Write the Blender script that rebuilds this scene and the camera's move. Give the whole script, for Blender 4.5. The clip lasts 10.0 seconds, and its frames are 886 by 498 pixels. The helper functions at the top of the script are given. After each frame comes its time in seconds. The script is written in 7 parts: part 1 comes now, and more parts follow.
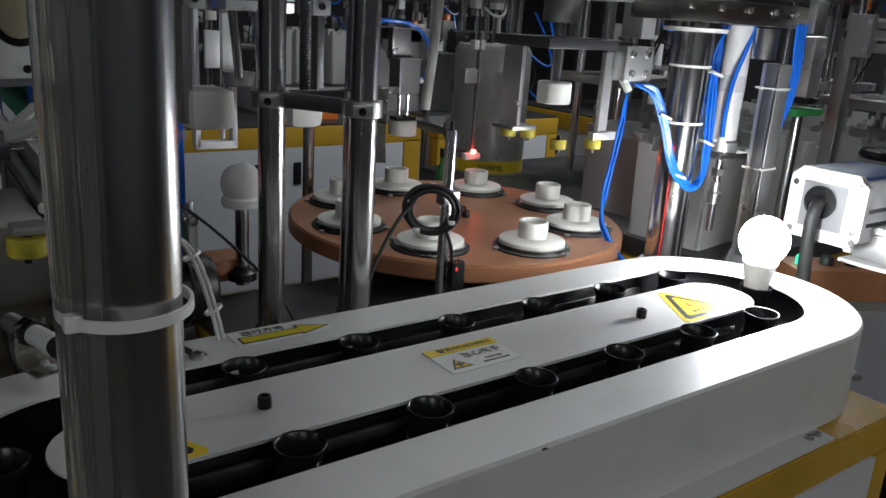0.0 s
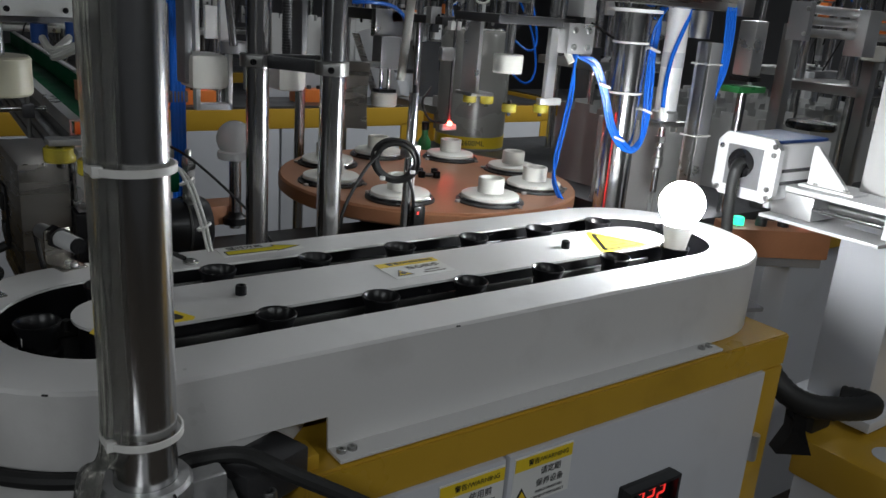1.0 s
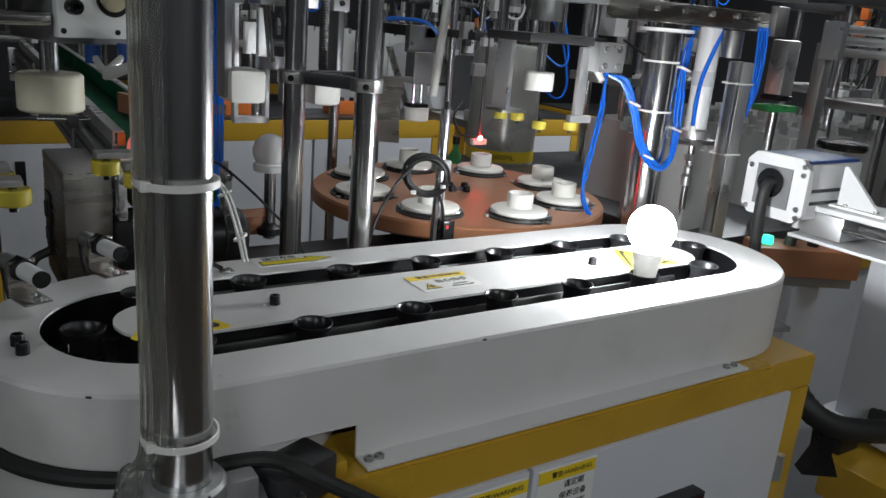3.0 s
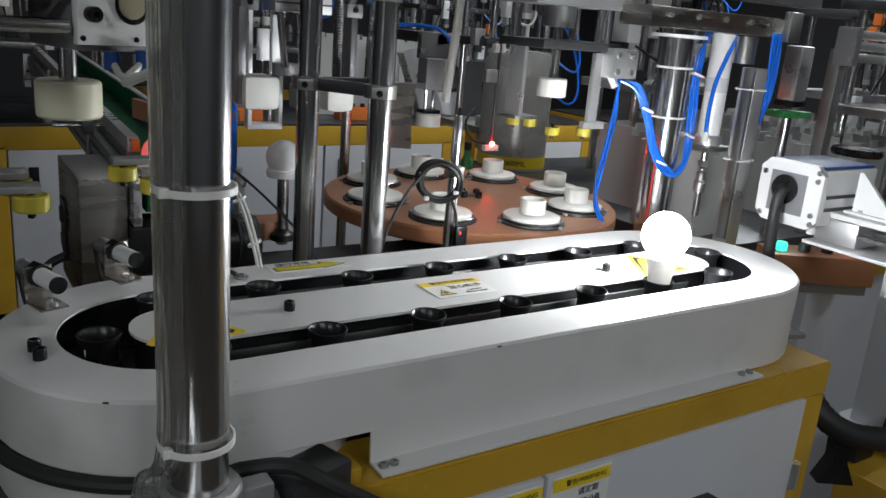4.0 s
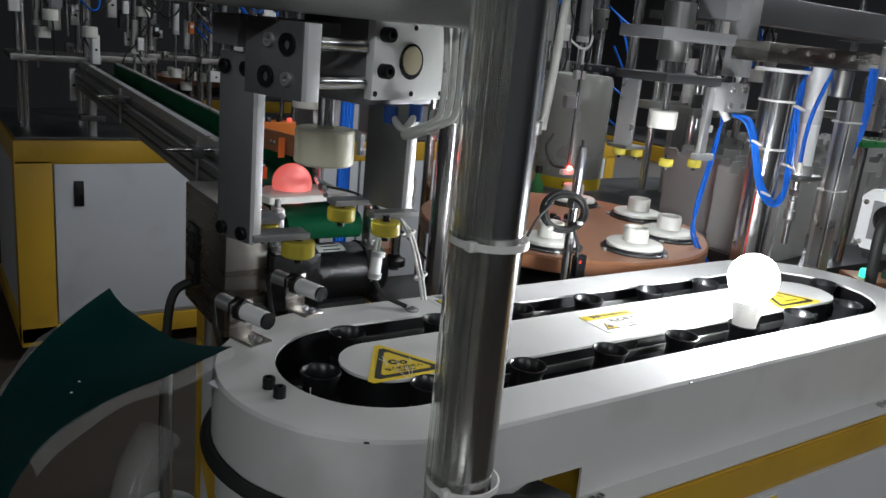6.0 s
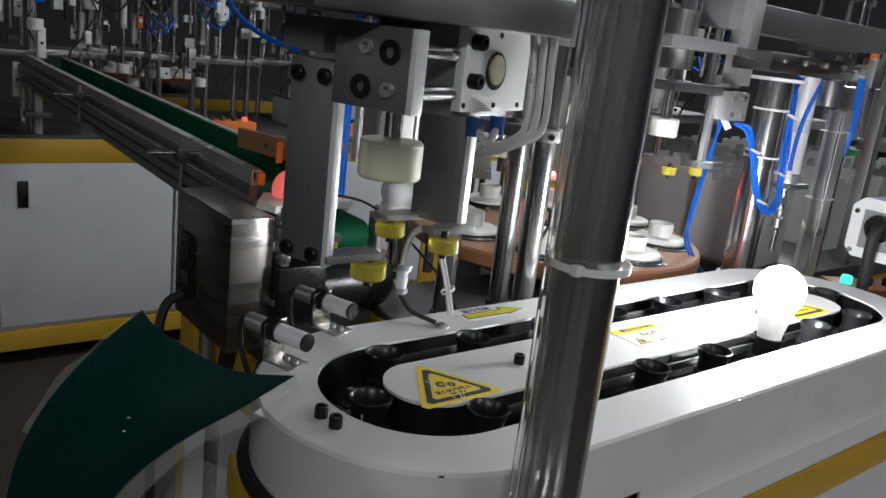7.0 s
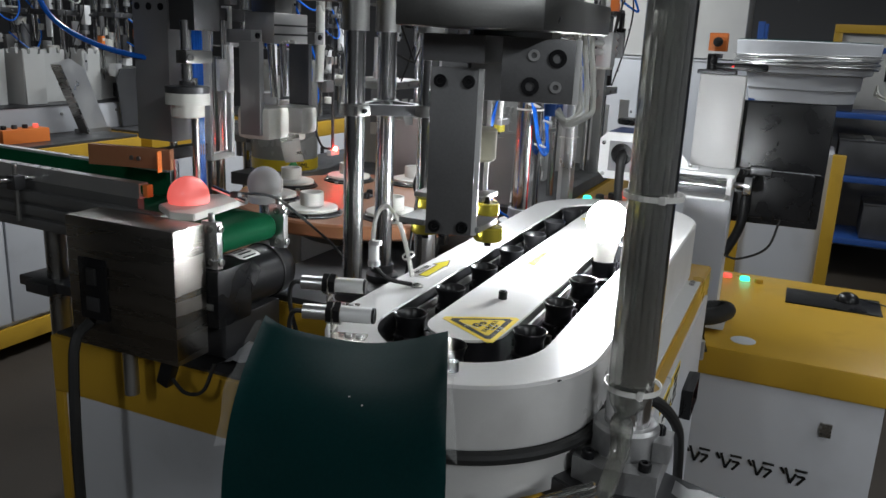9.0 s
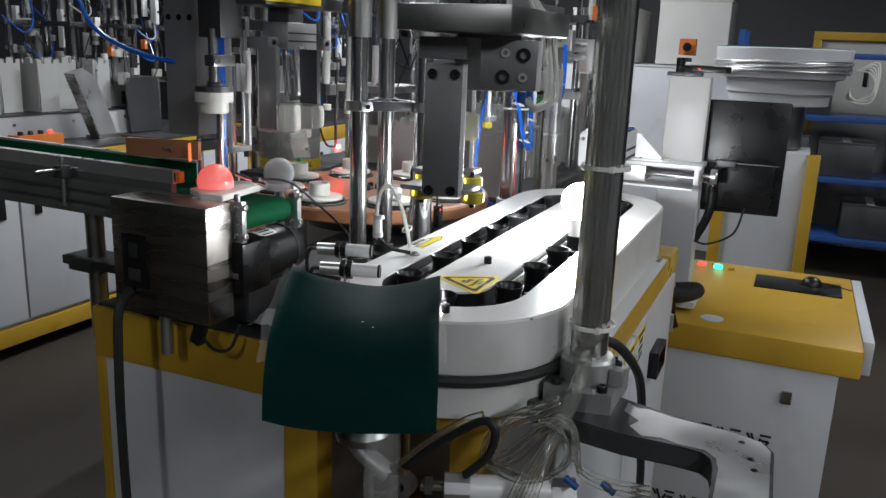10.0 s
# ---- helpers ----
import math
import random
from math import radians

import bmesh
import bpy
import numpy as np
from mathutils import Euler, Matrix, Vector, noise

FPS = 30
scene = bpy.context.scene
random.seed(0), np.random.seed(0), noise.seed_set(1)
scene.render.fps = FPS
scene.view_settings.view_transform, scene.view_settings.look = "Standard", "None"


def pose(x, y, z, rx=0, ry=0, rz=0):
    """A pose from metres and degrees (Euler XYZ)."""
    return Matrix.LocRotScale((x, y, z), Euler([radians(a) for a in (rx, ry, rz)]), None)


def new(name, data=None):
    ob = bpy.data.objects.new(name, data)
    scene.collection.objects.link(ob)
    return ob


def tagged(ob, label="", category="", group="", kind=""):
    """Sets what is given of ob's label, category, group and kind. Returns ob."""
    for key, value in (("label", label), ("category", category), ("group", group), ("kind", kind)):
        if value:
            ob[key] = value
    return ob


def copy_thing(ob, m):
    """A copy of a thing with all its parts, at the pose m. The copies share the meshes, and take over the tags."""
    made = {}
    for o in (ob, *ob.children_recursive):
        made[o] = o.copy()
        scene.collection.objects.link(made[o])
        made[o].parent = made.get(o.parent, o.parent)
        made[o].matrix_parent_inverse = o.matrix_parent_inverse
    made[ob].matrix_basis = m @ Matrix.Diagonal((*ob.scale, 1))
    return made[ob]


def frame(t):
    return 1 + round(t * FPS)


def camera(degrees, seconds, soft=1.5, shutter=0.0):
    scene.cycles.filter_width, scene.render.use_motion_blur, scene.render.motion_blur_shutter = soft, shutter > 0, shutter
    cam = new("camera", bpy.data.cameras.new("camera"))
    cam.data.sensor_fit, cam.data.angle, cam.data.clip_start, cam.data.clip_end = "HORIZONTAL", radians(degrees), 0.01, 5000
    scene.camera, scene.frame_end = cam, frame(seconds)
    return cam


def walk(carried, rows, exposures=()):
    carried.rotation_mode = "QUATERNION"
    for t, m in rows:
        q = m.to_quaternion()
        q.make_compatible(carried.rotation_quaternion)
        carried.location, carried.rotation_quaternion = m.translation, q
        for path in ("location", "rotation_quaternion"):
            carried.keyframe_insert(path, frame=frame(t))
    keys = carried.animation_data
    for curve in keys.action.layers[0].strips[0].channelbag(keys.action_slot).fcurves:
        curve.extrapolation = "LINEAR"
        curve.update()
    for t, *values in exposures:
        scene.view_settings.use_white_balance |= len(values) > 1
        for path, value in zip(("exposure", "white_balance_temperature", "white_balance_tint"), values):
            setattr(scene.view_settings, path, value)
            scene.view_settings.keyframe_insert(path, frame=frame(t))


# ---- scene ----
cam = camera(57.78, 10.0)
# seconds, eye in metres, yaw, pitch and roll in degrees
ROWS = [
    (0, 0.0032, 0.0437, 1.4120, -37.03, -16.58, 3.82),
    (0.5, -0.0340, -0.0767, 1.3993, -36.80, -16.89, 3.59),
    (1, -0.0499, -0.1604, 1.3950, -36.40, -17.02, 4.43),
    (1.5, -0.0615, -0.1761, 1.3961, -35.02, -17.08, 4.49),
    (2, -0.0642, -0.1778, 1.4030, -34.50, -16.64, 4.72),
    (2.5, -0.0617, -0.1767, 1.4049, -34.37, -16.52, 4.82),
    (4, -0.0663, -0.1723, 1.4050, -33.49, -16.04, 4.77),
    (4.5, -0.0721, -0.1658, 1.4049, -32.35, -16.09, 4.54),
    (5, -0.0866, -0.1458, 1.4251, -30.66, -16.19, 4.84),
    (5.5, -0.1733, -0.0968, 1.4456, -31.81, -16.08, 5.32),
    (6, -0.2711, -0.0602, 1.4230, -34.57, -15.31, 5.57),
    (6.2, -0.3108, -0.0457, 1.4257, -35.59, -15.37, 5.96),
    (7.3, -0.3477, 0.0809, 1.4081, -42.21, -15.34, 6.01),
    (7.5, -0.3567, 0.1015, 1.4031, -44.79, -16.10, 5.28),
    (8, -0.4330, 0.1541, 1.4063, -53.16, -16.52, 5.71),
    (8.2, -0.4875, 0.1848, 1.4165, -57.96, -16.33, 5.52),
    (8.5, -0.6003, 0.2468, 1.4139, -63.40, -15.01, 4.47),
    (9, -0.7227, 0.2833, 1.4156, -66.27, -14.77, 2.55),
    (9.5, -0.8183, 0.2365, 1.4164, -66.62, -14.10, 2.21),
    (10, -0.9027, 0.1977, 1.4071, -66.54, -14.08, 2.20),
]
walk(cam, [(t, pose(x, y, z, 90 + pitch, 0, yaw) @ pose(0, 0, 0, 0, 0, roll)) for t, x, y, z, yaw, pitch, roll in ROWS], [(0.0, -0.52), (1.0, -0.3), (2.5, -0.05), (5.0, 0.05), (7.5, 0.25), (9.0, 0.4), (10.0, 0.5)])

# ---- world, lights ----
world = bpy.data.worlds.new("hall_air")
scene.world = world
world.use_nodes = True
world.node_tree.nodes["Background"].inputs[0].default_value = (0.55, 0.62, 0.75, 1)
world.node_tree.nodes["Background"].inputs[1].default_value = 0.02
BULB_GLOW = 235.0
TUBE_POWER = 17.0


def tube_light(x, y, z, length, power):
    data = bpy.data.lights.new("tube_lamp", "AREA")
    data.shape, data.size, data.size_y, data.energy = "RECTANGLE", length, 0.10, power
    data.color = (0.92, 0.97, 1.0)
    ob = new("tube_lamp", data)
    ob.matrix_world = pose(x, y, z - 0.07)
    return ob


TUBES = [(-2.4, 0.9, 2.4, 0.62), (-1.7, -1.5, 2.5, 1.95), (0.7, -1.7, 2.5, 1.15), (3.2, -0.8, 2.8, 0.9), (1.8, 1.8, 2.8, 1.3), (3.8, 2.2, 2.9, 3.0), (1.0, 5.0, 3.2, 0.15), (3.0, 5.0, 3.2, 0.5)]
for tx, ty, tz, ta in TUBES:
    tube_light(tx, ty, tz, 1.2, TUBE_POWER * ta)

# ---- materials ----


def mat(name, color, rough=0.5, metal=0.0, vary=0.12, scale=40.0, bump=0.02, fine=600.0, spread=0.12, coat=0.0, stretch=None, trans=0.0, ior=1.45, glow=None, dirt=0.0):
    m = bpy.data.materials.new(name)
    m.use_nodes = True
    nt = m.node_tree
    n, li = nt.nodes, nt.links
    b = n["Principled BSDF"]
    co = n.new("ShaderNodeTexCoord")
    src = co.outputs["Object"]
    if stretch:
        mp = n.new("ShaderNodeMapping")
        mp.inputs["Scale"].default_value = stretch
        li.new(src, mp.inputs["Vector"])
        src = mp.outputs["Vector"]
    big = n.new("ShaderNodeTexNoise")
    big.inputs["Scale"].default_value, big.inputs["Detail"].default_value = scale * 0.25, 5
    li.new(src, big.inputs["Vector"])
    small = n.new("ShaderNodeTexNoise")
    small.inputs["Scale"].default_value, small.inputs["Detail"].default_value = fine, 3
    li.new(src, small.inputs["Vector"])
    add = n.new("ShaderNodeMath")
    add.operation = "MULTIPLY_ADD"
    li.new(small.outputs["Fac"], add.inputs[0])
    add.inputs[1].default_value = 0.4
    li.new(big.outputs["Fac"], add.inputs[2])
    ramp = n.new("ShaderNodeMapRange")
    ramp.inputs["From Min"].default_value, ramp.inputs["From Max"].default_value = 0.4, 1.0
    ramp.inputs["To Min"].default_value, ramp.inputs["To Max"].default_value = 1 - vary, 1 + vary
    li.new(add.outputs[0], ramp.inputs["Value"])
    mul = n.new("ShaderNodeMix")
    mul.data_type, mul.blend_type = "RGBA", "MULTIPLY"
    mul.inputs[0].default_value = 1.0
    mul.inputs[6].default_value = (*color, 1)
    li.new(ramp.outputs[0], mul.inputs[7])
    out = mul.outputs[2]
    if dirt:
        spots = n.new("ShaderNodeTexNoise")
        spots.inputs["Scale"].default_value, spots.inputs["Detail"].default_value = scale * 0.6, 8
        li.new(co.outputs["Object"], spots.inputs["Vector"])
        edge = n.new("ShaderNodeMapRange")
        edge.inputs["From Min"].default_value, edge.inputs["From Max"].default_value = 0.58, 0.75
        edge.inputs["To Max"].default_value = dirt
        li.new(spots.outputs["Fac"], edge.inputs["Value"])
        mx = n.new("ShaderNodeMix")
        mx.data_type = "RGBA"
        li.new(edge.outputs[0], mx.inputs[0])
        li.new(out, mx.inputs[6])
        mx.inputs[7].default_value = (color[0] * 0.35, color[1] * 0.33, color[2] * 0.3, 1)
        out = mx.outputs[2]
    li.new(out, b.inputs["Base Color"])
    rr = n.new("ShaderNodeMapRange")
    rr.inputs["From Min"].default_value, rr.inputs["From Max"].default_value = 0.3, 0.7
    rr.inputs["To Min"].default_value, rr.inputs["To Max"].default_value = max(0.02, rough - spread), min(1.0, rough + spread)
    li.new(big.outputs["Fac"], rr.inputs["Value"])
    li.new(rr.outputs[0], b.inputs["Roughness"])
    b.inputs["Metallic"].default_value = metal
    b.inputs["Coat Weight"].default_value = coat
    b.inputs["Transmission Weight"].default_value = trans
    b.inputs["IOR"].default_value = ior
    if bump:
        bp = n.new("ShaderNodeBump")
        bp.inputs["Strength"].default_value = bump * 5
        bp.inputs["Distance"].default_value = 0.0006
        li.new(small.outputs["Fac"], bp.inputs["Height"])
        li.new(bp.outputs["Normal"], b.inputs["Normal"])
    if glow:
        b.inputs["Emission Color"].default_value = (*glow[0], 1)
        b.inputs["Emission Strength"].default_value = glow[1]
    return m


ENAMEL = mat("white_enamel", (0.64, 0.63, 0.62), 0.36, 0, 0.06, 14, 0.05, 700, 0.10, dirt=0.22)
PANEL = mat("grey_white_panel", (0.56, 0.57, 0.60), 0.42, 0, 0.07, 10, 0.02, 700, dirt=0.15)
YELLOW = mat("yellow_paint", (0.52, 0.31, 0.03), 0.36, 0, 0.12, 12, 0.03, 700, dirt=0.3)
CHROME = mat("chromed_steel", (0.58, 0.58, 0.58), 0.2, 1, 0.08, 30, 0.015, 90, 0.06, stretch=(6, 6, 0.25))
STEEL = mat("machined_steel", (0.42, 0.42, 0.41), 0.36, 1, 0.14, 40, 0.03, 400)
STAINLESS = mat("brushed_stainless", (0.40, 0.38, 0.35), 0.28, 1, 0.12, 18, 0.05, 260, 0.08, stretch=(1, 1, 9))
DARKSTEEL = mat("dark_oxide_steel", (0.10, 0.10, 0.105), 0.42, 0.7, 0.18, 30, 0.03, 400)
GREYPLATE = mat("grey_anodised_plate", (0.25, 0.25, 0.26), 0.44, 0.35, 0.12, 30, 0.03, 500)
ALU = mat("aluminium", (0.66, 0.66, 0.66), 0.36, 0.85, 0.08, 40, 0.03, 500)
ALUWHITE = mat("silver_white_aluminium", (0.78, 0.78, 0.78), 0.42, 0.15, 0.06, 30, 0.02, 600)
BLACK = mat("black_plastic", (0.009, 0.009, 0.010), 0.32, 0, 0.3, 40, 0.03, 500)
RUBBER = mat("black_rubber", (0.018, 0.018, 0.018), 0.6, 0, 0.3, 30, 0.04, 400)
BOLT = mat("black_oxide_bolt", (0.02, 0.02, 0.022), 0.35, 0.6, 0.3, 60, 0.02, 500)
TRENCH = mat("black_anodised_track", (0.006, 0.006, 0.007), 0.35, 0.0, 0.3, 30, 0.02, 400)
NYLON = mat("white_nylon", (0.74, 0.73, 0.68), 0.4, 0, 0.05, 30, 0.02, 500)
LEGGREY = mat("dark_worn_steel", (0.20, 0.20, 0.205), 0.42, 0.55, 0.16, 40, 0.03, 400)
FADEDINK = mat("faded_label_ink", (0.16, 0.15, 0.13), 0.55, 0, 0.25, 120, 0.0, 300)
FACEWHITE = mat("clear_anodised_face", (0.80, 0.81, 0.79), 0.38, 0.1, 0.06, 40, 0.02, 500)
BRASS = mat("pale_worn_brass", (0.62, 0.55, 0.38), 0.35, 0.7, 0.1, 60, 0.02, 500)
ARROWYELLOW = mat("matt_yellow_print", (0.66, 0.55, 0.02), 0.7, 0, 0.06, 40, 0.0, 500)
NYLONGREEN = mat("pale_green_nylon", (0.74, 0.71, 0.54), 0.42, 0, 0.05, 30, 0.02, 500)
BULBWHITE = mat("opal_bulb", (0.80, 0.80, 0.80), 0.12, 0, 0.02, 20, 0.0, 500, 0.03)
REDBULB = mat("red_lit_opal_bulb", (0.85, 0.35, 0.33), 0.15, 0, 0.03, 20, 0.0, 500, 0.03, glow=((1.0, 0.12, 0.10), 0.45))
PU = mat("yellow_polyurethane", (0.85, 0.72, 0.10), 0.18, 0, 0.06, 40, 0.0, 500, 0.05, trans=0.55, ior=1.45)
BLUE = mat("blue_air_tube", (0.012, 0.13, 0.60), 0.22, 0, 0.12, 40, 0.0, 500, 0.05)
BLUEPAINT = mat("blue_paint", (0.02, 0.07, 0.26), 0.4, 0, 0.12, 30, 0.02, 500)
CLEAR = mat("clear_tube", (0.93, 0.93, 0.90), 0.10, 0, 0.02, 20, 0.0, 200, 0.05, trans=0.95, ior=1.22)
MILKY = mat("milky_tube", (0.72, 0.72, 0.68), 0.3, 0, 0.05, 20, 0.0, 300, 0.05, trans=0.35, ior=1.3)
TIE = mat("white_cable_tie", (0.72, 0.71, 0.68), 0.4, 0, 0.05, 40, 0.0, 500)
COPPER = mat("orange_bakelite", (0.34, 0.15, 0.075), 0.42, 0.1, 0.12, 16, 0.03, 300, dirt=0.2)
ORANGE = mat("orange_plastic", (0.75, 0.20, 0.04), 0.42, 0, 0.1, 30, 0.02, 500)
GREENBELT = mat("green_belt", (0.005, 0.075, 0.032), 0.55, 0, 0.15, 30, 0.02, 500, 0.1, ior=1.14)
TEAL = mat("dark_green_sheet", (0.005, 0.045, 0.045), 0.5, 0, 0.25, 12, 0.03, 300, 0.1, ior=1.25)
STICKER_Y = mat("yellow_sticker", (0.80, 0.58, 0.03), 0.4, 0, 0.06, 40, 0.0, 500)
STICKER_W = mat("white_sticker", (0.72, 0.72, 0.70), 0.4, 0, 0.05, 40, 0.0, 500)
# Red of the laser's reflection, given as a surface colour.
LASERSTREAK = mat("laser_reflection_red", (0.65, 0.02, 0.02), 0.35, 0, 0.06, 40, 0.0, 500)
INK = mat("black_ink", (0.015, 0.015, 0.015), 0.5, 0, 0.1, 40, 0.0, 500)
LEDRED = mat("red_led", (0.6, 0.02, 0.02), 0.4, 0, 0.0, 40, 0.0, 500, glow=((1.0, 0.05, 0.04), 0.9))
# White bin plastic, its even colour darkened for the shade the bins stand in.
BINPLASTIC = mat("white_bin_plastic_shaded", (0.46, 0.46, 0.45), 0.45, 0, 0.10, 12, 0.02, 300, dirt=0.2)
TANKGREY = mat("grey_lacquer", (0.34, 0.34, 0.32), 0.3, 0.1, 0.08, 12, 0.02, 300)
LASER = mat("laser_lamp", (0.6, 0.02, 0.02), 0.4, 0, 0.0, 40, 0.0, 500, glow=((1.0, 0.03, 0.02), 170.0))
DARKALU = mat("dull_aluminium_profile", (0.26, 0.26, 0.26), 0.42, 0.75, 0.12, 40, 0.03, 500)
CAST = mat("cast_aluminium", (0.36, 0.36, 0.36), 0.42, 0.6, 0.16, 40, 0.06, 250, dirt=0.3)
LEDGREEN = mat("green_led", (0.02, 0.5, 0.3), 0.4, 0, 0.0, 40, 0.0, 500, glow=((0.05, 1.0, 0.55), 1.6))
LEDRED_SOFT = mat("red_button", (0.6, 0.05, 0.04), 0.35, 0, 0.0, 40, 0.0, 500, glow=((1.0, 0.15, 0.1), 0.7))
LIT = mat("lit_bulb", (0.9, 0.9, 0.9), 0.3, 0, 0.0, 20, 0.0, 500, glow=((0.93, 0.97, 1.0), BULB_GLOW))
TUBEGLOW = mat("tube_glow", (0.9, 0.9, 0.9), 0.3, 0, 0.0, 20, 0.0, 500, glow=((0.95, 0.98, 1.0), 3.0))
FLOOR = mat("worn_concrete_floor", (0.036, 0.028, 0.021), 0.65, 0, 0.25, 4, 0.06, 120, 0.15, dirt=0.5)
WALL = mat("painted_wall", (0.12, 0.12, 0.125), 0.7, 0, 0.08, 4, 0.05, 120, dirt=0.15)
# Wall paint darkened: the unlit far hall is put into its colour.
DIMWALL = mat("wall_darkened_for_dim_hall", (0.06, 0.06, 0.065), 0.8, 0, 0.15, 4, 0.05, 120)
CARD = mat("white_cardboard", (0.55, 0.54, 0.52), 0.7, 0, 0.08, 20, 0.04, 300)
GREENPLASTIC = mat("green_bottle", (0.05, 0.30, 0.09), 0.3, 0, 0.1, 20, 0.0, 300)



def film_mat(name, amount):
    """Thin clear plastic: mostly see-through, with a glossy skin."""
    m = mat(name, (0.85, 0.86, 0.84), 0.12, 0, 0.04, 30, 0.08, 60, 0.06)
    nt = m.node_tree
    mix, clear = nt.nodes.new("ShaderNodeMixShader"), nt.nodes.new("ShaderNodeBsdfTransparent")
    skin, out = nt.nodes["Principled BSDF"], nt.nodes["Material Output"]
    mix.inputs[0].default_value = amount
    nt.links.new(clear.outputs[0], mix.inputs[1])
    nt.links.new(skin.outputs[0], mix.inputs[2])
    nt.links.new(mix.outputs[0], out.inputs["Surface"])
    return m


FILM = film_mat("clear_film", 0.085)

# ---- mesh helpers ----


def box(bm, c, s, turn=None, bev=0.0):
    m = Matrix.Translation(c)
    if turn is not None:
        m = m @ (turn if isinstance(turn, Matrix) else pose(0, 0, 0, *turn))
    got = bmesh.ops.create_cube(bm, size=1.0, matrix=m @ Matrix.Diagonal((*s, 1)))
    if bev:
        edges = list({e for v in got["verts"] for e in v.link_edges})
        bmesh.ops.bevel(bm, geom=edges, offset=min(bev, min(s) * 0.45), segments=2, affect="EDGES", profile=0.6)
    return bm


def cyl(bm, p0, p1, r0, r1=None, seg=24, caps=True):
    p0, p1 = Vector(p0), Vector(p1)
    d = p1 - p0
    m = Matrix.Translation((p0 + p1) / 2) @ d.to_track_quat("Z", "Y").to_matrix().to_4x4()
    bmesh.ops.create_cone(bm, cap_ends=caps, cap_tris=False, segments=seg, radius1=r0, radius2=r0 if r1 is None else r1, depth=d.length, matrix=m)
    return bm


def lathe(bm, prof, c=(0, 0, 0), seg=32, axis=None):
    """Turn a profile of (radius, height) about z."""
    m = Matrix.Translation(c)
    if axis is not None:
        m = m @ Vector(axis).to_track_quat("Z", "Y").to_matrix().to_4x4()
    rings = []
    for r, z in prof:
        if r < 1e-6:
            rings.append([bm.verts.new(m @ Vector((0, 0, z)))])
        else:
            rings.append([bm.verts.new(m @ Vector((r * math.cos(2 * math.pi * i / seg), r * math.sin(2 * math.pi * i / seg), z))) for i in range(seg)])
    for a, b in zip(rings, rings[1:]):
        for i in range(seg):
            j = (i + 1) % seg
            if len(a) == 1 and len(b) > 1:
                bm.faces.new((a[0], b[j], b[i]))
            elif len(b) == 1 and len(a) > 1:
                bm.faces.new((a[i], a[j], b[0]))
            elif len(a) > 1:
                bm.faces.new((a[i], a[j], b[j], b[i]))
    return bm


def smooth_path(pts, steps=6):
    p = [Vector(q) for q in pts]
    if len(p) < 3:
        return p
    p = [p[0] * 2 - p[1]] + p + [p[-1] * 2 - p[-2]]
    out = []
    for i in range(1, len(p) - 2):
        for k in range(steps):
            t = k / steps
            a, b, c, d = p[i - 1], p[i], p[i + 1], p[i + 2]
            out.append(0.5 * (2 * b + (c - a) * t + (2 * a - 5 * b + 4 * c - d) * t * t + (3 * b - a - 3 * c + d) * t ** 3))
    out.append(p[-2])
    return out


def tube(bm, pts, r, seg=8, steps=6, ribs=0.0):
    path = smooth_path(pts, steps)
    prev, up = None, None
    for i, q in enumerate(path):
        d = (path[min(i + 1, len(path) - 1)] - path[max(i - 1, 0)]).normalized()
        if up is None:
            up = d.orthogonal().normalized()
        up = (up - d * up.dot(d)).normalized()
        side = d.cross(up)
        rr = r * (1 + (ribs if i % 2 else 0))
        ring = [bm.verts.new(q + up * rr * math.cos(2 * math.pi * k / seg) + side * rr * math.sin(2 * math.pi * k / seg)) for k in range(seg)]
        if prev:
            for k in range(seg):
                bm.faces.new((prev[k], prev[(k + 1) % seg], ring[(k + 1) % seg], ring[k]))
        else:
            bm.faces.new(ring[::-1])
        prev = ring
    bm.faces.new(prev)
    return bm


def ring(bm, c, big, small, axis=(0, 0, 1), seg=32, sub=8, arc=1.0):
    m = Matrix.Translation(c) @ Vector(axis).to_track_quat("Z", "Y").to_matrix().to_4x4()
    pts = [m @ Vector((big * math.cos(2 * math.pi * arc * i / seg), big * math.sin(2 * math.pi * arc * i / seg), 0)) for i in range(seg + 1)]
    return tube(bm, pts, small, sub, 1)


def prism(bm, outline, z0, z1, m=None):
    m = m or Matrix.Identity(4)
    lo = [bm.verts.new(m @ Vector((x, y, z0))) for x, y in outline]
    hi = [bm.verts.new(m @ Vector((x, y, z1))) for x, y in outline]
    bm.faces.new(lo[::-1])
    bm.faces.new(hi)
    for i in range(len(lo)):
        j = (i + 1) % len(lo)
        bm.faces.new((lo[i], lo[j], hi[j], hi[i]))
    return bm


def band(bm, outer, inner, z0, z1):
    """A flat ring between two outlines of equal length."""
    vo = [[bm.verts.new((x, y, z)) for x, y in outer] for z in (z0, z1)]
    vi = [[bm.verts.new((x, y, z)) for x, y in inner] for z in (z0, z1)]
    k = len(outer)
    for i in range(k):
        j = (i + 1) % k
        bm.faces.new((vo[1][i], vo[1][j], vi[1][j], vi[1][i]))
        bm.faces.new((vo[0][j], vo[0][i], vi[0][i], vi[0][j]))
        bm.faces.new((vo[0][i], vo[0][j], vo[1][j], vo[1][i]))
        bm.faces.new((vi[0][j], vi[0][i], vi[1][i], vi[1][j]))
    return bm


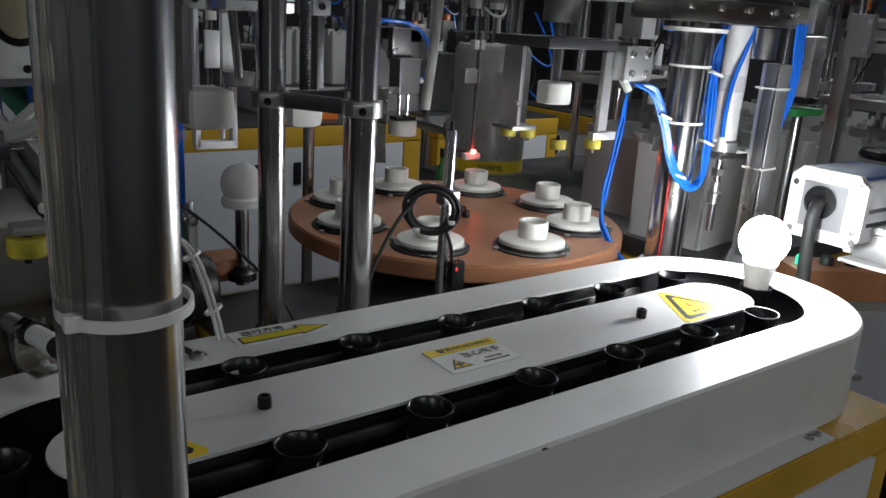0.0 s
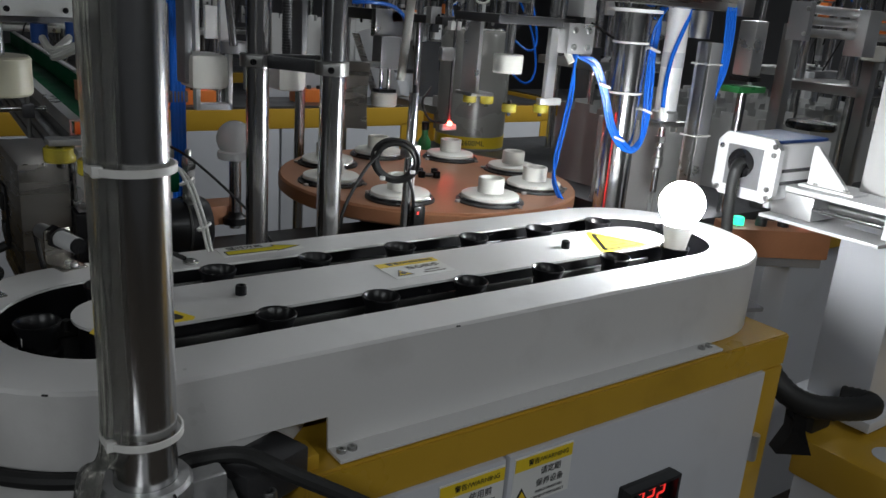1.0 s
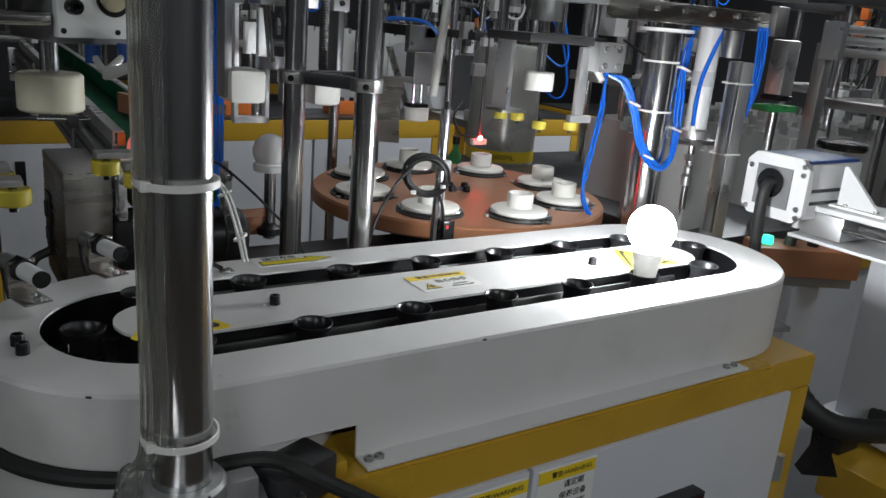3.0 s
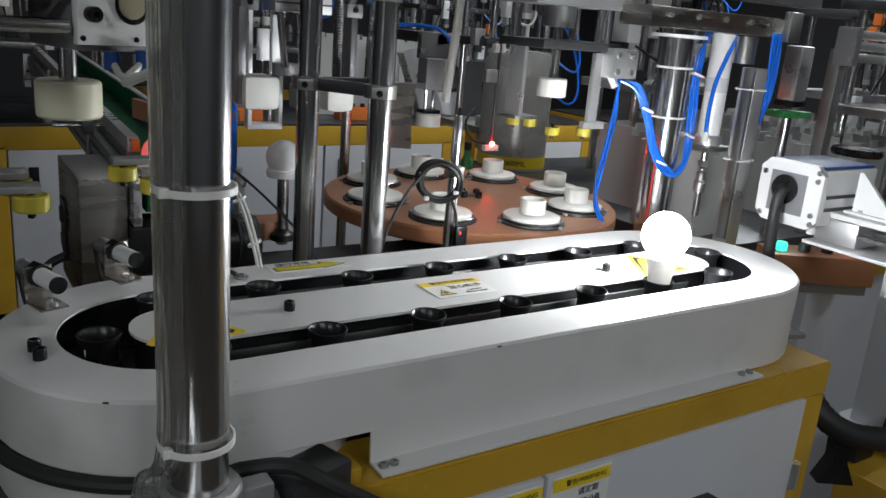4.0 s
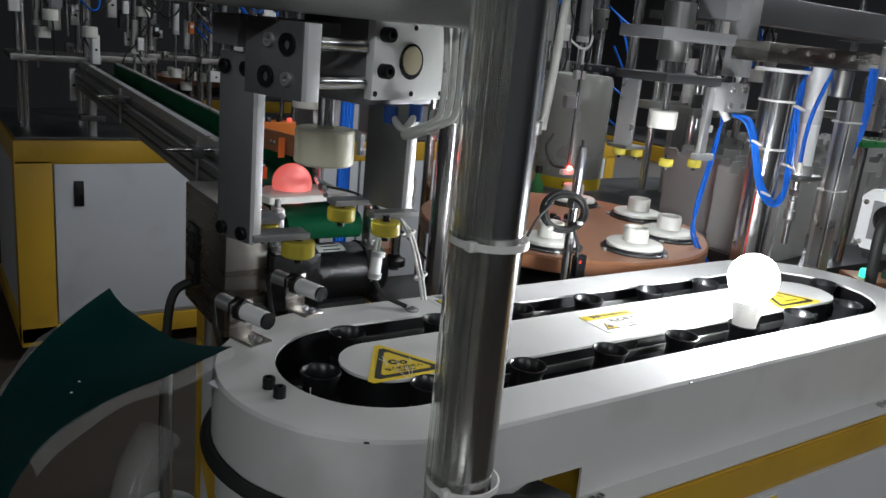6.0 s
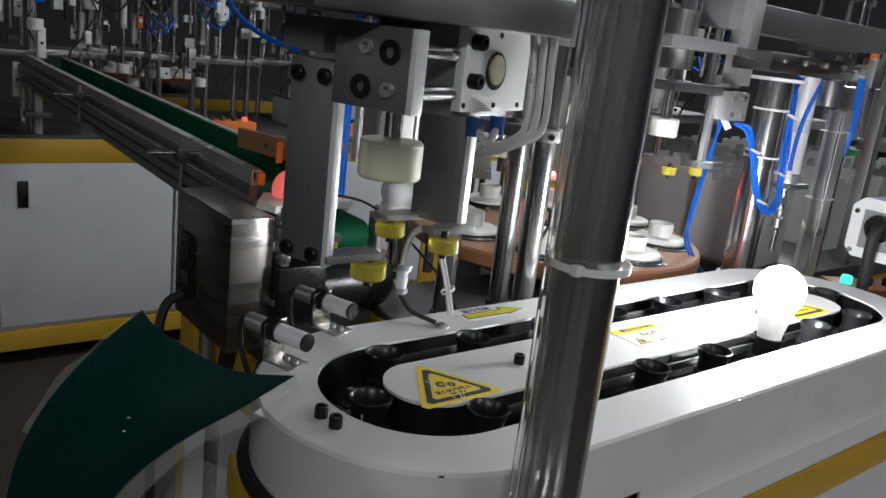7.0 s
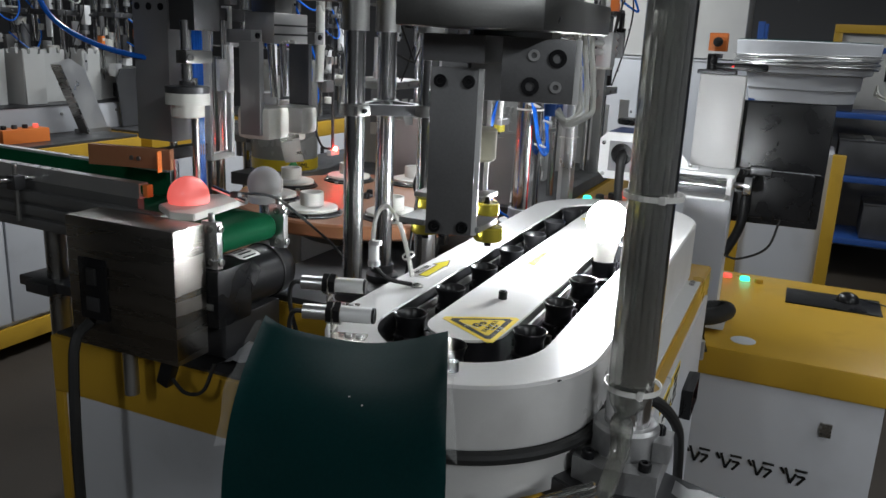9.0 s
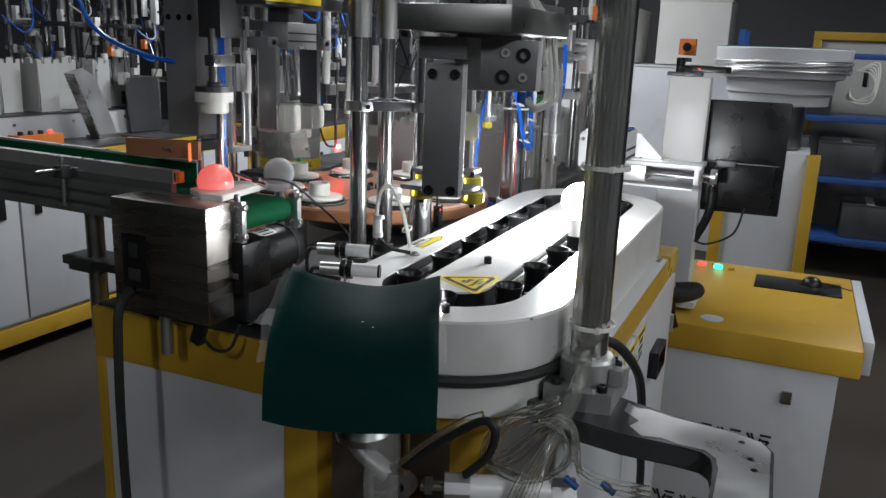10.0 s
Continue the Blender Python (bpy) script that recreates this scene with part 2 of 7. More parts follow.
def stadium(x0, x1, y, r, n=24, cuts=None):
    cuts = cuts or [i / 12 for i in range(12)]
    pts = [(x0 + (x1 - x0) * c, y - r) for c in cuts]
    pts += [(x1 + r * math.sin(math.pi * i / n), y - r * math.cos(math.pi * i / n)) for i in range(n)]
    pts += [(x0 + (x1 - x0) * (1 - c), y + r) for c in cuts]
    pts += [(x0 - r * math.sin(math.pi * i / n), y + r * math.cos(math.pi * i / n)) for i in range(n)]
    return pts


def thing(name, at, label, category, group="", kind=""):
    ob = new(name)
    ob.empty_display_size = 0.02
    ob.matrix_world = at if isinstance(at, Matrix) else Matrix.Translation(at)
    return tagged(ob, label, category, group, kind)


def root_pose(ob):
    m = ob.matrix_basis.copy()
    while ob.parent:
        ob = ob.parent
        m = ob.matrix_basis @ m
    return m


def part(name, bm, material, parent=None, label="", local=False, angle=35):
    """Links a bmesh in world places (or in the thing's space) as one mesh under a thing or part."""
    if parent is not None and not local:
        bm.transform(root_pose(parent).inverted())
    bmesh.ops.recalc_face_normals(bm, faces=bm.faces)
    me = bpy.data.meshes.new(name)
    bm.to_mesh(me)
    bm.free()
    me.materials.append(material)
    me.polygons.foreach_set("use_smooth", [True] * len(me.polygons))
    me.set_sharp_from_angle(angle=radians(angle))
    ob = new(name, me)
    if parent is not None:
        ob.parent = parent
    if label:
        ob["label"] = label
    return ob


def B():
    return bmesh.new()


def text(body, size, m, material, parent, name="lettering", depth=0.0002, bold=0.0, width=None):
    cu = bpy.data.curves.new(name, "FONT")
    cu.body, cu.size, cu.align_x, cu.align_y, cu.extrude, cu.offset = body, size, "CENTER", "CENTER", depth, bold
    cu.resolution_u = 2
    tmp = bpy.data.objects.new("tmp_text", cu)
    scene.collection.objects.link(tmp)
    me = bpy.data.meshes.new_from_object(tmp.evaluated_get(bpy.context.evaluated_depsgraph_get()))
    bpy.data.objects.remove(tmp)
    bm = B()
    bm.from_mesh(me)
    if width and bm.verts:
        xs = [v.co.x for v in bm.verts]
        have = max(xs) - min(xs)
        bmesh.ops.scale(bm, vec=(width / have, 1, 1), verts=bm.verts)
    bm.transform(m)
    return part(name, bm, material, parent)


def flat(c, ux, uy):
    """A pose whose x runs along ux and y along uy."""
    ux, uy = Vector(ux).normalized(), Vector(uy).normalized()
    uz = ux.cross(uy)
    m = Matrix((ux, uy, uz)).transposed().to_4x4()
    m.translation = Vector(c)
    return m


def screw(parent, c, r=0.0045, h=0.005, axis=(0, 0, 1), material=None, name="bolt"):
    a = Vector(axis).normalized()
    bm = B()
    lathe(bm, [(0, 0), (r, 0), (r, h * 0.85), (r * 0.88, h), (r * 0.5, h), (r * 0.45, h * 0.5), (0, h * 0.5)], c, 14, a)
    return part(name, bm, material or BOLT, parent)

# ---- hall ----


def slab(name, c, s, material, label):
    return tagged(part(name, box(B(), c, s), material), label, "building", kind="structure")


tagged(part("floor", box(B(), (1.5, 2.0, -0.05), (14, 14, 0.1)), FLOOR), "worn grey-brown concrete factory floor", "floor", kind="structure")
slab("wall_north", (1.5, 7.6, 1.9), (12.4, 0.2, 3.8), DIMWALL, "plain painted far factory wall, colour darkened for the dim hall")
slab("wall_south", (1.5, -4.0, 1.9), (12.4, 0.2, 3.8), WALL, "plain painted factory wall")
slab("wall_east", (7.6, 1.8, 1.9), (0.2, 11.4, 3.8), WALL, "plain painted end wall of the hall")
slab("wall_west", (-4.6, 1.8, 1.9), (0.2, 11.4, 3.8), WALL, "plain painted end wall of the hall")
slab("ceiling", (1.5, 1.8, 3.85), (12.4, 11.8, 0.1), DIMWALL, "factory ceiling above the machines, colour darkened for the dim hall")


def tube_fixture(x, y, z):
    t = thing("tube_light", (x, y, z), "white fluorescent tube light hanging from the ceiling", "lamp", "ceiling tubes")
    part("housing", box(B(), (0, 0, 0), (1.25, 0.14, 0.05), bev=0.01), ENAMEL, t, local=True)
    part("tube", cyl(B(), (-0.6, 0, -0.04), (0.6, 0, -0.04), 0.014), TUBEGLOW, t, local=True)
    for sx in (-0.5, 0.5):
        part("hanger", cyl(B(), (sx, 0, 0.025), (sx, 0, 3.8 - z), 0.004, seg=8), STEEL, t, local=True)


for tx, ty, tz, ta in TUBES:
    tube_fixture(tx, ty, tz + 0.05)

# ---- machine table with the oval conveyor ----
TOP = 1.076
OX0, OX1, OY = 0.130, 0.905, 0.623
TX0, TX1, TR = 0.135, 0.895, 0.0755


def machine_table():
    t = thing("machine_table", (0.5, 0.8, 0), "yellow-framed machine table with grey-white doors under the conveyor", "machine")
    bm = prism(B(), [(-0.035, 0.66), (-0.020, 0.60), (0.01, 0.53), (0.06, 0.485), (0.13, 0.470), (0.23, 0.466), (0.245, 0.424), (1.03, 0.424), (1.03, 1.17), (0.36, 1.17), (0.36, 0.785), (-0.015, 0.76)], 0.916, 0.966)
    bmesh.ops.bevel(bm, geom=bm.edges[:], offset=0.003, segments=2, affect="EDGES")
    part("frame_top", bm, YELLOW, t, "yellow painted steel frame")
    for x, y in ((0.04, 0.55), (1.003, 0.449), (1.005, 1.145)):
        part("post", box(B(), (x, y, 0.5), (0.05, 0.05, 0.83), bev=0.003), YELLOW, t)
    part("frame_bottom", box(B(), (0.60, 0.797, 0.1), (0.86, 0.74, 0.06), bev=0.003), YELLOW, t)
    for x0, x1 in ((0.05, 0.488), (0.493, 0.977)):
        d = part("door", box(B(), ((x0 + x1) / 2, 0.428, 0.525), (x1 - x0, 0.018, 0.785), bev=0.003), PANEL, t, "grey-white sheet steel door")
        if x1 > 0.9:
            part("hinge", cyl(B(), (0.985, 0.420, 0.770), (0.985, 0.420, 0.812), 0.008, seg=12), ALU, d)
            part("display_bezel", box(B(), (0.738, 0.417, 0.789), (0.100, 0.012, 0.056), bev=0.002), BLACK, d, "black panel meter")
            for dx, dz, sx, sz in ((0, 0.0255, 0.1, 0.005), (0, -0.0255, 0.1, 0.005), (-0.0475, 0, 0.005, 0.046), (0.0475, 0, 0.005, 0.046)):
                part("bezel_edge", box(B(), (0.738 + dx, 0.4055, 0.789 + dz), (sx, 0.013, sz)), BLACK, d)
            segs = B()
            for k in range(3):
                x = 0.722 + k * 0.021
                w, h, th = 0.011, 0.012, 0.0028
                for cx, cz, sx, sz in ((0, h, w, th), (0, 0, w, th), (0, -h, w, th), (w / 2, h / 2, th, h), (-w / 2, -h / 2, th, h)):
                    box(segs, (x + cx + (cz + h) * 0.08, 0.4105, 0.789 + cz), (sx, 0.001, sz))
            part("digits", segs, LEDRED, d, "lit red digits 222")
            door_label(d, 0.545, 0.890, "请定期", "保养设备", True)
        else:
            door_label(d, 0.441, 0.888, "使用前", "使用说明", False)
    part("shelf_frame", box(B(), (0.285, 1.138, 0.853), (0.23, 0.506, 0.100), bev=0.003), YELLOW, t, "yellow painted lower frame")
    part("shelf_plate", box(B(), (0.285, 1.138, 0.9055), (0.215, 0.49, 0.005), bev=0.001), DARKSTEEL, t, "oily dark steel shelf plate")
    part("post", box(B(), (0.195, 0.92, 0.43), (0.05, 0.07, 0.746), bev=0.003), YELLOW, t)
    part("post", box(B(), (0.195, 1.381, 0.43), (0.05, 0.02, 0.746), bev=0.003), YELLOW, t)
    part("side_panel", box(B(), (0.182, 1.163, 0.45), (0.012, 0.416, 0.706), bev=0.002), PANEL, t, "grey-white side panel")
    part("shelf_base", box(B(), (0.285, 1.138, 0.085), (0.22, 0.50, 0.05), bev=0.003), YELLOW, t)
    part("rear_panel", box(B(), (0.68, 1.152, 0.52), (0.62, 0.012, 0.78)), PANEL, t)
    part("right_panel", box(B(), (1.019, 0.79, 0.52), (0.012, 0.64, 0.78)), PANEL, t)
    part("inner_plate", box(B(), (0.685, 0.98, 0.971), (0.64, 0.34, 0.012), bev=0.002), DARKSTEEL, t, "oily dark steel top plate")
    for x in (0.22, 0.97):
        for y in (0.45, 1.13):
            part("foot", cyl(B(), (x, y, 0.0), (x, y, 0.075), 0.03, 0.018, 16), DARKSTEEL, t)
    return t


def door_label(d, x, z, line1, line2, english):
    s = part("warning_label", box(B(), (x, 0.4185, z - 0.01), (0.090, 0.001, 0.066)), STICKER_W, d, "white and yellow warning label")
    part("header", box(B(), (x, 0.4176, z + 0.013), (0.088, 0.001, 0.016)), STICKER_Y, s)
    m = flat((x + 0.006, 0.4168, z + 0.013), (1, 0, 0), (0, 0, 1))
    text("警告/WARNING", 0.0088, m, INK, s)
    text(line1, 0.0108, flat((x + 0.012, 0.4176, z - 0.004), (1, 0, 0), (0, 0, 1)), INK, s)
    text(line2, 0.0108, flat((x + 0.012, 0.4176, z - 0.019), (1, 0, 0), (0, 0, 1)), INK, s)
    if english:
        text("PLEASE MAINTAIN", 0.0052, flat((x + 0.012, 0.4176, z - 0.030), (1, 0, 0), (0, 0, 1)), INK, s)
        text("EQUIPMENT REGULARLY", 0.0052, flat((x + 0.008, 0.4176, z - 0.0375), (1, 0, 0), (0, 0, 1)), INK, s)
    tri = prism(B(), [(-0.011, -0.008), (0.011, -0.008), (0, 0.011)], 0, 0.0008, flat((x - 0.031, 0.4180, z - 0.029), (1, 0, 0), (0, 0, 1)))
    sign = part("warning_sign", tri, INK, s)
    part("sign_face", prism(B(), [(-0.0075, -0.006), (0.0075, -0.006), (0, 0.007)], 0, 0.0006, flat((x - 0.031, 0.4170, z - 0.029), (1, 0, 0), (0, 0, 1))), STICKER_Y, s)


machine_table()


def conveyor_cover():
    t = thing("conveyor_cover", (0.5, OY, 0.966), "white enamelled oval conveyor cover with a black slot", "conveyor")
    bm = B()
    xs = [0.0, 0.10, 0.195, 0.1965, 0.30, 0.40, 0.5, 0.6, 0.7, 0.8, 0.9]
    outer = stadium(OX0, OX1, OY, 0.1695, 24, xs)
    mid = stadium(OX0, OX1, OY, 0.1665, 24, xs)
    inner = stadium(TX0 - 0.006, TX1 + 0.004, 0.624, 0.106, 24, xs)
    k = len(outer)
    low = [0.968 if x > 0.2818 else 1.006 for x, y in outer]
    rows = [[bm.verts.new((x, y, z)) for (x, y), z in zip(outer, low)], [bm.verts.new((x, y, TOP - 0.003)) for x, y in outer],
            [bm.verts.new(((a[0] * 0.3 + b[0] * 0.7), (a[1] * 0.3 + b[1] * 0.7), TOP - 0.0007)) for a, b in zip(outer, mid)],
            [bm.verts.new((x, y, TOP)) for x, y in mid], [bm.verts.new((x, y, TOP)) for x, y in inner],
            [bm.verts.new((x, y, TOP - 0.003)) for x, y in inner], [bm.verts.new((x, y, TOP - 0.003)) for x, y in mid], [bm.verts.new((x, y, z)) for (x, y), z in zip(mid, low)]]
    for a, b in zip(rows, rows[1:] + rows[:1]):
        for i in range(k):
            j = (i + 1) % k
            bm.faces.new((a[i], a[j], b[j], b[i]))
    part("top_shell", bm, ENAMEL, t, "white enamel sheet steel shell with rounded ends")
    part("flange", box(B(), (0.577, 0.4405, 0.9695), (0.59, 0.027, 0.004), bev=0.001), ENAMEL, t, "folded foot flange")
    for x in (0.290, 0.302, 0.842, 0.858):
        screw(t, (x, 0.441, 0.9715), 0.005, 0.004, material=STEEL)
    part("lower_skirt", band(B(), stadium(OX0, OX0 + 0.03, OY, 0.1665), stadium(OX0, OX0 + 0.03, OY, 0.160), 0.944, 1.0055), ENAMEL, t, "white lower skirt behind a black cable")
    part("island", prism(B(), stadium(TX0 + 0.005, TX1 - 0.006, 0.624, 0.050), TOP - 0.003, TOP + 0.0002), ENAMEL, t, "white enamel centre plate")
    part("island_core", prism(B(), stadium(TX0 + 0.005, TX1 - 0.006, 0.624, 0.044), 1.035, TOP - 0.001), TRENCH, t)
    part("trench_floor", prism(B(), stadium(TX0, TX1, 0.624, 0.135), 1.018, 1.032), TRENCH, t, "black track floor")
    part("trench_wall", band(B(), stadium(TX0, TX1, 0.624, 0.132), stadium(TX0 - 0.006, TX1 + 0.004, 0.624, 0.116), 1.032, TOP - 0.004), TRENCH, t)
    for y in (0.7255, 0.6745, 0.5735):
        part("guide_rail", box(B(), (0.515, y, 1.055), (0.70, 0.004, 0.010), bev=0.001), STEEL, t, "worn steel guide rail")
    for x, y, a in ((0.041, 0.4795, -33), (0.43, 0.4533, 0)):
        part("paint_chip", box(B(), (x, y, TOP - 0.0022), (0.005, 0.0022, 0.0012), (0, 0, a), 0.0004), INK, t, "black paint chip on the edge")
    for x, y in ((0.261, 0.624), (0.737, 0.616), (0.002, 0.607), (0.004, 0.585)):
        screw(t, (x, y, TOP), 0.0062, 0.011)
    return t


conveyor_cover()


def track_point(s):
    """Place and heading on the oval after s metres; it runs towards -x along the front."""
    straight, turn = TX1 - TX0, math.pi * TR
    s %= 2 * (straight + turn)
    if s < straight:
        return TX1 - s, 0.624 - TR, 180.0
    s -= straight
    if s < turn:
        a = s / TR
        return TX0 - TR * math.sin(a), 0.624 - TR * math.cos(a), 180.0 - math.degrees(a)
    s -= turn
    if s < straight:
        return TX0 + s, 0.624 + TR, 0.0
    a = (s - straight) / TR
    return TX1 + TR * math.sin(a), 0.624 + TR * math.cos(a), -math.degrees(a)


def bulb_holder():
    t = thing("bulb_holder", (0, 0, 0), "black plastic bulb cup on the conveyor chain", "bulb holder", "bulb holders on the chain")
    bm = lathe(B(), [(0.0205, 0.0), (0.0205, 0.018), (0.0180, 0.020), (0.0172, 0.034), (0.0212, 0.0452), (0.0212, 0.0462), (0.0205, 0.0465), (0.0195, 0.0455), (0.0160, 0.034), (0.0160, 0.020), (0.0120, 0.012), (0, 0.012)], (0, 0, 0), 32)
    part("cup", bm, BLACK, t, local=True)
    part("rim", lathe(B(), [(0.0197, 0.0460), (0.0206, 0.0462), (0.0206, 0.0470), (0.0197, 0.0468), (0.0197, 0.0460)], (0, 0, 0), 32), BOLT, t, local=True)
    part("contact", box(B(), (-0.004, 0.0150, 0.031), (0.008, 0.002, 0.009)), NYLON, t, "small pale contact block", local=True)
    part("carrier", box(B(), (0, 0, -0.004), (0.110, 0.030, 0.008), bev=0.002), TRENCH, t, local=True)
    for sx in (-0.04, 0.04):
        part("pin", cyl(B(), (sx, 0, 0), (sx, 0, 0.012), 0.004, seg=12), STEEL, t, local=True)
    return t


HOLDERS = [bulb_holder()]
for _ in range(15):
    HOLDERS.append(copy_thing(HOLDERS[0], Matrix.Identity(4)))


def bulb(name, label, glass, group=""):
    """An LED bulb, cap down; the cap's foot is at the origin."""
    t = thing(name, (0, 0, 0), label, "light bulb", group)
    r = 0.0325
    prof = [(0.0225, 0.038)]
    prof += [(r * math.cos(a), 0.068 + r * math.sin(a)) for a in [radians(-46 + 136 * i / 18) for i in range(18)]] + [(0, 0.068 + r)]
    part("globe", lathe(B(), [(0, 0.038)] + prof, seg=40), glass, t, local=True)
    part("collar", lathe(B(), [(0, 0.0), (0.0155, 0.0), (0.0165, 0.010), (0.0225, 0.0385), (0.0215, 0.0395), (0, 0.0395)], seg=32), NYLON, t, "white plastic heat-sink collar", local=True)
    thread = B()
    for i in range(5):
        ring(thread, (0, 0, -0.003 - i * 0.0042), 0.0125, 0.0018, seg=24, sub=6)
    cyl(thread, (0, 0, -0.024), (0, 0, 0.001), 0.0125)
    part("screw_cap", thread, STEEL, t, local=True)
    return t


lit_bulb = bulb("lit_bulb", "glowing white LED bulb standing in a conveyor cup", LIT)


# ---- stickers on the cover ----


def triangle_sticker(name, a, b, c, text_lines):
    z = TOP + 0.0006
    cx, cy = (a[0] + b[0] + c[0]) / 3, (a[1] + b[1] + c[1]) / 3
    t = thing(name, (cx, cy, z), "yellow triangular warning sticker with a black border", "sticker", "triangular warning stickers")

    def grown(k):
        pts = []
        for p in (a, b, c):
            x, y = cx + (p[0] - cx) * k, cy + (p[1] - cy) * k
            for q in (a, b, c):
                if q is not p:
                    pts.append(((x + (cx + (q[0] - cx) * k - x) * 0.07), (y + (cy + (q[1] - cy) * k - y) * 0.07)))
        ctr = sorted(pts, key=lambda p: math.atan2(p[1] - cy, p[0] - cx))
        return ctr

    part("backing", prism(B(), grown(1.0), z - 0.0004, z), STICKER_Y, t)
    part("border", prism(B(), grown(0.80), z, z + 0.0003), INK, t)
    part("face", prism(B(), grown(0.60), z + 0.0003, z + 0.0006), STICKER_Y, t)
    ux = Vector((b[0] - c[0], b[1] - c[1], 0)).normalized()
    uy = Vector((-ux.y, ux.x, 0))
    o = Vector((cx, cy, z + 0.0007))
    if text_lines == 1:
        zig = [(-0.002, 0.013), (0.004, 0.012), (0.001, 0.006), (0.006, 0.006), (-0.002, -0.004), (0.000, 0.003), (-0.005, 0.003)]
        part("lightning", prism(B(), zig, 0, 0.0003, flat(o, ux, uy)), ORANGE, t, "orange lightning mark")
        for k in range(4):
            part("text_bar", box(B(), o + ux * (-0.012 + 0.008 * k) + uy * -0.011, (0.005, 0.005, 0.0003), Matrix.Rotation(math.atan2(ux.y, ux.x), 4, "Z")), INK, t)
        return t
    gear = B()
    for dx, dy, r in ((-0.004, 0.007, 0.006), (0.006, 0.003, 0.0045)):
        q = o + ux * dx + uy * dy
        lathe(gear, [(r * 0.45, 0), (r, 0), (r, 0.0003), (r * 0.45, 0.0003), (r * 0.45, 0)], q, 12)
    part("gear_sign", gear, INK, t)
    text("当心机械伤人", 0.0075, flat(o + uy * -0.0085, ux, uy), INK, t)
    text("WARNING", 0.0045, flat(o + uy * -0.0150, ux, uy), INK, t)
    return t


worn = triangle_sticker("warning_triangle", (0.150, 0.668), (0.200, 0.576), (0.093, 0.577), 2)
rng = random.Random(21)
for k in range(9):
    sx, sy = 0.128 + rng.uniform(0, 0.04), 0.584 + rng.uniform(0, 0.045)
    part("scuff", box(B(), (sx, sy, TOP + 0.0017), (rng.uniform(0.010, 0.026), 0.0008, 0.0002), (0, 0, rng.uniform(40, 110))), STICKER_W, worn, "thin white scratch")
triangle_sticker("warning_triangle", (0.830, 0.672), (0.880, 0.576), (0.770, 0.577), 1)


def hand_label():
    z = TOP + 0.0006
    t = thing("warning_label", (0.488, 0.625, z), "white label with a yellow warning header", "label")
    part("paper", box(B(), (0.488, 0.624, z), (0.088, 0.055, 0.0006)), STICKER_W, t)
    part("header", box(B(), (0.488, 0.6445, z + 0.0005), (0.087, 0.0135, 0.0006)), STICKER_Y, t)
    text("警告/WARNING", 0.0095, flat((0.492, 0.6445, z + 0.001), (1, 0, 0), (0, 1, 0)), FADEDINK, t)
    text("当心夹手", 0.0125, flat((0.500, 0.626, z + 0.0006), (1, 0, 0), (0, 1, 0)), FADEDINK, t)
    text("CAUTION", 0.0048, flat((0.505, 0.612, z + 0.0006), (1, 0, 0), (0, 1, 0)), FADEDINK, t)
    text("NIPPING HAND", 0.0048, flat((0.505, 0.605, z + 0.0006), (1, 0, 0), (0, 1, 0)), FADEDINK, t)
    part("sign", prism(B(), [(0.450, 0.604), (0.474, 0.604), (0.462, 0.624)], z + 0.0003, z + 0.0007), FADEDINK, t)
    part("sign_face", prism(B(), [(0.4535, 0.606), (0.4705, 0.606), (0.462, 0.6205)], z + 0.0007, z + 0.001), STICKER_Y, t)
    part("sign_mark", box(B(), (0.462, 0.611, z + 0.0012), (0.007, 0.007, 0.0004), (0, 0, 30)), FADEDINK, t)


hand_label()


def arrow_label():
    z = TOP + 0.0006
    t = thing("direction_label", (0.345, 0.768, z), "white label with a yellow running-direction arrow", "label")
    part("paper", box(B(), (0.344, 0.767, z), (0.108, 0.034, 0.0006)), STICKER_W, t)
    o = [(0.2955, 0.7535), (0.3608, 0.7535), (0.3608, 0.7503), (0.3968, 0.7618), (0.3608, 0.7775), (0.3608, 0.7695), (0.2955, 0.7695)]
    part("arrow_edge", prism(B(), o, z + 0.0003, z + 0.0006), INK, t)
    o = [(0.2975, 0.7556), (0.3630, 0.7556), (0.3630, 0.7532), (0.3925, 0.7619), (0.3630, 0.7740), (0.3630, 0.7674), (0.2975, 0.7674)]
    part("arrow", prism(B(), o, z + 0.0006, z + 0.0009), ARROWYELLOW, t)
    text("运行方向", 0.0120, flat((0.326, 0.7768, z + 0.0006), (1, 0, 0), (0, 1, 0)), INK, t)


arrow_label()

# ---- front pole ----
PX, PY = 0.0985, 0.4045


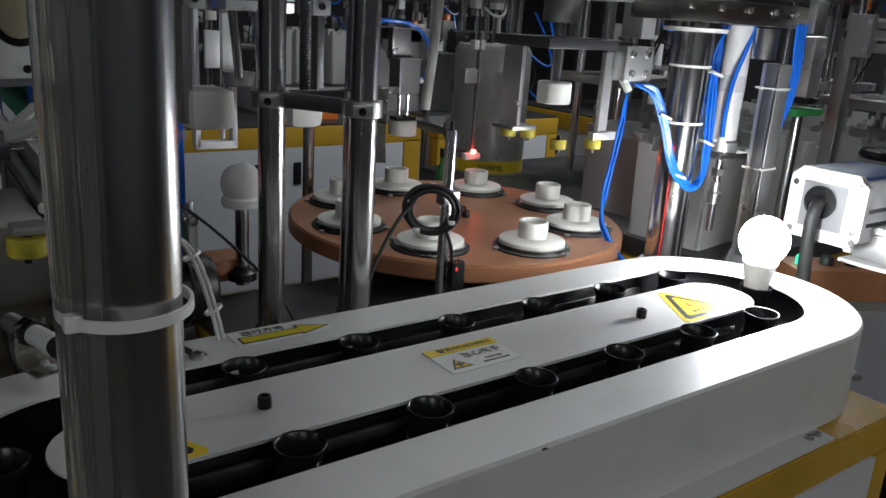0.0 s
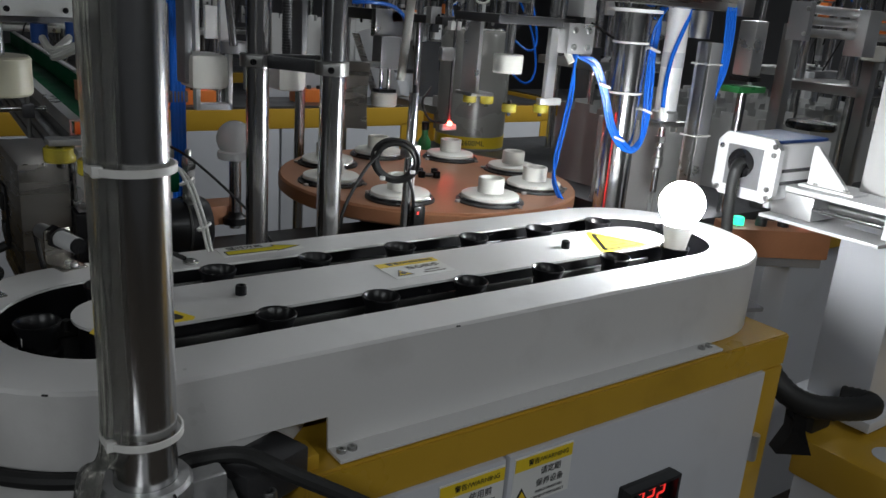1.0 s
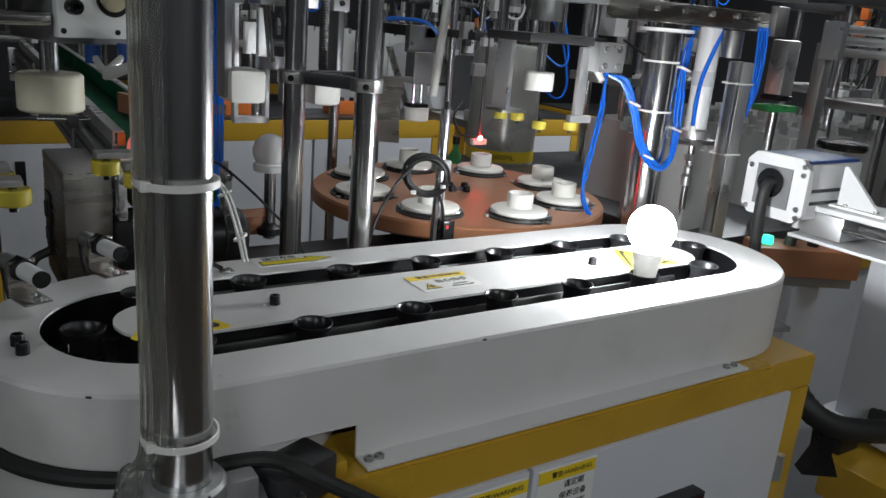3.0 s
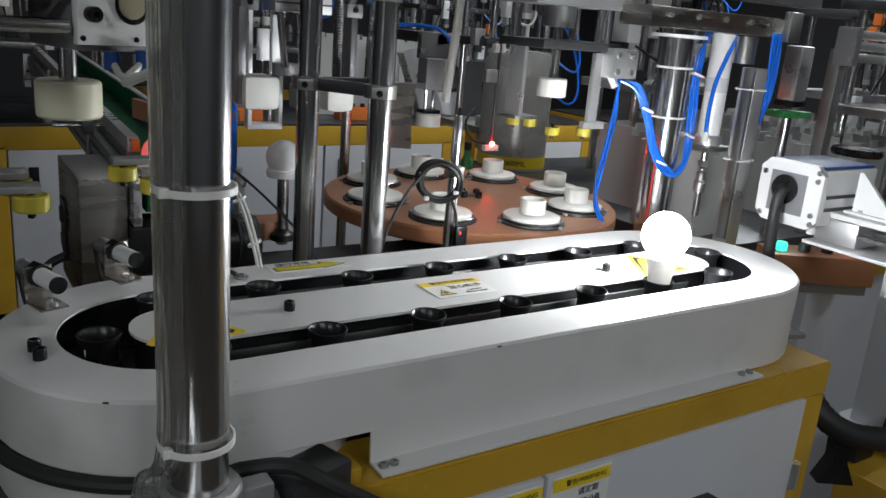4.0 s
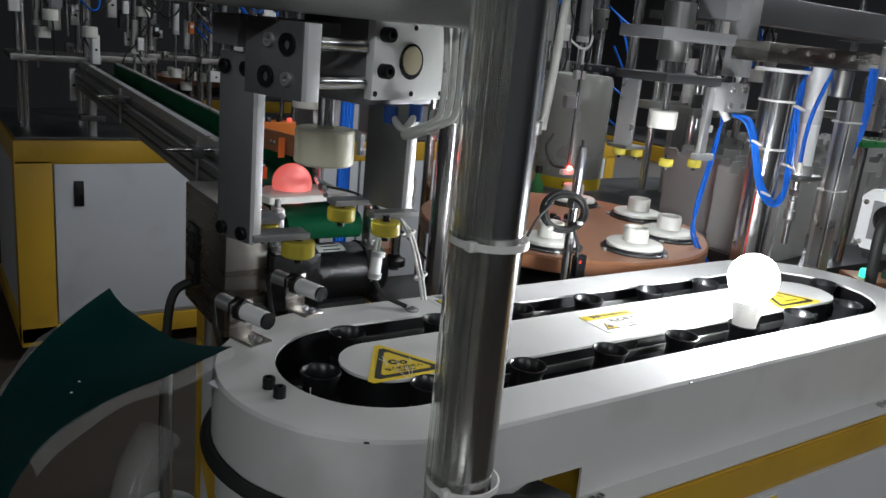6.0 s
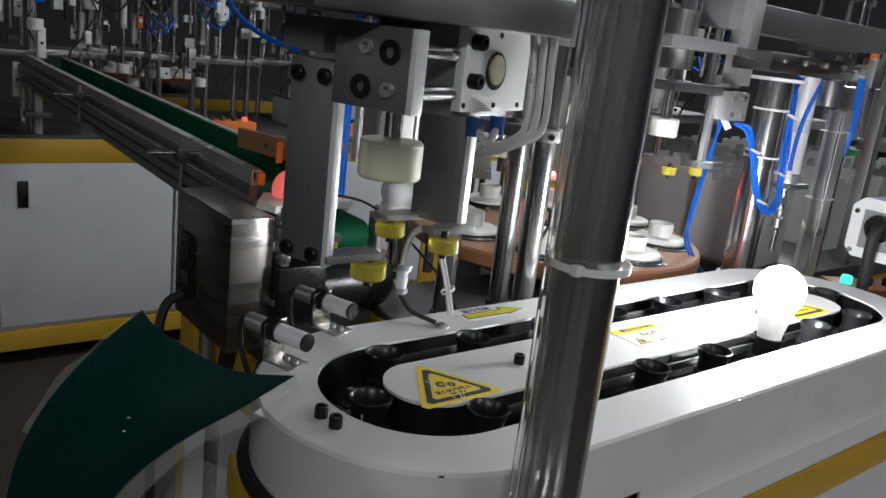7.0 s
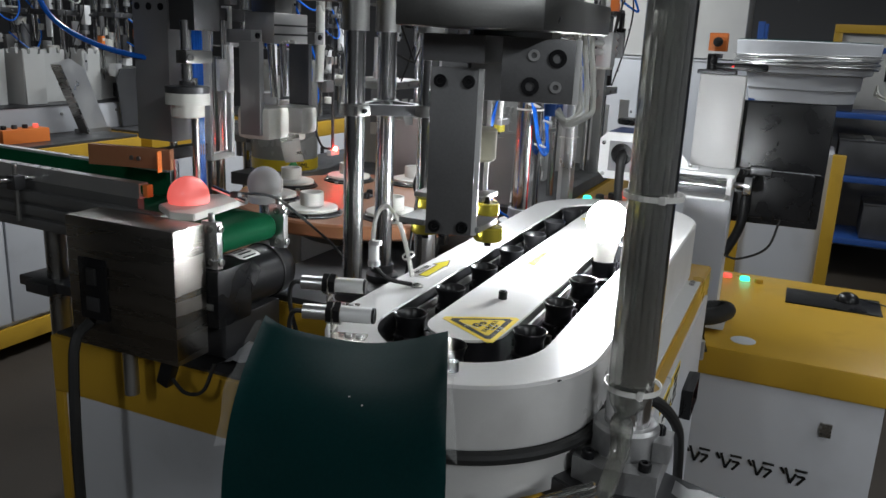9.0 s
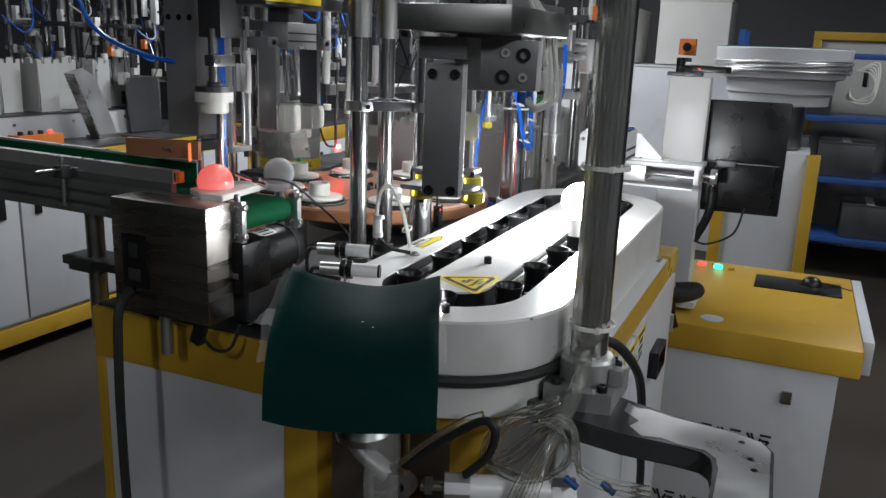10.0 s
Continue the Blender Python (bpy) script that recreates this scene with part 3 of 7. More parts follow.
def front_pole():
    t = thing("front_pole", (PX, PY, 0.95), "polished steel pole with clear air tubes tied to it", "pole")
    part("shaft", cyl(B(), (PX, PY, 0.955), (PX, PY, 2.3), 0.0245, seg=48), CHROME, t, "polished round steel shaft")
    rng = random.Random(4)
    for k in range(7):
        a = radians(148 + k * 13)
        r = 0.0245 + 0.0042
        x, y = PX + r * math.cos(a), PY + r * math.sin(a)
        pts = [(x, y, 2.2), (x, y, 1.6), (x + rng.uniform(-.002, .002), y, 1.4), (x, y, 1.2), (x, y, 1.06), (PX - 0.036 - 0.004 * (k % 3), PY - 0.008 + 0.0025 * k, 1.035), (PX - 0.046 - 0.004 * (k % 3), PY - 0.010 + 0.0022 * k, 1.008), (PX - 0.075 - 0.002 * k, PY - 0.006 + 0.002 * k, 0.978), (PX - 0.118 - 0.001 * k, PY + 0.002 + 0.002 * k, 0.945 + 0.002 * (k % 2)), (PX - 0.150, PY + 0.012 + 0.004 * k, 0.905), (PX - 0.165, PY + 0.022 + 0.006 * k, 0.84)]
        part("air_tube", tube(B(), pts, 0.0036, 8, 5), CLEAR, t, "clear plastic air tube")
    for z, r in ((1.270, 0.0292), (1.062, 0.0292), (1.478, 0.0292)):
        bm = B()
        cx, cy = PX - 0.0018, PY - 0.0022
        lathe(bm, [(r, -0.0028), (r + 0.0016, -0.0028), (r + 0.0016, 0.0028), (r, 0.0028), (r, -0.0028)], (cx, cy, z), 36)
        box(bm, (cx - r * 0.9, cy - r * 0.45, z), (0.008, 0.007, 0.008), bev=0.001)
        part("cable_tie", bm, TIE, t, "white cable tie")
    bm = B()
    lathe(bm, [(0.0248, 0.0), (0.036, 0.0), (0.036, 0.030), (0.033, 0.034), (0.0248, 0.034)], (PX, PY, 0.985), 40)
    box(bm, (PX + 0.045, PY - 0.004, 0.998), (0.034, 0.022, 0.026), bev=0.004)
    box(bm, (PX - 0.01, PY - 0.042, 0.998), (0.020, 0.020, 0.024), bev=0.004)
    part("clamp_collar", bm, CAST, t, "cast aluminium split clamp")
    part("slit", box(B(), (PX + 0.012, PY - 0.0345, 1.000), (0.0022, 0.006, 0.034)), BLACK, t)
    bm = B()
    prism(bm, [(PX - 0.05, PY - 0.045), (PX + 0.065, PY - 0.045), (PX + 0.075, PY + 0.02), (PX + 0.045, PY + 0.046), (PX - 0.045, PY + 0.046), (PX - 0.06, PY + 0.01)], 0.955, 0.986)
    part("clamp_foot", bm, CAST, t, "cast aluminium clamp foot")
    for dx, dy in ((0.05, 0.025), (-0.042, 0.03), (-0.04, -0.03), (0.052, -0.03)):
        screw(t, (PX + dx, PY + dy, 0.986), 0.007, 0.009)
    return t


front_pole()


def arm_plate():
    t = thing("arm_plate", (0.06, 0.35, 0.94), "thick grey steel arm plate carrying the pole clamp", "bracket")
    o = [(0.062, 0.510), (0.126, 0.505), (0.165, 0.460), (0.165, 0.405), (0.110, 0.362), (0.085, 0.288), (0.077, 0.208), (0.064, 0.174), (0.045, 0.163), (-0.080, 0.160), (-0.11, 0.165), (-0.11, 0.222), (-0.030, 0.223), (-0.008, 0.228), (0.005, 0.240), (0.006, 0.268), (0.002, 0.333), (0.014, 0.408)]
    bm = prism(B(), o, 0.932, 0.960)
    bmesh.ops.bevel(bm, geom=[e for e in bm.edges if abs(e.verts[0].co.z - e.verts[1].co.z) < 1e-5], offset=0.002, segments=2, affect="EDGES")
    part("plate", bm, DARKSTEEL, t, "thick dark steel plate")
    part("scuffed_end", prism(B(), [(0.098, 0.345), (0.086, 0.330), (0.090, 0.318), (0.081, 0.286), (0.073, 0.210), (0.061, 0.178), (0.043, 0.167), (-0.080, 0.164), (-0.106, 0.168), (-0.106, 0.218), (-0.030, 0.219), (-0.006, 0.224), (0.009, 0.238), (0.010, 0.268), (0.016, 0.290), (0.010, 0.312), (0.030, 0.330), (0.050, 0.322), (0.070, 0.345)], 0.9601, 0.9606), ALU, t, "bright scuffed bare metal end")
    for x, y in ((-0.015, 0.182), (0.01, 0.188), (0.05, 0.20)):
        part("hole", cyl(B(), (x, y, 0.955), (x, y, 0.9610), 0.004, seg=12), BLACK, t)
    part("yellow_block", box(B(), (0.238, 0.437, 0.9725), (0.044, 0.030, 0.017), bev=0.002), YELLOW, t, "yellow mounting block")
    for x, y in ((0.095, 0.462), (0.14, 0.40), (0.20, 0.40)):
        screw(t, (x, y, 0.960), 0.007, 0.014, material=STEEL)
    part("dark_bracket", box(B(), (0.205, 0.428, 0.975), (0.075, 0.045, 0.04), (0, 0, 20), 0.004), DARKSTEEL, t)


arm_plate()


def drum_cable():
    t = thing("power_cable", (0.1, 0.45, 1.0), "black rubber cable wrapped round the conveyor skirt", "cable")
    pts = []
    for i in range(14):
        a = radians(95 + i * 13.5)
        pts.append((OX0 + 0.173 * math.cos(a), OY + 0.173 * math.sin(a), 0.998))
    pts += [(0.150, 0.450, 0.999), (0.185, 0.428, 1.006), (0.215, 0.400, 0.995), (0.32, 0.385, 0.921), (0.404, 0.385, 0.843), (0.455, 0.385, 0.735), (0.504, 0.385, 0.619), (0.499, 0.386, 0.45), (0.499, 0.387, 0.008)]
    part("cable", tube(B(), pts, 0.0075, 10, 5), RUBBER, t)


drum_cable()

# ---- gripper over the conveyor's end ----


def pad(parent, x, y, z, r=0.0145):
    bm = lathe(B(), [(0.004, -0.007), (r * 0.92, -0.007), (r, -0.0055), (r, 0.0055), (r * 0.92, 0.007), (0.004, 0.007)], (x, y, z), 28)
    p = part("roller", bm, PU, parent, "translucent yellow polyurethane roller")
    part("roller_pin", cyl(B(), (x, y, z - 0.013), (x, y, z + 0.013), 0.0035, seg=12), BOLT, p)


GTURN = 18.6


def swing(p, pivot=(0, 0)):
    """Turn a point or a direction with the gripper, about an upright line at pivot."""
    c, n = math.cos(radians(GTURN)), math.sin(radians(GTURN))
    dx, dy = p[0] - pivot[0], p[1] - pivot[1]
    return (pivot[0] + c * dx - n * dy, pivot[1] + n * dx + c * dy, p[2])


def gripper():
    t = thing("bulb_gripper", (0.045, 0.6, 1.24), "grey steel bulb gripper with yellow rollers hanging above the conveyor", "gripper")
    part("leg", box(B(), (-0.0445, 0.5790, 1.333), (0.008, 0.043, 0.154), (0, 0, GTURN), 0.0008), LEGGREY, t, "grey flat steel leg")
    # Front edges are separate pale strips that carry the light falling on the legs.
    part("lit_leg_edge", box(B(), (-0.0368, 0.5563, 1.333), (0.0076, 0.005, 0.153), (0, 0, GTURN), 0.0004), ALUWHITE, t, "front edge of the leg, made paler for the light on it")
    part("leg", box(B(), (0.1345, 0.6440, 1.336), (0.010, 0.054, 0.150), (0, 0, GTURN), 0.0008), LEGGREY, t, "grey flat steel leg")
    part("lit_leg_edge", box(B(), (0.1440, 0.6160, 1.336), (0.0095, 0.005, 0.149), (0, 0, GTURN), 0.0004), ALUWHITE, t)
    for y, z in ((0.568, 1.264), (0.594, 1.264), (0.568, 1.398), (0.594, 1.398)):
        screw(t, swing((-0.0488, y - 0.002, z), (-0.0445, 0.5790)), 0.0058, 0.004, swing((-1, 0, 0)))
    for x0, x1, y0, y1 in ((-0.040, 0.010, 0.550, 0.572), (-0.040, 0.006, 0.606, 0.634), (0.100, 0.150, 0.602, 0.620), (0.086, 0.150, 0.658, 0.680)):
        part("jaw", box(B(), ((x0 + x1) / 2, (y0 + y1) / 2, 1.262), (x1 - x0, y1 - y0, 0.006), bev=0.001), CAST, t)
    for x, y in ((0.002, 0.556), (-0.004, 0.622), (0.096, 0.664), (0.113, 0.601)):
        pad(t, x, y, 1.2505)
    part("top_beam", box(B(), (0.005, 0.545, 1.458), (0.22, 0.13, 0.028), bev=0.002), STEEL, t, "machined steel cross beam")
    part("top_plate", box(B(), (0.0, 0.575, 1.427), (0.12, 0.060, 0.024), bev=0.002), GREYPLATE, t)
    fp = (0.036, 0.5075)
    body = part("body_block", box(B(), swing((0.080, 0.553, 1.412), fp), (0.085, 0.075, 0.068), (0, 0, GTURN), 0.0015), GREYPLATE, t, "grey machined gripper body")
    part("face_plate", box(B(), swing((0.0855, 0.5115, 1.4165), fp), (0.099, 0.008, 0.067), (0, 0, GTURN), 0.001), FACEWHITE, body, "white-silver face plate with a round bore")
    out = swing((0, -1, 0))
    part("bore", lathe(B(), [(0, 0), (0.0145, 0), (0.0145, 0.0012), (0, 0.0012)], swing((0.081, 0.5075, 1.414), fp), 28, out), BLACK, body)
    part("piston", lathe(B(), [(0, 0), (0.0115, 0), (0.0115, 0.0022), (0, 0.003)], swing((0.0805, 0.5072, 1.415), fp), 24, out), BRASS, body, "pale brass piston end")
    for x, z in ((0.047, 1.434), (0.047, 1.406), (0.040, 1.388), (0.084, 1.388), (0.123, 1.388), (0.084, 1.441)):
        cap = z > 1.40 and x < 0.05
        screw(body, swing((x, 0.5075, z), fp), 0.006 if cap else 0.0022, 0.009 if cap else 0.001, out)
    sp = (-0.033, 0.472)
    part("slide_block", box(B(), swing((-0.033, 0.504, 1.411), sp), (0.013, 0.062, 0.054), (0, 0, GTURN), 0.0008), LEGGREY, t, "grey slide block with bores")
    part("side_plate", box(B(), swing((-0.033, 0.4705, 1.411), sp), (0.012, 0.005, 0.054), (0, 0, GTURN), 0.0006), ALUWHITE, t)
    for y, z, r in ((0.510, 1.398, 0.0078), (0.488, 1.422, 0.0078), (0.488, 1.398, 0.0050), (0.508, 1.424, 0.0050)):
        part("bushing", lathe(B(), [(r * 0.5, 0), (r, 0), (r, 0.0025), (r * 0.5, 0.0025), (r * 0.5, -0.003), (0, -0.003)], swing((-0.0395, y, z), sp), 20, swing((-1, 0, 0))), BOLT if r > 0.006 else ALU, t)
    for z in (1.424, 1.396):
        part("guide_rod", cyl(B(), (-0.034, 0.492, z), (0.030, 0.5135, z), 0.0055, seg=16), CHROME, t, "chromed guide rod")
    part("spindle", cyl(B(), (0.040, 0.595, 1.345), (0.040, 0.595, 1.46), 0.0075, seg=20), CHROME, t, "chromed spindle")
    bm = lathe(B(), [(0, -0.016), (0.0250, -0.016), (0.0268, -0.014), (0.0268, 0.014), (0.0250, 0.016), (0, 0.016)], (0.040, 0.595, 1.332), 36)
    part("presser", bm, NYLONGREEN, t, "pale nylon presser puck")
    for x, y in ((0.0, 0.56), (0.035, 0.56), (0.07, 0.56)):
        screw(t, (x, y, 1.473), 0.010, 0.016)
    for x in (0.035, 0.095):
        part("upper_rod", cyl(B(), (x, 0.600, 1.47), (x, 0.600, 2.2), 0.014, seg=24), DARKSTEEL, t)
    part("gantry_plate", box(B(), ((PX + 0.065) / 2, (PY + 0.60) / 2, 2.20), (abs(PX - 0.065) + 0.10, abs(0.60 - PY) + 0.10, 0.03), bev=0.003), STEEL, t, "steel plate joining the rods to the pole")
    for k, (x, z) in enumerate(((0.062, 1.372), (0.086, 1.374))):
        part("air_fitting", cyl(B(), (x, 0.520, z + 0.006), (x, 0.520, z - 0.008), 0.006, seg=14), BLUEPAINT, t, "blue push-in air fitting")
    for k in range(3):
        o = 0.006 * k
        pts = [(0.062 + 0.022 * (k > 0), 0.518, 1.370), (0.068, 0.505, 1.360 - o * 0.4), (0.086, 0.498 - o, 1.366), (0.098 + o * 0.6, 0.500 - o, 1.378), (0.103 + o * 0.6, 0.506 - o, 1.42), (0.103 + o, 0.515 - o, 1.46), (0.106 + o, 0.54, 1.52), (0.10, 0.56, 1.70)]
        part("air_tube", tube(B(), pts, 0.0029, 8, 6), MILKY, t, "milky plastic air tube")
    return t


gripper()


def prox_sensor(x, y, turn):
    m = Matrix.Translation((x, y, TOP)) @ pose(0, 0, 0, 0, 0, turn)
    t = thing("proximity_sensor", m, "cylindrical proximity sensor in a bent bracket on the cover", "sensor", "bracketed sensors")
    bm = B()
    box(bm, (0.004, 0, 0.001), (0.038, 0.030, 0.002), bev=0.0008)
    box(bm, (-0.014, 0, 0.020), (0.002, 0.030, 0.040), bev=0.0008)
    part("bracket", bm, STAINLESS, t, "bent stainless bracket", local=True)
    for sx in (0.002, 0.014):
        part("screw", lathe(B(), [(0, 0), (0.0042, 0), (0.0036, 0.003), (0, 0.0034)], (sx, 0.003, 0.002), 14), STEEL, t, local=True)
    part("sleeve", cyl(B(), (-0.010, 0, 0.030), (0.030, 0, 0.030), 0.0095, seg=24), ALUWHITE, t, "pale matt sensor barrel", local=True)
    part("sensing_face", cyl(B(), (0.030, 0, 0.030), (0.033, 0, 0.030), 0.0092, seg=24), BLACK, t, local=True)
    part("nut", cyl(B(), (-0.013, 0, 0.030), (-0.006, 0, 0.030), 0.0135, seg=6), BLACK, t, local=True)
    part("nut", cyl(B(), (-0.022, 0, 0.030), (-0.015, 0, 0.030), 0.0135, seg=6), BLACK, t, local=True)
    part("rear_barrel", cyl(B(), (-0.050, 0, 0.030), (-0.020, 0, 0.030), 0.009, seg=20), ALU, t, local=True)
    part("cable", tube(B(), [(-0.050, 0, 0.030), (-0.062, 0, 0.028), (-0.068, 0.004, 0.010), (-0.066, 0.008, -0.02), (-0.06, 0.02, -0.06)], 0.003, 8, 5), RUBBER, t, local=True)


prox_sensor(0.017, 0.734, -72)
prox_sensor(0.108, 0.797, -72)


def ground_lug():
    t = thing("tied_wire_bundle", (0.245, 0.752, TOP), "grey sensor wires with connectors tied in a loop", "cable")
    part("lug", lathe(B(), [(0.004, 0), (0.009, 0), (0.009, 0.002), (0.004, 0.002), (0.004, 0)], (0.245, 0.752, TOP + 0.0003), 20), STEEL, t)
    screw(t, (0.245, 0.752, TOP + 0.001), 0.0055, 0.004, material=STEEL)
    part("cable", tube(B(), [(0.240, 0.758, TOP + 0.004), (0.222, 0.785, TOP + 0.012), (0.215, 0.805, TOP + 0.03)], 0.003, 8), RUBBER, t)
    for k in range(2):
        o = 0.005 * k
        part("wire", tube(B(), [(0.215 + o, 0.806, TOP + 0.025), (0.218 + o, 0.81, TOP + 0.065), (0.225 + o, 0.808, TOP + 0.100), (0.240 + o, 0.800, TOP + 0.112 - o), (0.256 + o, 0.790, TOP + 0.085), (0.268 + o, 0.781, TOP + 0.04), (0.275 + o, 0.776, TOP + 0.003)], 0.0021, 8, 6), MILKY, t, "grey wire")
    part("connector", cyl(B(), (0.217, 0.806, TOP + 0.028), (0.221, 0.809, TOP + 0.062), 0.0075, seg=12), ALUWHITE, t, "white cable connector")
    for z in (0.03, 0.058):
        part("connector_ring", cyl(B(), (0.2172 + (z - .028) * .12, 0.806, TOP + z), (0.218 + (z - .028) * .12, 0.8063, TOP + z + 0.006), 0.009, seg=12), ALU, t)
    for p in ((0.255, 0.792, TOP + 0.09), (0.2715, 0.780, TOP + 0.035)):
        part("cable_tie", lathe(B(), [(0.008, -0.0015), (0.0095, -0.0015), (0.0095, 0.0015), (0.008, 0.0015), (0.008, -0.0015)], p, 16, (0.4, -0.2, -0.8)), TIE, t)


ground_lug()

# ---- feed belt and its control box ----
BX = 0.256


def feed_belt():
    t = thing("feed_belt", (BX, 1.7, 0.966), "green feed belt conveyor with aluminium side rails", "conveyor")
    y0, y1 = 1.075, 3.38
    bm = B()
    prism(bm, [(y0, -0.021), (y1, -0.021), (y1 + 0.015, -0.014), (y1 + 0.021, 0), (y1 + 0.015, 0.014), (y1, 0.021), (y0, 0.021), (y0 - 0.0105, 0.0182), (y0 - 0.0182, 0.0105), (y0 - 0.021, 0), (y0 - 0.0182, -0.0105), (y0 - 0.0105, -0.0182)], BX - 0.062, BX + 0.062, flat((0, 0, 1.098), (0, 1, 0), (0, 0, 1)))
    part("belt", bm, GREENBELT, t, "glossy green belt over its end roller", angle=40)
    for sx in (-1, 1):
        x = BX + sx * 0.074
        rail = part("side_rail", box(B(), (x - sx * 0.004, (1.16 + y1) / 2, 1.098), (0.008, y1 - 1.16, 0.06)), DARKALU, t, "slotted aluminium side rail")
        for z in (1.075, 1.098, 1.121):
            part("rail_ridge", box(B(), (x, (1.16 + y1) / 2, z), (0.018, y1 - 1.16, 0.017), bev=0.002), DARKALU, rail)
        b = part("end_bracket", box(B(), (BX + sx * 0.078, 1.062, 1.098), (0.012, 0.030, 0.072), bev=0.0015), ALU, t, "knurled aluminium end bracket")
        for z in (1.073, 1.124):
            screw(b, (BX + sx * 0.078 - 0.0065, 1.060, z), 0.006, 0.003, (-1, 0, 0), STEEL)
            screw(b, (BX + sx * 0.078, 1.046, z), 0.006, 0.003, (0, -1, 0), STEEL)
        screw(t, (BX + sx * 0.078, 1.062, 1.134), 0.005, 0.012, material=STEEL)
    near = prism(B(), [(-0.009, -0.012), (0.009, -0.012), (0.009, -0.009), (-0.006, -0.009), (-0.006, 0.009), (0.009, 0.009), (0.009, 0.012), (-0.009, 0.012)], 1.222, 3.38, Matrix(((1, 0, 0, BX - 0.054), (0, 0, 1, 0), (0, 1, 0, 1.156), (0, 0, 0, 1))))
    part("product_guide", near, ALU, t, "bright aluminium channel guide")
    part("guide_base", box(B(), (BX - 0.058, 2.30, 1.1315), (0.012, 2.15, 0.025)), DARKALU, t, "dull aluminium guide base")
    wall = part("lined_guide", box(B(), (BX + 0.066, 2.33, 1.141), (0.010, 2.08, 0.042), bev=0.001), GREENBELT, t, "far guide lined with green belt")
    part("guide_cap", box(B(), (BX + 0.069, 2.33, 1.1645), (0.014, 2.08, 0.005), bev=0.001), ALU, wall, "bright aluminium edge")
    part("guide_end", box(B(), (BX - 0.051, 1.216, 1.156), (0.012, 0.010, 0.020), bev=0.001), ORANGE, t, "pink-orange plastic end cap")
    for y in (1.47, 2.3):
        s = part("guide_post", cyl(B(), (BX - 0.155, y, 1.15), (BX - 0.055, y, 1.15), 0.004, seg=12), CHROME, t)
        part("post_clamp", box(B(), (BX - 0.095, y, 1.146), (0.020, 0.022, 0.024), bev=0.002), DARKSTEEL, s)
        part("upright", cyl(B(), (BX - 0.095, y, 1.08), (BX - 0.095, y, 1.175), 0.004, seg=12), STEEL, s)
    part("leg_bracket", box(B(), (BX - 0.03, 1.335, 0.957), (0.06, 0.40, 0.018), bev=0.002), DARKSTEEL, t)
    for y, low in ((1.47, 0.80), (3.31, 0.884)):
        l = part("leg", cyl(B(), (BX - 0.03, y, low), (BX - 0.03, y, 1.07), 0.018, seg=20), STEEL, t, "round steel support leg")
        part("leg_clamp", box(B(), (BX - 0.03, y, 0.955), (0.09, 0.06, 0.022), bev=0.003), DARKSTEEL, l)
    t.matrix_basis = Matrix.Translation((BX, 1.07, 0)) @ pose(0, 0, 0, 0, 0, -2.5) @ Matrix.Translation((-BX, -1.07, 0)) @ t.matrix_basis
    return t


feed_belt()


def v_tray():
    t = thing("bulb_tray", (0.25, 1.16, 1.13), "white plastic tray at the end of the belt", "tray")
    o = [(0.170, 1.135), (0.180, 1.097), (0.325, 1.112), (0.328, 1.165), (0.300, 1.190), (0.205, 1.190)]
    bm = prism(B(), o, 1.128, 1.139)
    bmesh.ops.bevel(bm, geom=bm.edges[:], offset=0.0015, segments=2, affect="EDGES")
    part("plate", bm, NYLON, t)
    part("rod", cyl(B(), (0.255, 1.06, 1.150), (0.275, 1.14, 1.160), 0.004, seg=10), CHROME, t)
    part("clip", box(B(), (0.262, 1.085, 1.157), (0.012, 0.016, 0.010), bev=0.002), DARKSTEEL, t)
    part("wire", tube(B(), [(0.262, 1.08, 1.160), (0.31, 1.05, 1.150), (0.36, 1.03, 1.11), (0.42, 0.99, 1.04), (0.45, 0.97, 0.98)], 0.0022, 6), RUBBER, t, "thin black wire")


v_tray()
red_bulb = bulb("red_lit_bulb", "white opal bulb glowing red in a tray", REDBULB)
red_bulb.matrix_world = pose(0.248, 1.166, 1.077)


def control_box():
    t = thing("control_box", (0.135, 1.16, 0.93), "brushed stainless motor control box with a black switch plate", "control box")
    part("body", box(B(), (0.1325, 1.170, 1.0325), (0.066, 0.206, 0.201), bev=0.002), STAINLESS, t, "brushed stainless sheet box")
    p = part("switch_plate", box(B(), (0.098, 1.222, 1.025), (0.004, 0.055, 0.095), bev=0.002), BLACK, t, "black switch plate")
    part("rocker", box(B(), (0.095, 1.222, 1.045), (0.006, 0.018, 0.026), bev=0.002), RUBBER, p)
    part("socket", box(B(), (0.095, 1.222, 1.002), (0.004, 0.026, 0.022), bev=0.002), DARKSTEEL, p)
    part("wing_screw", box(B(), (0.166, 1.064, 1.005), (0.004, 0.016, 0.010), bev=0.002), STEEL, t)
    part("post", cyl(B(), (0.115, 1.175, 0.86), (0.115, 1.175, 0.937), 0.011, seg=18), STEEL, t, "round steel foot rod")
    part("plug", box(B(), (0.120, 1.105, 0.912), (0.018, 0.022, 0.050), (20, 0, 0), 0.003), BLACK, t)
    part("plug_wire", tube(B(), [(0.12, 1.10, 0.90), (0.115, 1.07, 0.885), (0.125, 1.045, 0.89), (0.14, 1.035, 0.93)], 0.003, 8), RUBBER, t)
    part("power_cord", tube(B(), [(0.098, 1.235, 0.97), (0.070, 1.235, 0.950), (0.058, 1.232, 0.88), (0.052, 1.23, 0.7), (0.048, 1.22, 0.4), (0.045, 1.20, 0.1), (0.045, 1.2, 0.01)], 0.008, 8, 6), RUBBER, t, "black power cord")
    return t


control_box()


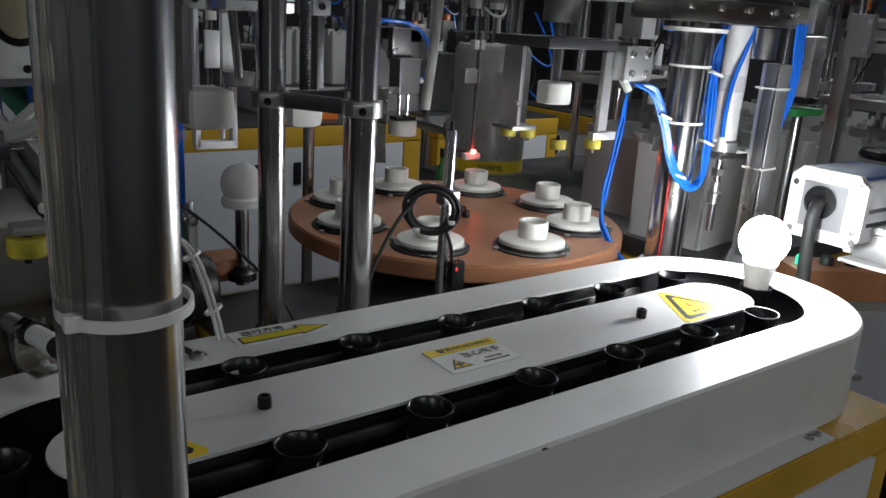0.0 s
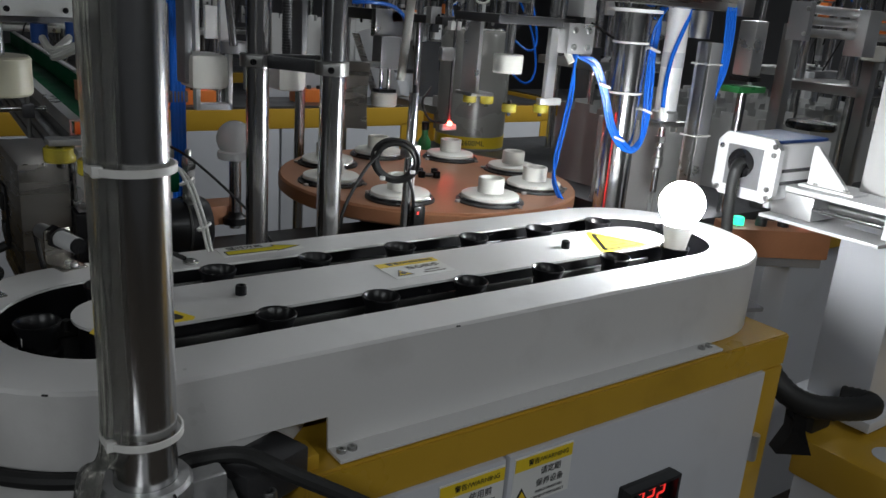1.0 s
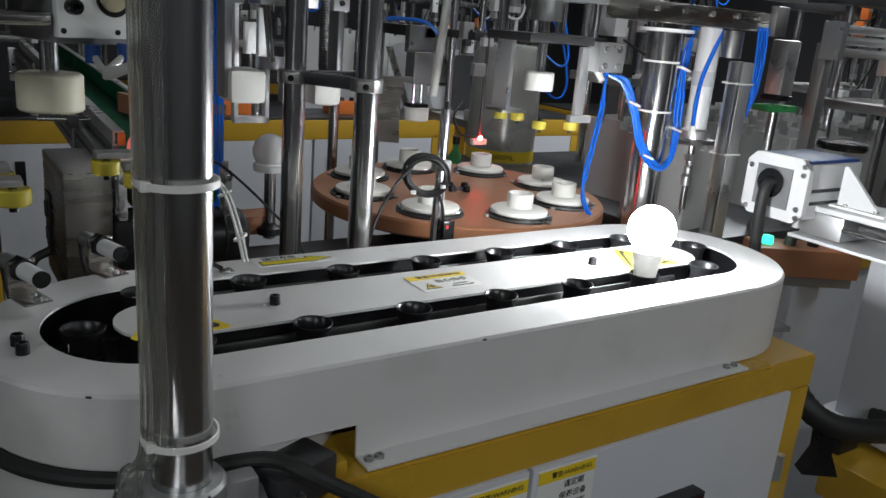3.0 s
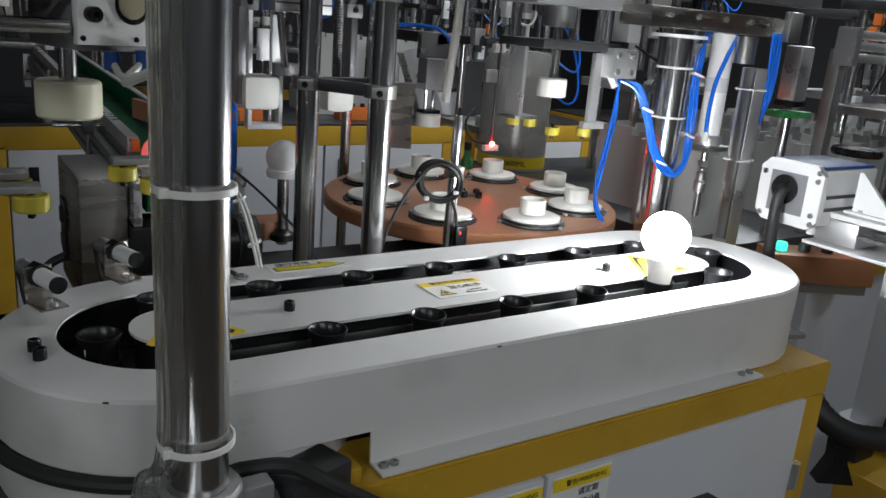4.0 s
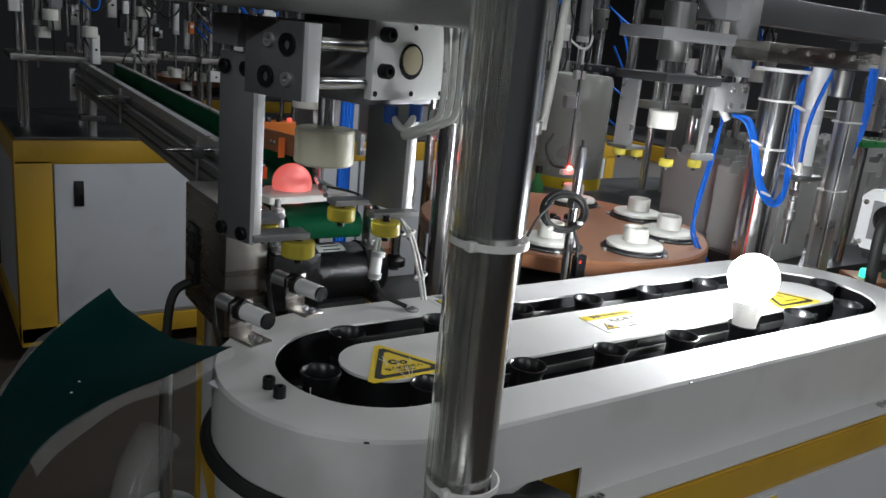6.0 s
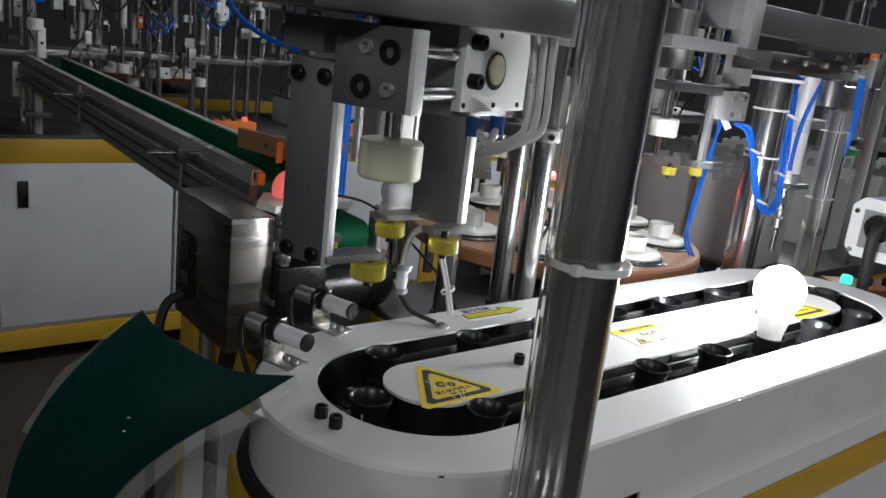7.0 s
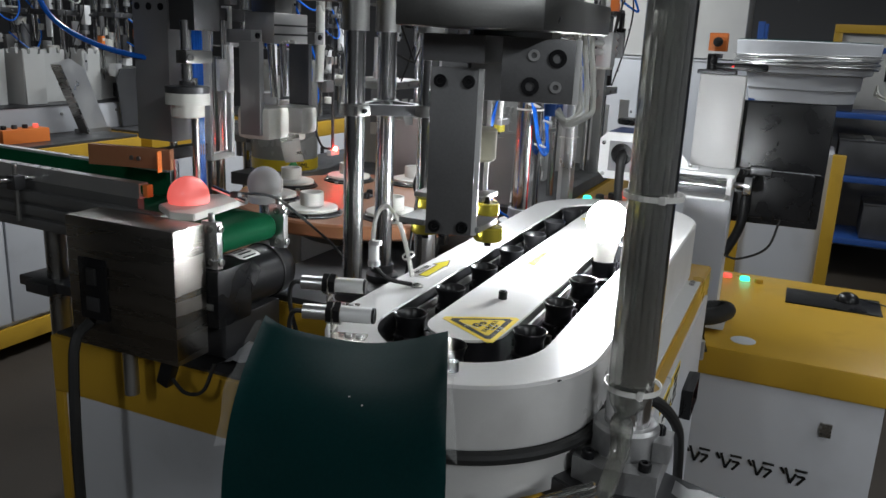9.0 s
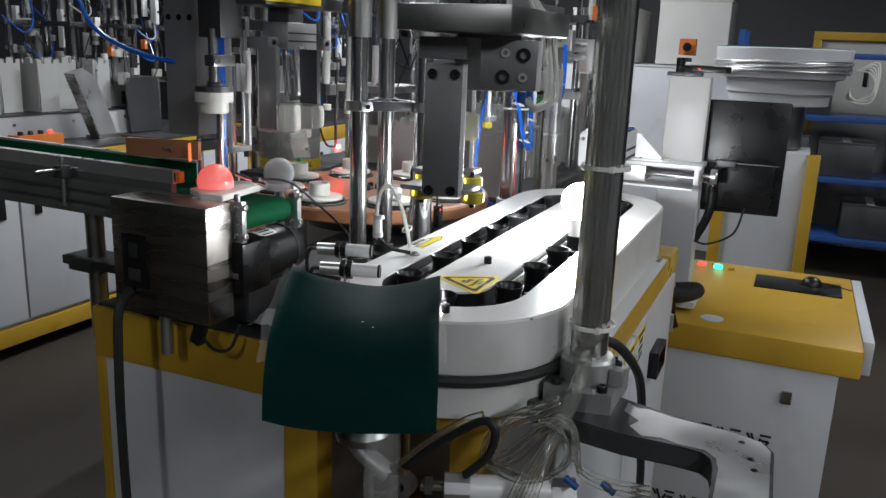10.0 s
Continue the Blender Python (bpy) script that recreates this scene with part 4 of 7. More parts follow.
MY, MZ = 1.092, 1.0145


def gear_motor():
    t = thing("gear_motor", (0.27, MY, 0.97), "black cylindrical gear motor lying beside the control box", "motor")
    part("gearbox", box(B(), (0.2065, MY, MZ), (0.079, 0.090, 0.090), bev=0.003), BLACK, t, "black cast gearbox")
    part("body", lathe(B(), [(0, 0), (0.045, 0), (0.045, 0.088), (0.0460, 0.089), (0.0460, 0.118), (0.041, 0.126), (0, 0.126)], (0.246, MY, MZ), 36, (1, 0, 0)), BLACK, t, "black motor housing")
    lab = B()
    for i in range(6):
        a0, a1 = radians(60 + i * 9), radians(69 + i * 9)
        q = [(0.252, MY - 0.0456 * math.cos(a), MZ + 0.0456 * math.sin(a)) for a in (a0, a1)] + [(0.300, MY - 0.0456 * math.cos(a), MZ + 0.0456 * math.sin(a)) for a in (a1, a0)]
        lab.faces.new([lab.verts.new(p) for p in q])
    part("rating_plate", lab, STICKER_W, t, "silver rating plate")
    marks = B()
    for i in range(4):
        a = radians(66 + i * 12)
        box(marks, (0.276, MY - 0.0459 * math.cos(a), MZ + 0.0459 * math.sin(a)), (0.030, 0.0016, 0.0016))
    part("rating_text", marks, INK, t)
    part("foot", box(B(), (0.27, MY, 0.938), (0.14, 0.06, 0.062), bev=0.002), DARKSTEEL, t)
    part("fin_ring", lathe(B(), [(0.0462, 0), (0.0475, 0.001), (0.0475, 0.004), (0.0462, 0.005)], (0.332, MY, MZ), 36, (1, 0, 0)), RUBBER, t)


gear_motor()


def plastic_bag():
    t = thing("plastic_sheet", (0.24, 1.0, 0.91), "crumpled grey plastic sheet lying on the table", "sheet")
    bm = B()
    g = [[bm.verts.new((0.185 + i * 0.015, 0.955 + j * 0.014, 0.912 + 0.020 * noise.noise((i * 0.4, j * 0.45, 3.1)) + 0.010)) for j in range(9)] for i in range(9)]
    for i in range(8):
        for j in range(8):
            bm.faces.new((g[i][j], g[i + 1][j], g[i + 1][j + 1], g[i][j + 1]))
    part("sheet", bm, PANEL, t, angle=80)


plastic_bag()

# ---- chute of dark green sheet ----


def chute():
    t = thing("reject_chute", (-0.15, 0.62, 1.0), "dark green plastic chute sheet leaning out from the conveyor", "chute")
    bm = B()
    right = smooth_path([(-0.062, 0.570, 1.138), (-0.121, 0.544, 1.132), (-0.171, 0.522, 1.131), (-0.216, 0.502, 1.119), (-0.243, 0.489, 1.092), (-0.262, 0.481, 1.040)], 4)
    left = smooth_path([(-0.130, 0.735, 1.139), (-0.160, 0.727, 1.123), (-0.190, 0.719, 1.102), (-0.218, 0.710, 1.075), (-0.240, 0.701, 1.040), (-0.252, 0.695, 1.000)], 4)
    g_points, h_points = right, left
    cols = 16
    g = []
    for i, (a, b) in enumerate(zip(right, left)):
        u = i / (len(right) - 1)
        row = []
        for j in range(cols + 1):
            v = j / cols
            p = a.lerp(b, v)
            p.z += -0.018 * math.sin(math.pi * v) * (1 - 0.5 * u) + 0.006 * max(0, (v - 0.88) / 0.12) ** 1.5 * (1 - u) + 0.004 * noise.noise((u * 2.2, v * 2.2, 0.3))
            row.append(bm.verts.new(p))
        g.append(row)
    for i in range(len(right) - 1):
        for j in range(cols):
            bm.faces.new((g[i][j], g[i + 1][j], g[i + 1][j + 1], g[i][j + 1]))
    bmesh.ops.solidify(bm, geom=bm.faces[:], thickness=0.0018)
    part("sheet", bm, TEAL, t, angle=60)
    part("white_flap", prism(B(), [(-0.095, 0.640), (-0.063, 0.604), (-0.030, 0.640), (-0.028, 0.685)], 0, 0.0015, Matrix.Translation((-0.038, 0.63, 1.065)) @ pose(0, 0, 0, 8, 12, 0) @ Matrix.Translation((0.07, -0.63, 0))), PANEL, t, "bent white sheet flap")
    for name, edge, out in (("edge_film", right, Vector((0.30, -0.75, -0.55))), ("edge_film", left, Vector((-0.36, 0.85, 0.30)))):
        film = B()
        prev = None
        for i, a in enumerate(edge[:len(edge) * 3 // 4]):
            w = (0.008 if out.x > 0 else 0.012) + 0.005 * noise.noise((i * 0.3, 0.5, out.x * 5))
            cur = [film.verts.new(a + out * w * s + Vector((0, 0, -0.004 * s * s))) for s in (0.0, 0.35, 0.7, 1.0)]
            if prev:
                for k in range(3):
                    film.faces.new((prev[k], cur[k], cur[k + 1], prev[k + 1]))
            prev = cur
        bmesh.ops.solidify(film, geom=film.faces[:], thickness=0.0005)
        part(name, film, FILM, t, "clear plastic film folded over the edge", angle=60)
    specks = B()
    for u, v in ((0.42, 0.45), (0.46, 0.38)):
        i = int(u * (len(right) - 1))
        p = g_points[i].lerp(h_points[i], v)
        box(specks, (p.x, p.y, p.z - 0.0155 * math.sin(math.pi * v) * (1 - 0.5 * u) + 0.0015), (0.002, 0.0008, 0.0006), (0, 0, 40 * u * 10))
    part("scrap", specks, STICKER_W, t, "tiny white scraps")
    part("support_rod", cyl(B(), (-0.10, 0.64, 0.80), (-0.10, 0.64, 1.10), 0.006, seg=12), STEEL, t)
    part("support_tube", cyl(B(), (-0.10, 0.64, 0.81), (-0.02, 0.64, 0.81), 0.010, seg=12), STEEL, t)
    return t


chute()


def clear_cup():
    t = thing("clear_plastic_hose", (-0.1, 0.55, 0.85), "transparent ribbed plastic hose under the chute", "hose")
    part("hose", tube(B(), [(-0.105, 0.64, 1.03), (-0.13, 0.62, 1.0), (-0.145, 0.60, 0.95), (-0.15, 0.60, 0.90), (-0.145, 0.60, 0.84)], 0.020, 20, 8, 0.07), FILM, t)
    for z in (0.86, 0.895, 0.93):
        part("rib", ring(B(), (-0.148, 0.60, z), 0.0208, 0.0006, seg=28, sub=6), FILM, t)


clear_cup()


def air_cylinder(name, p0, p1, r):
    t = thing(name, p0, "silver pneumatic cylinder below the table edge", "air cylinder")
    p0, p1 = Vector(p0), Vector(p1)
    d = (p1 - p0).normalized()
    part("barrel", cyl(B(), p0, p1, r, seg=28), ALUWHITE, t)
    part("end_cap", cyl(B(), p0 - d * 0.02, p0 + d * 0.012, r * 1.12, seg=8), ALU, t)
    part("end_cap", cyl(B(), p1 - d * 0.012, p1 + d * 0.02, r * 1.12, seg=8), ALU, t)
    part("rod", cyl(B(), p1, p1 + d * 0.05, r * 0.4, seg=14), CHROME, t)
    part("nut", cyl(B(), p1 + d * 0.035, p1 + d * 0.045, r * 0.75, seg=6), STEEL, t)
    part("rod_end", lathe(B(), [(0.006, -0.009), (0.016, -0.009), (0.016, 0.009), (0.006, 0.009)], p1 + d * 0.072, 20, (1, 0, 0)), STEEL, t)
    return t


air_cylinder("air_cylinder", (-0.004, 0.415, 0.869), (-0.054, 0.530, 0.870), 0.0165)


def stirrup():
    t = thing("cast_bracket", (-0.06, 0.6, 0.83), "cast steel swivel bracket under the chute", "bracket")
    part("arm", tube(B(), [(-0.080, 0.675, 0.925), (-0.085, 0.655, 0.905), (-0.088, 0.632, 0.893), (-0.088, 0.612, 0.882)], 0.013, 12), CAST, t, "cast metal lever")
    part("disc", lathe(B(), [(0, 0), (0.026, 0), (0.034, 0.004), (0.036, 0.014), (0.030, 0.022), (0, 0.022)], (-0.082, 0.655, 0.918), 28), STEEL, t)
    part("hub", cyl(B(), (-0.088, 0.606, 0.858), (-0.088, 0.606, 0.890), 0.012, seg=20), STEEL, t)
    part("hub_bolt", cyl(B(), (-0.088, 0.606, 0.890), (-0.088, 0.606, 0.897), 0.007, seg=6), BOLT, t)
    part("hose", tube(B(), [(-0.06, 0.614, 0.869), (-0.06, 0.564, 0.921), (-0.06, 0.52, 0.958), (-0.06, 0.497, 0.971), (-0.06, 0.485, 0.957), (-0.06, 0.494, 0.924), (-0.06, 0.522, 0.891)], 0.0055, 8), RUBBER, t)
    part("hose", tube(B(), [(x - 0.004, y + 0.004, z + 0.010) for x, y, z in [(-0.06, 0.614, 0.869), (-0.06, 0.564, 0.921), (-0.06, 0.52, 0.958), (-0.06, 0.497, 0.971)]], 0.004, 8), CLEAR, t, "clear plastic air tube")


stirrup()


def tube_loops():
    t = thing("loose_air_tubes", (-0.03, 0.38, 0.9), "loop of clear air tubes hanging from the pole's foot", "tube")
    first = [(-0.03, 0.417, 1.001), (-0.03, 0.444, 0.983), (-0.03, 0.479, 0.96), (-0.03, 0.498, 0.927), (-0.03, 0.491, 0.905), (-0.03, 0.466, 0.923), (-0.03, 0.435, 0.961), (-0.03, 0.408, 0.979), (-0.03, 0.393, 0.96), (-0.03, 0.392, 0.934), (-0.03, 0.383, 0.918), (-0.03, 0.351, 0.909), (-0.03, 0.301, 0.911)]
    second = [(-0.035, 0.436, 0.99), (-0.035, 0.478, 0.972), (-0.035, 0.498, 0.941), (-0.035, 0.503, 0.916), (-0.035, 0.493, 0.902), (-0.035, 0.451, 0.895), (-0.035, 0.413, 0.913), (-0.035, 0.396, 0.943), (-0.035, 0.403, 0.968), (-0.035, 0.421, 0.978), (-0.035, 0.442, 0.97)]
    for k in range(3):
        o = 0.005 * (k - 1)
        part("tube", tube(B(), [(x + 0.6 * o, y + o * (1 if i % 2 else 0.4), z + o) for i, (x, y, z) in enumerate(first)], 0.0032, 8, 6), CLEAR, t)
    for k in range(2):
        o = 0.007 * (k - 0.5)
        part("tube", tube(B(), [(x - 0.004 + o, y - o, z + 0.7 * o) for x, y, z in second], 0.0032, 8, 6), CLEAR, t)
    for p in ((-0.03, 0.403, 0.905), (-0.03, 0.358, 0.91)):
        part("fitting", cyl(B(), p, (p[0], p[1] - 0.016, p[2] - 0.010), 0.0045, seg=12), BLUEPAINT, t, "blue push-in fitting")


tube_loops()

# ---- turntable with cups ----
CX, CY = 0.892, 1.190


def turntable():
    t = thing("turntable", (CX, CY, 0.97), "orange-brown round indexing turntable", "turntable")
    part("disc", lathe(B(), [(0, 0), (0.301, 0), (0.306, 0.004), (0.306, 0.026), (0.302, 0.030), (0, 0.030)], (CX, CY, 1.018), 72), COPPER, t, "orange-brown round plate")
    part("drive_drum", cyl(B(), (CX, CY, 0.966), (CX, CY, 1.018), 0.16, seg=40), DARKSTEEL, t)
    for k in range(4):
        a = radians(20 + 90 * k)
        screw(t, (CX + 0.022 * math.cos(a), CY + 0.022 * math.sin(a), 1.048), 0.0075, 0.013)
    part("hub", lathe(B(), [(0, 0), (0.012, 0), (0.012, 0.004), (0, 0.004)], (CX, CY, 1.048), 20), DARKSTEEL, t)


turntable()


def cup_seat():
    t = thing("cup_seat", (0, 0, 0), "white nylon cup on a disc seated in a black ring", "cup", "cups round the turntable")
    part("seat_ring", lathe(B(), [(0.045, 0), (0.064, 0), (0.064, 0.003), (0.058, 0.005), (0.045, 0.005)], seg=40), BLACK, t, "black seat ring", local=True)
    part("steel_rim", lathe(B(), [(0.050, 0.005), (0.058, 0.005), (0.059, 0.0075), (0.057, 0.009), (0.050, 0.009)], seg=40), CHROME, t, "bright steel rim", local=True)
    part("disc", lathe(B(), [(0, 0.008), (0.052, 0.008), (0.054, 0.010), (0.054, 0.014), (0.052, 0.0155), (0.030, 0.018), (0, 0.018)], seg=40), NYLON, t, local=True)
    part("cup", lathe(B(), [(0.0245, 0.0175), (0.0245, 0.044), (0.0238, 0.045), (0.0205, 0.045), (0.0200, 0.044), (0.0195, 0.026), (0, 0.026)], seg=36), NYLON, t, local=True)
    for a in (20, 140, 260):
        x, y = 0.066 * math.cos(radians(a)), 0.066 * math.sin(radians(a))
        part("clip_screw", lathe(B(), [(0, 0), (0.005, 0), (0.005, 0.004), (0, 0.005)], (x, y, 0.0), 12), STEEL, t, local=True)
    return t


first_cup = cup_seat()
for k in range(8):
    a = radians(-2.5 + 45 * k)
    m = pose(CX + 0.221 * math.cos(a), CY + 0.221 * math.sin(a), 1.048, 0, 0, -2.5 + 45 * k)
    if k == 0:
        first_cup.matrix_basis = m
    else:
        copy_thing(first_cup, m)


def standing_post(name, x, y, r, z0, z1, material, label, clamp=None, sleeve=None):
    t = thing(name, (x, y, z0), label, "post", "posts behind the conveyor")
    part("shaft", cyl(B(), (x, y, z0), (x, y, z1), r, seg=32), material, t)
    part("base", lathe(B(), [(r, 0), (r * 1.8, 0), (r * 1.8, 0.012), (r * 1.25, 0.016), (r * 1.2, 0.03), (r, 0.03)], (x, y, z0), 28), DARKSTEEL, t)
    if sleeve:
        part("sleeve", lathe(B(), [(r, 0), (r * 1.3, 0), (r * 1.3, 0.25), (r, 0.25)], (x, y, sleeve), 28), STEEL, t)
    return t


standing_post("guide_post", 0.413, 0.957, 0.0165, 0.977, 2.1, CHROME, "polished steel guide post", sleeve=1.42)
standing_post("guide_post", 0.482, 0.858, 0.0165, 0.977, 2.1, CHROME, "polished steel guide post", sleeve=1.42)
standing_post("guide_post", 0.535, 0.965, 0.0165, 0.977, 2.1, CHROME, "polished steel guide post", sleeve=1.42)


def tie_bar():
    t = thing("tie_bar", (0.46, 0.92, 1.29), "dark clamp bar tying the guide posts together", "clamp")
    for (ax, ay), (bx, by) in (((0.413, 0.957), (0.482, 0.858)), ((0.413, 0.957), (0.535, 0.965)), ((0.482, 0.858), (0.535, 0.965))):
        a = math.degrees(math.atan2(by - ay, bx - ax))
        part("bar", box(B(), ((ax + bx) / 2, (ay + by) / 2, 1.295), (math.hypot(bx - ax, by - ay) - 0.03, 0.014, 0.018), (0, 0, a), 0.002), DARKSTEEL, t)
    for x, y in ((0.413, 0.957), (0.482, 0.858), (0.535, 0.965)):
        c = part("clamp_ring", lathe(B(), [(0.0167, -0.009), (0.0235, -0.009), (0.0235, 0.009), (0.0167, 0.009), (0.0167, -0.009)], (x, y, 1.295), 28), STEEL, t)
        part("clamp_ear", box(B(), (x - 0.012, y - 0.022, 1.295), (0.024, 0.012, 0.015), (0, 0, -30), 0.002), STEEL, c)
        screw(c, (x - 0.016, y - 0.028, 1.295), 0.0045, 0.004, (-0.4, -0.9, 0))


tie_bar()


def test_stem():
    t = thing("bulb_stand", (0.455, 1.172, 0.977), "steel stem carrying a white opal bulb", "stand")
    part("stem", cyl(B(), (0.455, 1.172, 0.977), (0.455, 1.172, 1.102), 0.0105, seg=24), CHROME, t)
    part("foot", lathe(B(), [(0.010, 0), (0.022, 0), (0.022, 0.012), (0.014, 0.016), (0.0105, 0.022)], (0.455, 1.172, 0.985), 24), BLACK, t)
    part("mount", box(B(), (0.425, 1.205, 1.0), (0.09, 0.06, 0.035), bev=0.004), COPPER, t, "orange-brown bakelite block")


test_stem()
stem_bulb = thing("opal_bulb", (0.455, 1.172, 1.102), "unlit white opal bulb on a steel stem", "light bulb")
part("globe", lathe(B(), [(0, -0.002), (0.029, -0.002), (0.0305, 0.004), (0.0295, 0.010)] + [(0.0315 * math.cos(a), 0.032 + 0.0315 * math.sin(a)) for a in [radians(-38 + 128 * i / 16) for i in range(16)]] + [(0, 0.0635)], seg=40), BULBWHITE, stem_bulb, local=True)


def coil_stand():
    t = thing("sensor_stand", (0.668, 0.93, 0.977), "thin rod stand with a tied coil of black cable", "stand")
    part("rod", cyl(B(), (0.655, 0.915, 0.977), (0.668, 0.928, 1.250), 0.0085, seg=18), CHROME, t)
    part("rod_tip", cyl(B(), (0.668, 0.928, 1.250), (0.6685, 0.9285, 1.262), 0.003, seg=10), BOLT, t)
    rng = random.Random(2)
    for k in range(12):
        bm = B()
        ring(bm, (0.625 + rng.uniform(-.004, .004), 0.905 + rng.uniform(-.004, .004), 1.146 + rng.uniform(-.003, .003)), 0.033 + rng.uniform(-.004, .004), 0.0026, (0.55 + rng.uniform(-.1, .1), 0.8, 0.25), 30, 6)
        part("cable_turn", bm, RUBBER, t)
    for dx, dz in ((0.0, 0.034), (-0.03, 0.012), (-0.02, -0.029), (0.028, -0.016)):
        part("cable_tie", box(B(), (0.625 + dx * 0.85, 0.905 - dx * 0.5, 1.146 + dz), (0.009, 0.014, 0.006), (0, 0, -30), 0.002), TIE, t)
    part("cable", tube(B(), [(0.60, 0.91, 1.160), (0.57, 0.91, 1.13), (0.53, 0.90, 1.07), (0.51, 0.90, 0.98)], 0.0026, 8), RUBBER, t)
    part("cable", tube(B(), [(0.645, 0.90, 1.12), (0.655, 0.895, 1.09), (0.66, 0.90, 1.05), (0.655, 0.91, 0.98)], 0.0026, 8), RUBBER, t)
    s = part("sensor", box(B(), (0.668, 0.898, 1.045), (0.022, 0.014, 0.050), bev=0.002), BLACK, t, "black fibre amplifier with a red readout")
    part("readout", box(B(), (0.664, 0.8905, 1.060), (0.003, 0.001, 0.005)), LEDRED, s)
    part("holder", box(B(), (0.655, 0.91, 1.16), (0.030, 0.016, 0.018), bev=0.002), STEEL, t)


coil_stand()


# ---- pick head over the turntable ----


def turntable_gripper():
    t = thing("bulb_picker", (0.862, 0.942, 1.23), "aluminium pick head with yellow rollers above the turntable", "gripper")
    part("spindle", cyl(B(), (0.862, 0.942, 1.30), (0.862, 0.942, 1.60), 0.0085, seg=20), CHROME, t)
    part("puck", lathe(B(), [(0, -0.016), (0.0245, -0.016), (0.026, -0.014), (0.026, 0.014), (0.0245, 0.016), (0, 0.016)], (0.862, 0.942, 1.297), 32), NYLON, t)
    part("leg", box(B(), (0.905, 0.880, 1.300), (0.026, 0.008, 0.125), (0, 0, 15), 0.001), ALU, t, "milled aluminium leg")
    part("leg", box(B(), (0.815, 0.985, 1.300), (0.010, 0.034, 0.125), (0, 0, 15), 0.001), ALU, t, "milled aluminium leg")
    part("toe", box(B(), (0.905, 0.875, 1.240), (0.048, 0.012, 0.012), bev=0.001), ALU, t)
    part("toe", box(B(), (0.83, 0.990, 1.240), (0.05, 0.05, 0.006), bev=0.001), STEEL, t)
    for x, y in ((0.838, 1.012), (0.860, 0.990), (0.830, 0.890), (0.890, 0.878)):
        pad(t, x, y, 1.228, 0.0125)
    part("head_plate", box(B(), (0.86, 0.93, 1.372), (0.17, 0.12, 0.014), bev=0.002), DARKSTEEL, t, "dark steel head plate")
    blk = part("gripper_block", box(B(), (0.945, 0.870, 1.348), (0.060, 0.032, 0.050), bev=0.0015), ALU, t, "aluminium gripper block")
    for dx in (-0.016, 0.016):
        for dz in (-0.014, 0.014):
            screw(blk, (0.945 + dx, 0.854, 1.348 + dz), 0.0055, 0.003, (0, -1, 0), STEEL)
    part("fitting", cyl(B(), (0.925, 0.865, 1.325), (0.930, 0.855, 1.308), 0.006, seg=12), NYLON, t)
    part("cylinder", cyl(B(), (0.862, 0.942, 1.40), (0.862, 0.942, 1.50), 0.028, seg=28), STEEL, t)
    for dx, dy in ((-0.07, 0.03), (0.07, -0.03), (0.07, 0.04)):
        part("guide_rod", cyl(B(), (0.862 + dx, 0.942 + dy, 1.38), (0.862 + dx, 0.942 + dy, 1.8), 0.009, seg=16), CHROME, t)
    part("slide", box(B(), (0.86, 0.93, 1.445), (0.20, 0.10, 0.020), bev=0.002), GREYPLATE, t)


turntable_gripper()


def press_head():
    t = thing("bulb_press", (0.84, 1.372, 1.16), "white nylon press puck under a grey twin-rod cylinder", "press")
    x, y = 0.872, 1.385
    part("puck", lathe(B(), [(0, 0), (0.027, 0), (0.029, 0.002), (0.029, 0.028), (0.027, 0.030), (0, 0.030)], (x, y, 1.150), 32), NYLON, t)
    part("plate", box(B(), (x, y, 1.184), (0.045, 0.03, 0.008), bev=0.001), BLACK, t)
    for dx in (-0.010, 0.010):
        part("rod", cyl(B(), (x + dx, y, 1.188), (x + dx, y, 1.25), 0.004, seg=12), CHROME, t)
    part("cylinder_body", box(B(), (x, y, 1.268), (0.050, 0.040, 0.070), bev=0.003), GREYPLATE, t, "grey twin-rod cylinder")
    part("bracket", box(B(), (x + 0.02, y + 0.02, 1.33), (0.09, 0.02, 0.06), bev=0.002), STEEL, t)
    part("support_arm", box(B(), (x + 0.03, y + 0.14, 1.345), (0.03, 0.26, 0.025), bev=0.002), DARKSTEEL, t)
    part("support_post", cyl(B(), (x + 0.03, y + 0.25, 0.79), (x + 0.03, y + 0.25, 1.36), 0.014, seg=16), CHROME, t)
    part("air_tube", tube(B(), [(x + 0.028, y - 0.01, 1.255), (x + 0.042, y - 0.02, 1.28), (x + 0.040, y - 0.02, 1.33), (x + 0.01, y - 0.01, 1.365), (x - 0.04, y, 1.372), (x - 0.08, y + 0.02, 1.37)], 0.0045, 8), BLUE, t, "blue air tube")
    bm = B()
    prev = None
    for k in range(9):
        u = k / 8
        c = Vector((0.775 - 0.02 * u, 1.330 - 0.03 * u * u, 1.250 - 0.135 * u))
        pair = [bm.verts.new(c + Vector((-0.020, 0.012, 0))), bm.verts.new(c + Vector((0.020, -0.012, 0)))]
        if prev:
            bm.faces.new((prev[0], prev[1], pair[1], pair[0]))
        prev = pair
    bmesh.ops.solidify(bm, geom=bm.faces[:], thickness=0.0015)
    part("deflector", bm, STAINLESS, t, "bent sheet steel deflector")
    part("deflector_arm", box(B(), (0.795, 1.345, 1.245), (0.07, 0.012, 0.012), bev=0.001), STEEL, t)
    part("fitting", cyl(B(), (x + 0.022, y - 0.01, 1.255), (x + 0.034, y - 0.014, 1.262), 0.006, seg=12), NYLON, t)


press_head()


